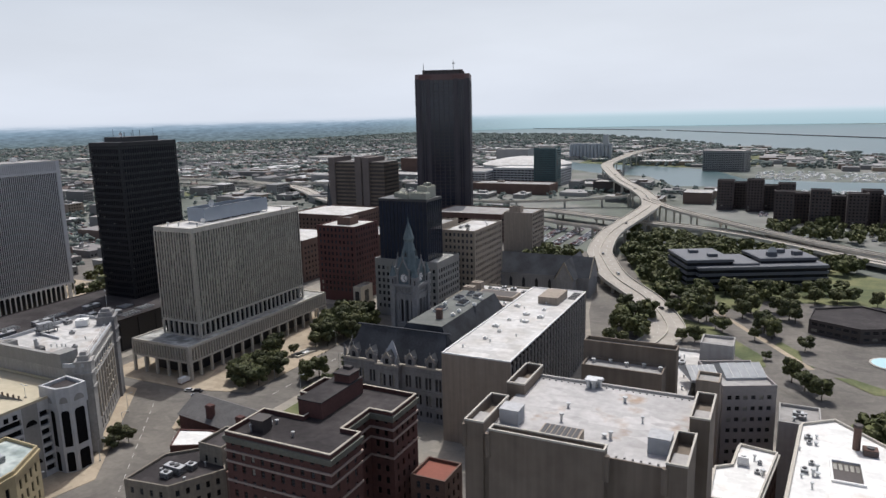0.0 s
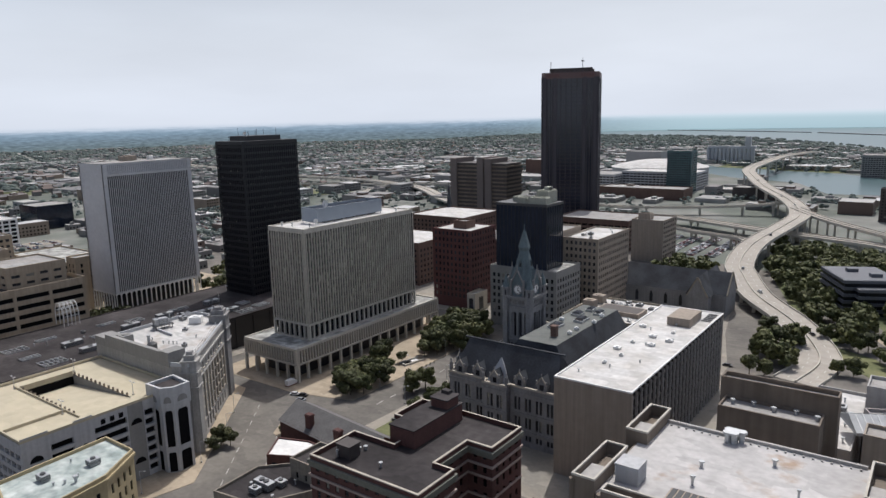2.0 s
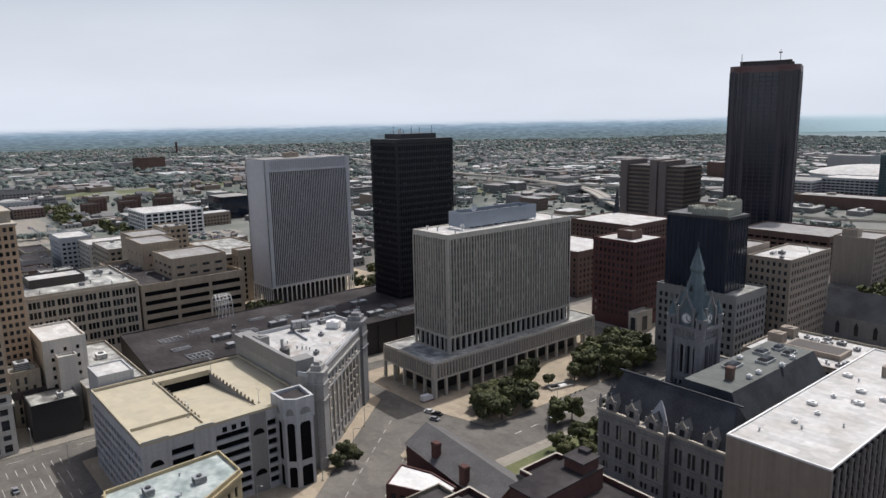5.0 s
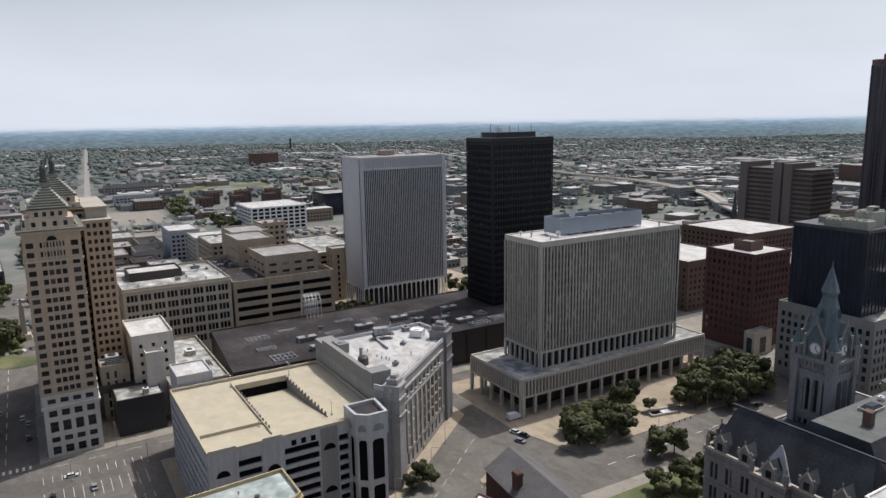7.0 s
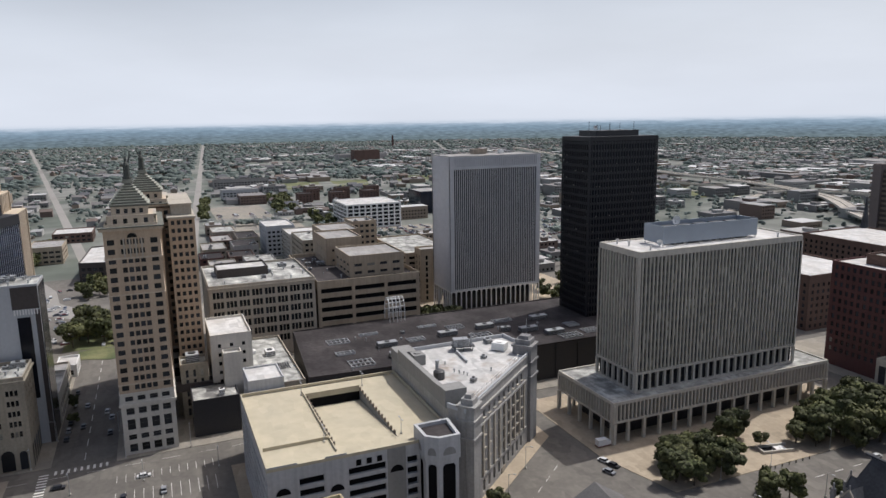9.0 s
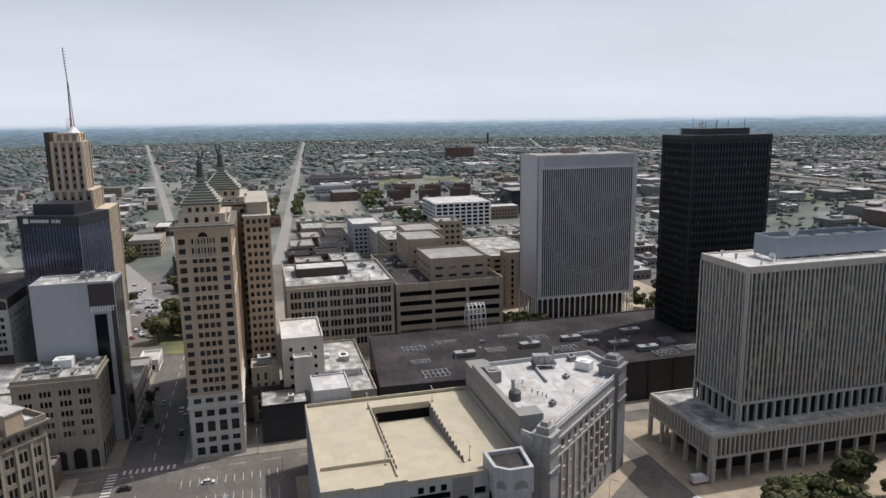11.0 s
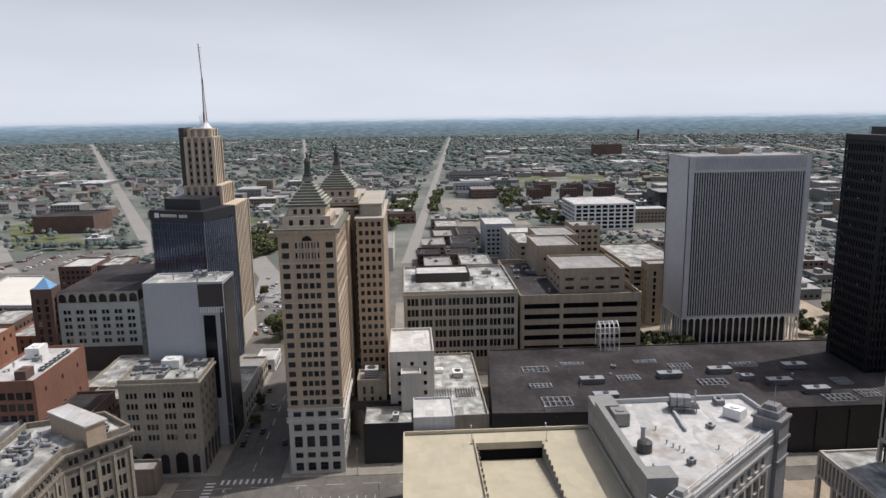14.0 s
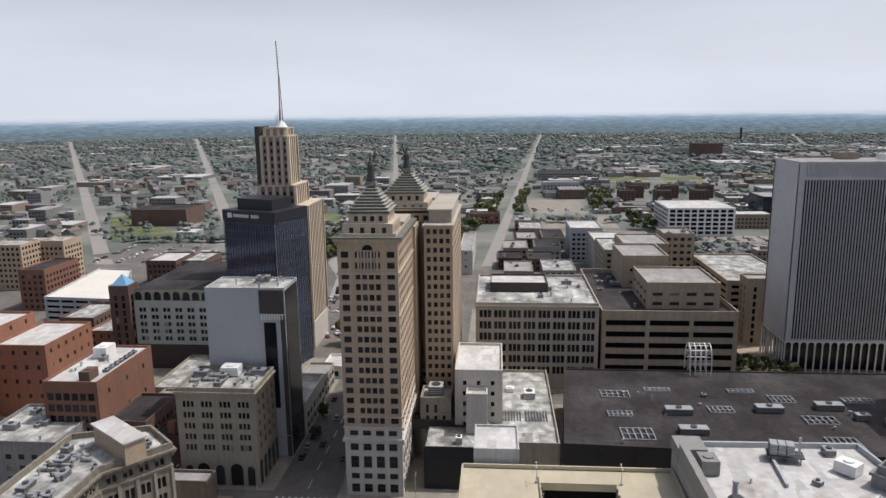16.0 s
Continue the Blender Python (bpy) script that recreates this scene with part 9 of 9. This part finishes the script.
for x, y, t, p, z in ((-98, 470, 120, 1, 8), (-127, 640, 95, 0, 15.6), (-140, 815, 115, 1, 19.8), (-165, 880, 120, 2, 20.7), (-225, 1040, 125, 0, 22.8), (-60, 412, 125, 0, 2.9), (-120, 520, 100, 2, 10.9)):
    car(x, y, t, p, z, "car on the elevated road")
van = thing("kiosk_van", "white box van with red skirt under the colonnade", "van", (-243, 219.5, 0.06), 90)
a = MB()
a.box(-2.6, 1.4, -1.1, 1.1, 0.6, 2.9)
a.box(1.4, 2.8, -1.05, 1.05, 0.6, 2.0)
part("body", a, WHITE, van)
a = MB()
a.box(-2.7, 2.9, -1.2, 1.2, 0.25, 0.6)
part("skirt", a, BRICK, van)
# stone benches, entrance canopies and bollards by the plaza
for k in range(8):
    b = thing("bollard", "short dark bollard on a paved plaza", "bollard", (-205.5, 256 + 3.2 * k, 0.06), 0, "plaza bollards")
    a = MB()
    a.prism([(math.cos(q * 1.0472) * 0.2, math.sin(q * 1.0472) * 0.2) for q in range(6)], 0, 1.0)
    part("post", a, METAL_DK, b)
    a = MB()
    a.prism([(math.cos(q * 1.0472) * 0.24, math.sin(q * 1.0472) * 0.24) for q in range(6)], 1.0, 1.2)
    part("cap", a, YELLOW, b)
ft = thing("stair_pit", "sunken stair with pale stone rim in the plaza", "stair", (-215.5, 273, 0.06), 78)
a = MB()
for x0, x1, y0, y1 in ((-6, 6, -2.6, -2.0), (-6, 6, 2.0, 2.6), (-6, -5.4, -2, 2)):
    a.box(x0, x1, y0, y1, 0, 1.0)
part("rim", a, CONC, ft)
# First steps are near-black: the pit's inner shade is put into their colour.
for k in range(5):
    a = MB()
    a.box(-5.4 + 2 * k, -3.6 + 2 * k, -2, 2, 0, 0.05 + 0.06 * k)
    part("step", a, INNER_SHADE if k < 3 else WHITE, ft)
for x, y in ((-231, 158), (-245, 176)):
    a = thing("entrance_stair", "stone entrance stair with side walls", "stair", (x, y, 0.06), 45)
    for k in range(4):
        b = MB()
        b.box(-3.5, 3.5, -3 + 0.6 * k, 3, 0.3 * k, 0.3 * k + 0.3)
        part("step", b, LIME_DK, a)
    for s in (-3.9, 3.9):
        b = MB()
        b.box(s - 0.4, s + 0.4, -3, 3, 0, 2.0)
        part("side_wall", b, LIME_DK, a)
mon = thing("monument", "tall thin stone monument column in a park", "monument", (-478, 54, 0.0))
a = MB()
a.prism(rect(-4, 4, -4, 4), 0, 3, scale_top=0.8)
a.prism(rect(-1.6, 1.6, -1.6, 1.6), 3, 20, scale_top=0.7)
part("column", a, LIME, mon)
a = MB()
a.prism([(math.cos(q) * 0.8, math.sin(q) * 0.8) for q in range(6)], 20, 23.5, scale_top=0.4)
part("finial", a, COPPER_DK, mon)
gantry = thing("sign_gantry", "green overhead road sign on a post", "road sign", (-9, 298, 0.05), -50)
a = MB()
a.bar((0, 0, 0), (0, 0, 7), 0.3)
part("post", a, METAL, gantry)
a = MB()
a.box(-2.4, 2.4, -0.1, 0.1, 5, 7.6)
part("panel", a, COPPER, gantry)


# ---------------------------------------------------------------- far city: houses, sheds and woods
NP = np.random.default_rng(3)
KEEP_OUT = [[(-455, -160), (-300, -345), (100, -345), (100, 700), (-130, 705), (-470, 705), (-480, 350), (-545, 345), (-545, 92), (-470, 60), (-470, -160)], rect(-650, -440, -250, -60), rect(-1100, -1000, 252, 412), rect(-840, -770, 262, 336), rect(-910, -850, 380, 430), rect(-765, -540, 60, 226), rect(-905, -812, 120, 240), rect(-870, -705, -30, 25), rect(-1160, -1120, 160, 235), rect(-1058, -912, 140, 220), rect(-1342, -1312, 170, 276), rect(-875, -843, 72, 114), [(-1384, 300), (-1380, 470), (-1225, 432), (-1251, 284)], rect(-806, -740, 120, 366), [(-894, -351), (-923, -339), (-752, -190), (-730, -140), (-640, -140), (-640, -260), (-746, -265)], [(-925, -115), (-860, -95), (-850, -58), (-910, -70)], rect(-885, -828, -295, -224), rect(-720, -480, -70, 60), [(-260, 560), (140, 460), (200, 900), (-300, 900)], [(-560, 1030), (-290, 1030), (-290, 1380), (-560, 1380)],
            [(-330, 1330), (-215, 1270), (-150, 1090), (150, 1000), (420, 1100), (300, 1440), (-60, 1440), (-200, 1500), (-420, 1580), (-700, 2020), (-780, 1960), (-480, 1480)]]
LAKE = [(-4400, 4700), (-2300, 3790), (-1592, 3530), (-900, 3300), (-664, 3090), (-350, 2620), (-141, 2230), (207, 1820), (420, 1470), (600, 1000), (4900, 900), (4900, 5200), (-4400, 5200)]
AXES_ = [((-587, 91), (-4600, 395), 14), ((-560, 40), (-4600, -545), 13), ((-700, -120), (-4300, -1740), 15), ((-560, -160), (-3900, -2290), 14), ((-600, 420), (-3600, 1500), 12), ((-2300, 1300), (-1114, 983), 22), ((-1114, 983), (-781, 928), 22), ((-900, 300), (-900, 900), 10), ((-1300, -800), (-1300, 1500), 9), ((-2000, -900), (-2000, 1900), 9)]


def mask_inside(p, poly):
    c = np.zeros(len(p), bool)
    for (ax, ay), (bx, by) in edges(poly):
        hit = ((ay > p[:, 1]) != (by > p[:, 1])) & (p[:, 0] < (bx - ax) * (p[:, 1] - ay) / (by - ay + 1e-9) + ax)
        c ^= hit
    return c


def free(p, road=1.0):
    ang = np.degrees(np.arctan2(-p[:, 0], p[:, 1]))
    ok = (ang > -14) & (ang < 138) & (np.hypot(p[:, 0], p[:, 1]) < np.where(ang < 22, 4700, np.clip(4700 - (ang - 22) * 70, 3650, 4700)))
    for poly in KEEP_OUT + [LAKE]:
        ok &= ~mask_inside(p, poly)
    for (ax, ay), (bx, by), w in AXES_:
        d = np.array([bx - ax, by - ay])
        ln = np.hypot(*d)
        d = d / ln
        q = p - np.array([ax, ay])
        u, v = q @ d, np.abs(q @ np.array([-d[1], d[0]]))
        ok &= ~((u > -20) & (u < ln) & (v < w * road))
    return p[ok]


def joined(name, V, F, mats, slots, label, category):
    me = bpy.data.meshes.new(name)
    me.from_pydata(V.reshape(-1, 3).tolist(), [], F)
    for m in mats:
        me.materials.append(m)
    if slots is not None:
        me.polygons.foreach_set("material_index", slots)
    me.update()
    ob = new(name, me)
    return tagged(ob, label, category, kind="stuff")


# gabled houses
g = np.stack(np.meshgrid(np.arange(-3300, 300, 23), np.arange(-2400, 2600, 33)), -1).reshape(-1, 2).astype(float)
g += NP.uniform(-9, 9, g.shape)
g = free(g, 1.3)
dist = np.hypot(g[:, 0], g[:, 1])
patch = np.sin(g[:, 0] * 0.006 + 1.3) * np.cos(g[:, 1] * 0.005 + 0.4)
g = g[(NP.random(len(g)) < np.clip(0.66 - dist / 4600, 0.14, 0.38)) & (patch > -0.45) & ~((g[:, 0] > -900) & (g[:, 1] > -250))]
V, F, S = [], [], []
for x, y in g:
    w, d, h, r = NP.uniform(3.5, 5), NP.uniform(5.5, 9), NP.uniform(5, 8), NP.uniform(2.5, 4)
    if NP.random() < 0.3:
        w, d = d, w
    k = len(V)
    V += [(x - w, y - d, 0), (x + w, y - d, 0), (x + w, y + d, 0), (x - w, y + d, 0), (x - w, y - d, h), (x + w, y - d, h), (x + w, y + d, h), (x - w, y + d, h)]
    F += [(k, k + 1, k + 5, k + 4), (k + 1, k + 2, k + 6, k + 5), (k + 2, k + 3, k + 7, k + 6), (k + 3, k, k + 4, k + 7)]
    S += [0] * 4
    k = len(V)
    o = 0.5
    if w < d:
        V += [(x - w - o, y - d - o, h), (x + w + o, y - d - o, h), (x + w + o, y + d + o, h), (x - w - o, y + d + o, h), (x, y - d - o, h + r), (x, y + d + o, h + r)]
        F += [(k, k + 4, k + 5, k + 3), (k + 1, k + 2, k + 5, k + 4), (k, k + 1, k + 4), (k + 2, k + 3, k + 5)]
    else:
        V += [(x - w - o, y - d - o, h), (x + w + o, y - d - o, h), (x + w + o, y + d + o, h), (x - w - o, y + d + o, h), (x - w - o, y, h + r), (x + w + o, y, h + r)]
        F += [(k, k + 1, k + 5, k + 4), (k + 2, k + 3, k + 4, k + 5), (k + 1, k + 2, k + 5), (k + 3, k, k + 4)]
    S += [1] * 4
joined("houses", np.array(V), F, (HOUSES, HROOFS), S, "many small gabled houses on distant streets", "houses")

# flat-roofed shops, sheds and blocks
g = np.stack(np.meshgrid(np.arange(-4300, 200, 62), np.arange(-2600, 3000, 56)), -1).reshape(-1, 2).astype(float)
g += NP.uniform(-12, 12, g.shape)
g = free(g, 1.5)
dist = np.hypot(g[:, 0], g[:, 1])
near = (dist < 1150) | ((g[:, 1] > 600) & (dist < 2400))
g = g[NP.random(len(g)) < np.where(near, 0.74, 0.2)]
g2 = np.stack(np.meshgrid(np.arange(-1000, -440, 33), np.arange(-420, 420, 31)), -1).reshape(-1, 2).astype(float)
g2 = free(g2 + NP.uniform(-9, 9, g2.shape), 1.4)
g2 = g2[NP.random(len(g2)) < 0.42]
small = {(float(x), float(y)) for x, y in g2}
g = np.concatenate([g, g2])
V, F, S = [], [], []
for x, y in g:
    far = math.hypot(x, y) > 1300
    w, d = NP.uniform(8, 21), NP.uniform(8, 20)
    h = NP.uniform(5, 9) if far or NP.random() < 0.6 else NP.uniform(9, 17)
    if far and NP.random() < 0.35:
        w, d = w * NP.uniform(1.5, 3.2), d * NP.uniform(1.4, 2.4)
    if (float(x), float(y)) in small:
        w, d, h = w * 0.5, d * 0.5, h * 0.75
    tiers = [(x, y, w, d, 0, h)]
    if NP.random() < 0.5:
        tiers.append((x + w * 0.3, y - d * 0.2, w * 0.3, d * 0.3, h, h + 3))
    for cx, cy, a, b, z0, z1 in tiers:
        k = len(V)
        V += [(cx + i * a, cy + j * b, z) for z in (z0, z1) for i, j in ((-1, -1), (1, -1), (1, 1), (-1, 1))]
        F += [(k, k + 1, k + 5, k + 4), (k + 1, k + 2, k + 6, k + 5), (k + 2, k + 3, k + 7, k + 6), (k + 3, k, k + 4, k + 7)]
        S += [0] * 4
        k = len(V)
        V += [(cx + i * a * 0.99, cy + j * b * 0.99, z1 + 0.02) for i, j in ((-1, -1), (1, -1), (1, 1), (-1, 1))]
        F += [(k, k + 1, k + 2, k + 3)]
        S += [1]
        if not far and z0 == 0:
            for fl in range(int(h // 3.8)):
                zz = 1.2 + 3.8 * fl
                for i in range(int(b / 1.9)):
                    yy = cy - b + 1.2 + i * 3.8
                    k = len(V)
                    V += [(cx + a + 0.04, yy, zz), (cx + a + 0.04, yy + 1.8, zz), (cx + a + 0.04, yy + 1.8, zz + 1.7), (cx + a + 0.04, yy, zz + 1.7)]
                    F += [(k, k + 1, k + 2, k + 3)]
                    S += [2]
joined("low_blocks", np.array(V), F, (HOUSES, SHEDS, GLASS), S, "many flat-roofed shops and sheds in the distance", "buildings")

# woods and street trees
ICO_V = np.array([(0, 0, 1)] + [(0.894 * math.cos(k * 1.2566), 0.894 * math.sin(k * 1.2566), 0.447) for k in range(5)] + [(0.894 * math.cos(k * 1.2566 + 0.628), 0.894 * math.sin(k * 1.2566 + 0.628), -0.447) for k in range(5)] + [(0, 0, -1)])
ICO_F = np.array([(0, 1 + k, 1 + (k + 1) % 5) for k in range(5)] + [(1 + k, 6 + k, 1 + (k + 1) % 5) for k in range(5)] + [(1 + (k + 1) % 5, 6 + k, 6 + (k + 1) % 5) for k in range(5)])


def woods(name, p, lo, hi, lumps, label):
    n = len(p) * lumps
    base = np.repeat(p, lumps, 0) + NP.normal(0, 1.6 if lumps > 1 else 0.1, (n, 2))
    r = NP.uniform(lo, hi, n) * (0.58 if lumps > 1 else 1)
    z = r * (0.8 if lumps > 1 else 0.45) + NP.uniform(0.5, 3.5, n)
    sc = np.stack([r * NP.uniform(0.8, 1.4, n), r * NP.uniform(0.8, 1.4, n), r * (NP.uniform(0.7, 1.0, n) if lumps > 1 else NP.uniform(0.4, 0.7, n))], -1)
    v = ICO_V[None] * sc[:, None] * NP.uniform(0.72, 1.18, (n, 12, 1)) + np.concatenate([base, z[:, None]], 1)[:, None]
    f = (ICO_F[None] + (np.arange(n) * 12)[:, None, None]).reshape(-1, 3)
    me = bpy.data.meshes.new(name)
    me.vertices.add(n * 12)
    me.vertices.foreach_set("co", v.reshape(-1).astype(np.float32))
    me.loops.add(len(f) * 3)
    me.loops.foreach_set("vertex_index", f.reshape(-1).astype(np.int32))
    me.polygons.add(len(f))
    me.polygons.foreach_set("loop_start", np.arange(len(f), dtype=np.int32) * 3)
    me.update(calc_edges=True)
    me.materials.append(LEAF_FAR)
    return tagged(new(name, me), label, "trees", kind="stuff")


p = np.stack([NP.uniform(-4700, 700, 84000), NP.uniform(-3200, 4700, 84000)], -1)
p = free(p, 0.9)
dist = np.hypot(p[:, 0], p[:, 1])
veg = np.sin(p[:, 0] * 0.011 + np.sin(p[:, 1] * 0.007) * 2) + np.cos(p[:, 1] * 0.013 + p[:, 0] * 0.004)
keep = NP.random(len(p)) < np.clip(0.36 + 0.42 * veg + (dist - 900) / 2200, 0.05, 1.0)
p, dist = p[keep], dist[keep]
q = np.stack([NP.uniform(-1700, 100, 15000), NP.uniform(-1400, 1500, 15000)], -1)
q = free(q, 1.0)
qd = np.hypot(q[:, 0], q[:, 1])
qv = np.sin(q[:, 0] * 0.017 + 1.0 + np.sin(q[:, 1] * 0.012) * 2) + np.cos(q[:, 1] * 0.019 + q[:, 0] * 0.006)
q = q[(qd < 1650) & (NP.random(len(q)) < np.clip(0.44 + 0.42 * qv, 0.08, 0.98))]
row = [(-859 + NP.uniform(-6, 6), NP.uniform(132, 238)) for k in range(46)] + [(-740 + NP.uniform(-5, 5), NP.uniform(-262, -146)) for k in range(34)] + [(NP.uniform(-790, -725), NP.uniform(-66, -20)) for k in range(34)] + [(NP.uniform(-915, -770), NP.uniform(-330, -250)) for k in range(30)]
p, dist = np.concatenate([p, q, np.array(row)]), np.concatenate([dist, np.hypot(q[:, 0], q[:, 1]), np.full(len(row), 900.0)])
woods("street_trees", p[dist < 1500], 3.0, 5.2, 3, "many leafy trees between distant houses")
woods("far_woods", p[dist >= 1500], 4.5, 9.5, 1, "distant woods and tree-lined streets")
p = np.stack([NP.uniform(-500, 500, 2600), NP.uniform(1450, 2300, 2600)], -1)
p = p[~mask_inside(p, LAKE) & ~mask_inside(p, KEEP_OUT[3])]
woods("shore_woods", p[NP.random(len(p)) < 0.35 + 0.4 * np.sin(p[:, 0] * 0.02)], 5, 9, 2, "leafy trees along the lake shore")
# lawns in the far field
for poly in ([(-1384, 303), (-1380, 373), (-1258, 351), (-1251, 284)], [(-1379, 394), (-1375, 468), (-1222, 430), (-1240, 380)], [(-977, 270), (-937, 310), (-925, 280), (-960, 262)], [(-1420, 520), (-1300, 500), (-1290, 700), (-1400, 720)], [(-420, 1480), (-100, 1480), (150, 1850), (-160, 2200), (-420, 1900)], [(-1100, 820), (-820, 800), (-800, 860), (-1090, 900)]):
    flat("lawn", poly, -0.14, GRASS, "wide open lawn in the distance", "lawn")

# ---------------------------------------------------------------- the painted, glowing haze at the horizon
def haze_material():
    """Far land turning into pale lake haze along the horizon, painted as emission by height, fading out into the sky
    above.
    """
    m = bpy.data.materials.new("painted_horizon_haze")
    m.use_nodes = True
    bn, bl = m.node_tree.nodes, m.node_tree.links
    bn.clear()
    bo, be, bg = bn.new("ShaderNodeOutputMaterial"), bn.new("ShaderNodeEmission"), bn.new("ShaderNodeNewGeometry")
    bs = bn.new("ShaderNodeSeparateXYZ")
    bl.new(bg.outputs["Position"], bs.inputs[0])

    def math_node(op, a, b=None):
        q = bn.new("ShaderNodeMath")
        q.operation = op
        for i, v in enumerate((a, b)):
            if v is None:
                continue
            if isinstance(v, (int, float)):
                q.inputs[i].default_value = v
            else:
                bl.new(v, q.inputs[i])
        return q.outputs[0]

    def ramp(fac, stops):
        q = bn.new("ShaderNodeValToRGB")
        for i, (u, col) in enumerate(stops):
            e = q.color_ramp.elements[i] if i < 2 else q.color_ramp.elements.new(u)
            e.position, e.color = u, (*col, 1)
        bl.new(fac, q.inputs[0])
        return q.outputs[0]

    noise = bn.new("ShaderNodeTexNoise")
    noise.inputs["Scale"].default_value, noise.inputs["Detail"].default_value = 0.009, 8
    mp = bn.new("ShaderNodeMapping")
    mp.inputs["Scale"].default_value = (1, 1, 14)
    bl.new(bg.outputs["Position"], mp.inputs[0])
    bl.new(mp.outputs[0], noise.inputs[0])
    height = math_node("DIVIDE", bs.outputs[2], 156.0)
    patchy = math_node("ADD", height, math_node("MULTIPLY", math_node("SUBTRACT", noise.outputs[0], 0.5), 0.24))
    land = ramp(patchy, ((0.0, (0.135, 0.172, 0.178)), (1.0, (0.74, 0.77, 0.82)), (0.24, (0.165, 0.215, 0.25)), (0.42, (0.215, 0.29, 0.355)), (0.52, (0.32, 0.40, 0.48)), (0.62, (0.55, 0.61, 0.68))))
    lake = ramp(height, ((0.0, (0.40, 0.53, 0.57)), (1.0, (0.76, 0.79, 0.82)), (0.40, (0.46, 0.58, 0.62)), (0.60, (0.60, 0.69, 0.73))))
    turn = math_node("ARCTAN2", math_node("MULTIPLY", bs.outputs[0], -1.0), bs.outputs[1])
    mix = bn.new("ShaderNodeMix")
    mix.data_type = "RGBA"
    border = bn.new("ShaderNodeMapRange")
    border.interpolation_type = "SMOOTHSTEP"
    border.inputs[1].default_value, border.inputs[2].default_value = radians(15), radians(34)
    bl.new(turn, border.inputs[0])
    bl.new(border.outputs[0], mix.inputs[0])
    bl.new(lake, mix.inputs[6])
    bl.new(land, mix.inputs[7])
    fine = bn.new("ShaderNodeTexNoise")
    fine.inputs["Scale"].default_value, fine.inputs["Detail"].default_value = 0.03, 6
    mp2 = bn.new("ShaderNodeMapping")
    mp2.inputs["Scale"].default_value = (1, 1, 7)
    bl.new(bg.outputs["Position"], mp2.inputs[0])
    bl.new(mp2.outputs[0], fine.inputs[0])
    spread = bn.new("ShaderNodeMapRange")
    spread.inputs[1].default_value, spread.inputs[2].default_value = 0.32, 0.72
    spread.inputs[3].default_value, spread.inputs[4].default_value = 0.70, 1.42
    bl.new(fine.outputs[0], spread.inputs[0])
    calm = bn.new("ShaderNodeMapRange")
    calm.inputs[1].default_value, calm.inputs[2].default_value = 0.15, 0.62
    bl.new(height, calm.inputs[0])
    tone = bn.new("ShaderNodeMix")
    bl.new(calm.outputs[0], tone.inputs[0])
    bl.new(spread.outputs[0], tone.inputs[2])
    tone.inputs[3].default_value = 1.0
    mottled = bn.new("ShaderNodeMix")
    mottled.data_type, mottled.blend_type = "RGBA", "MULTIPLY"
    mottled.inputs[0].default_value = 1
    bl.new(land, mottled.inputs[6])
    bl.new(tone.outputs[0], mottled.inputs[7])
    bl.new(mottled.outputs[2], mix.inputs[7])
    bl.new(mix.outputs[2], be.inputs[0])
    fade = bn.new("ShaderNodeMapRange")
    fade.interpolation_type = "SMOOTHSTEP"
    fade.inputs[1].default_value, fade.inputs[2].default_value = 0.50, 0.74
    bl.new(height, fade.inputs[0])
    clear = bn.new("ShaderNodeBsdfTransparent")
    both = bn.new("ShaderNodeMixShader")
    bl.new(fade.outputs[0], both.inputs[0])
    bl.new(be.outputs[0], both.inputs[1])
    bl.new(clear.outputs[0], both.inputs[2])
    bl.new(both.outputs[0], bo.inputs[0])
    return m


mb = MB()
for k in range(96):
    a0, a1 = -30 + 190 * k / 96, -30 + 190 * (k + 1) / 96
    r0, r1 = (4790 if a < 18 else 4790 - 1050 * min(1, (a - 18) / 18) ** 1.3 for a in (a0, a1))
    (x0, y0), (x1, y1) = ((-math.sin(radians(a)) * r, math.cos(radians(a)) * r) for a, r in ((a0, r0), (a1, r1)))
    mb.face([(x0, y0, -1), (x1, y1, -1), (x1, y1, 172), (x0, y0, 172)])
tagged(part("backdrop", mb, haze_material(), None), "glowing painted band of hazy blue-grey far land and lake at the horizon", "backdrop", kind="structure")
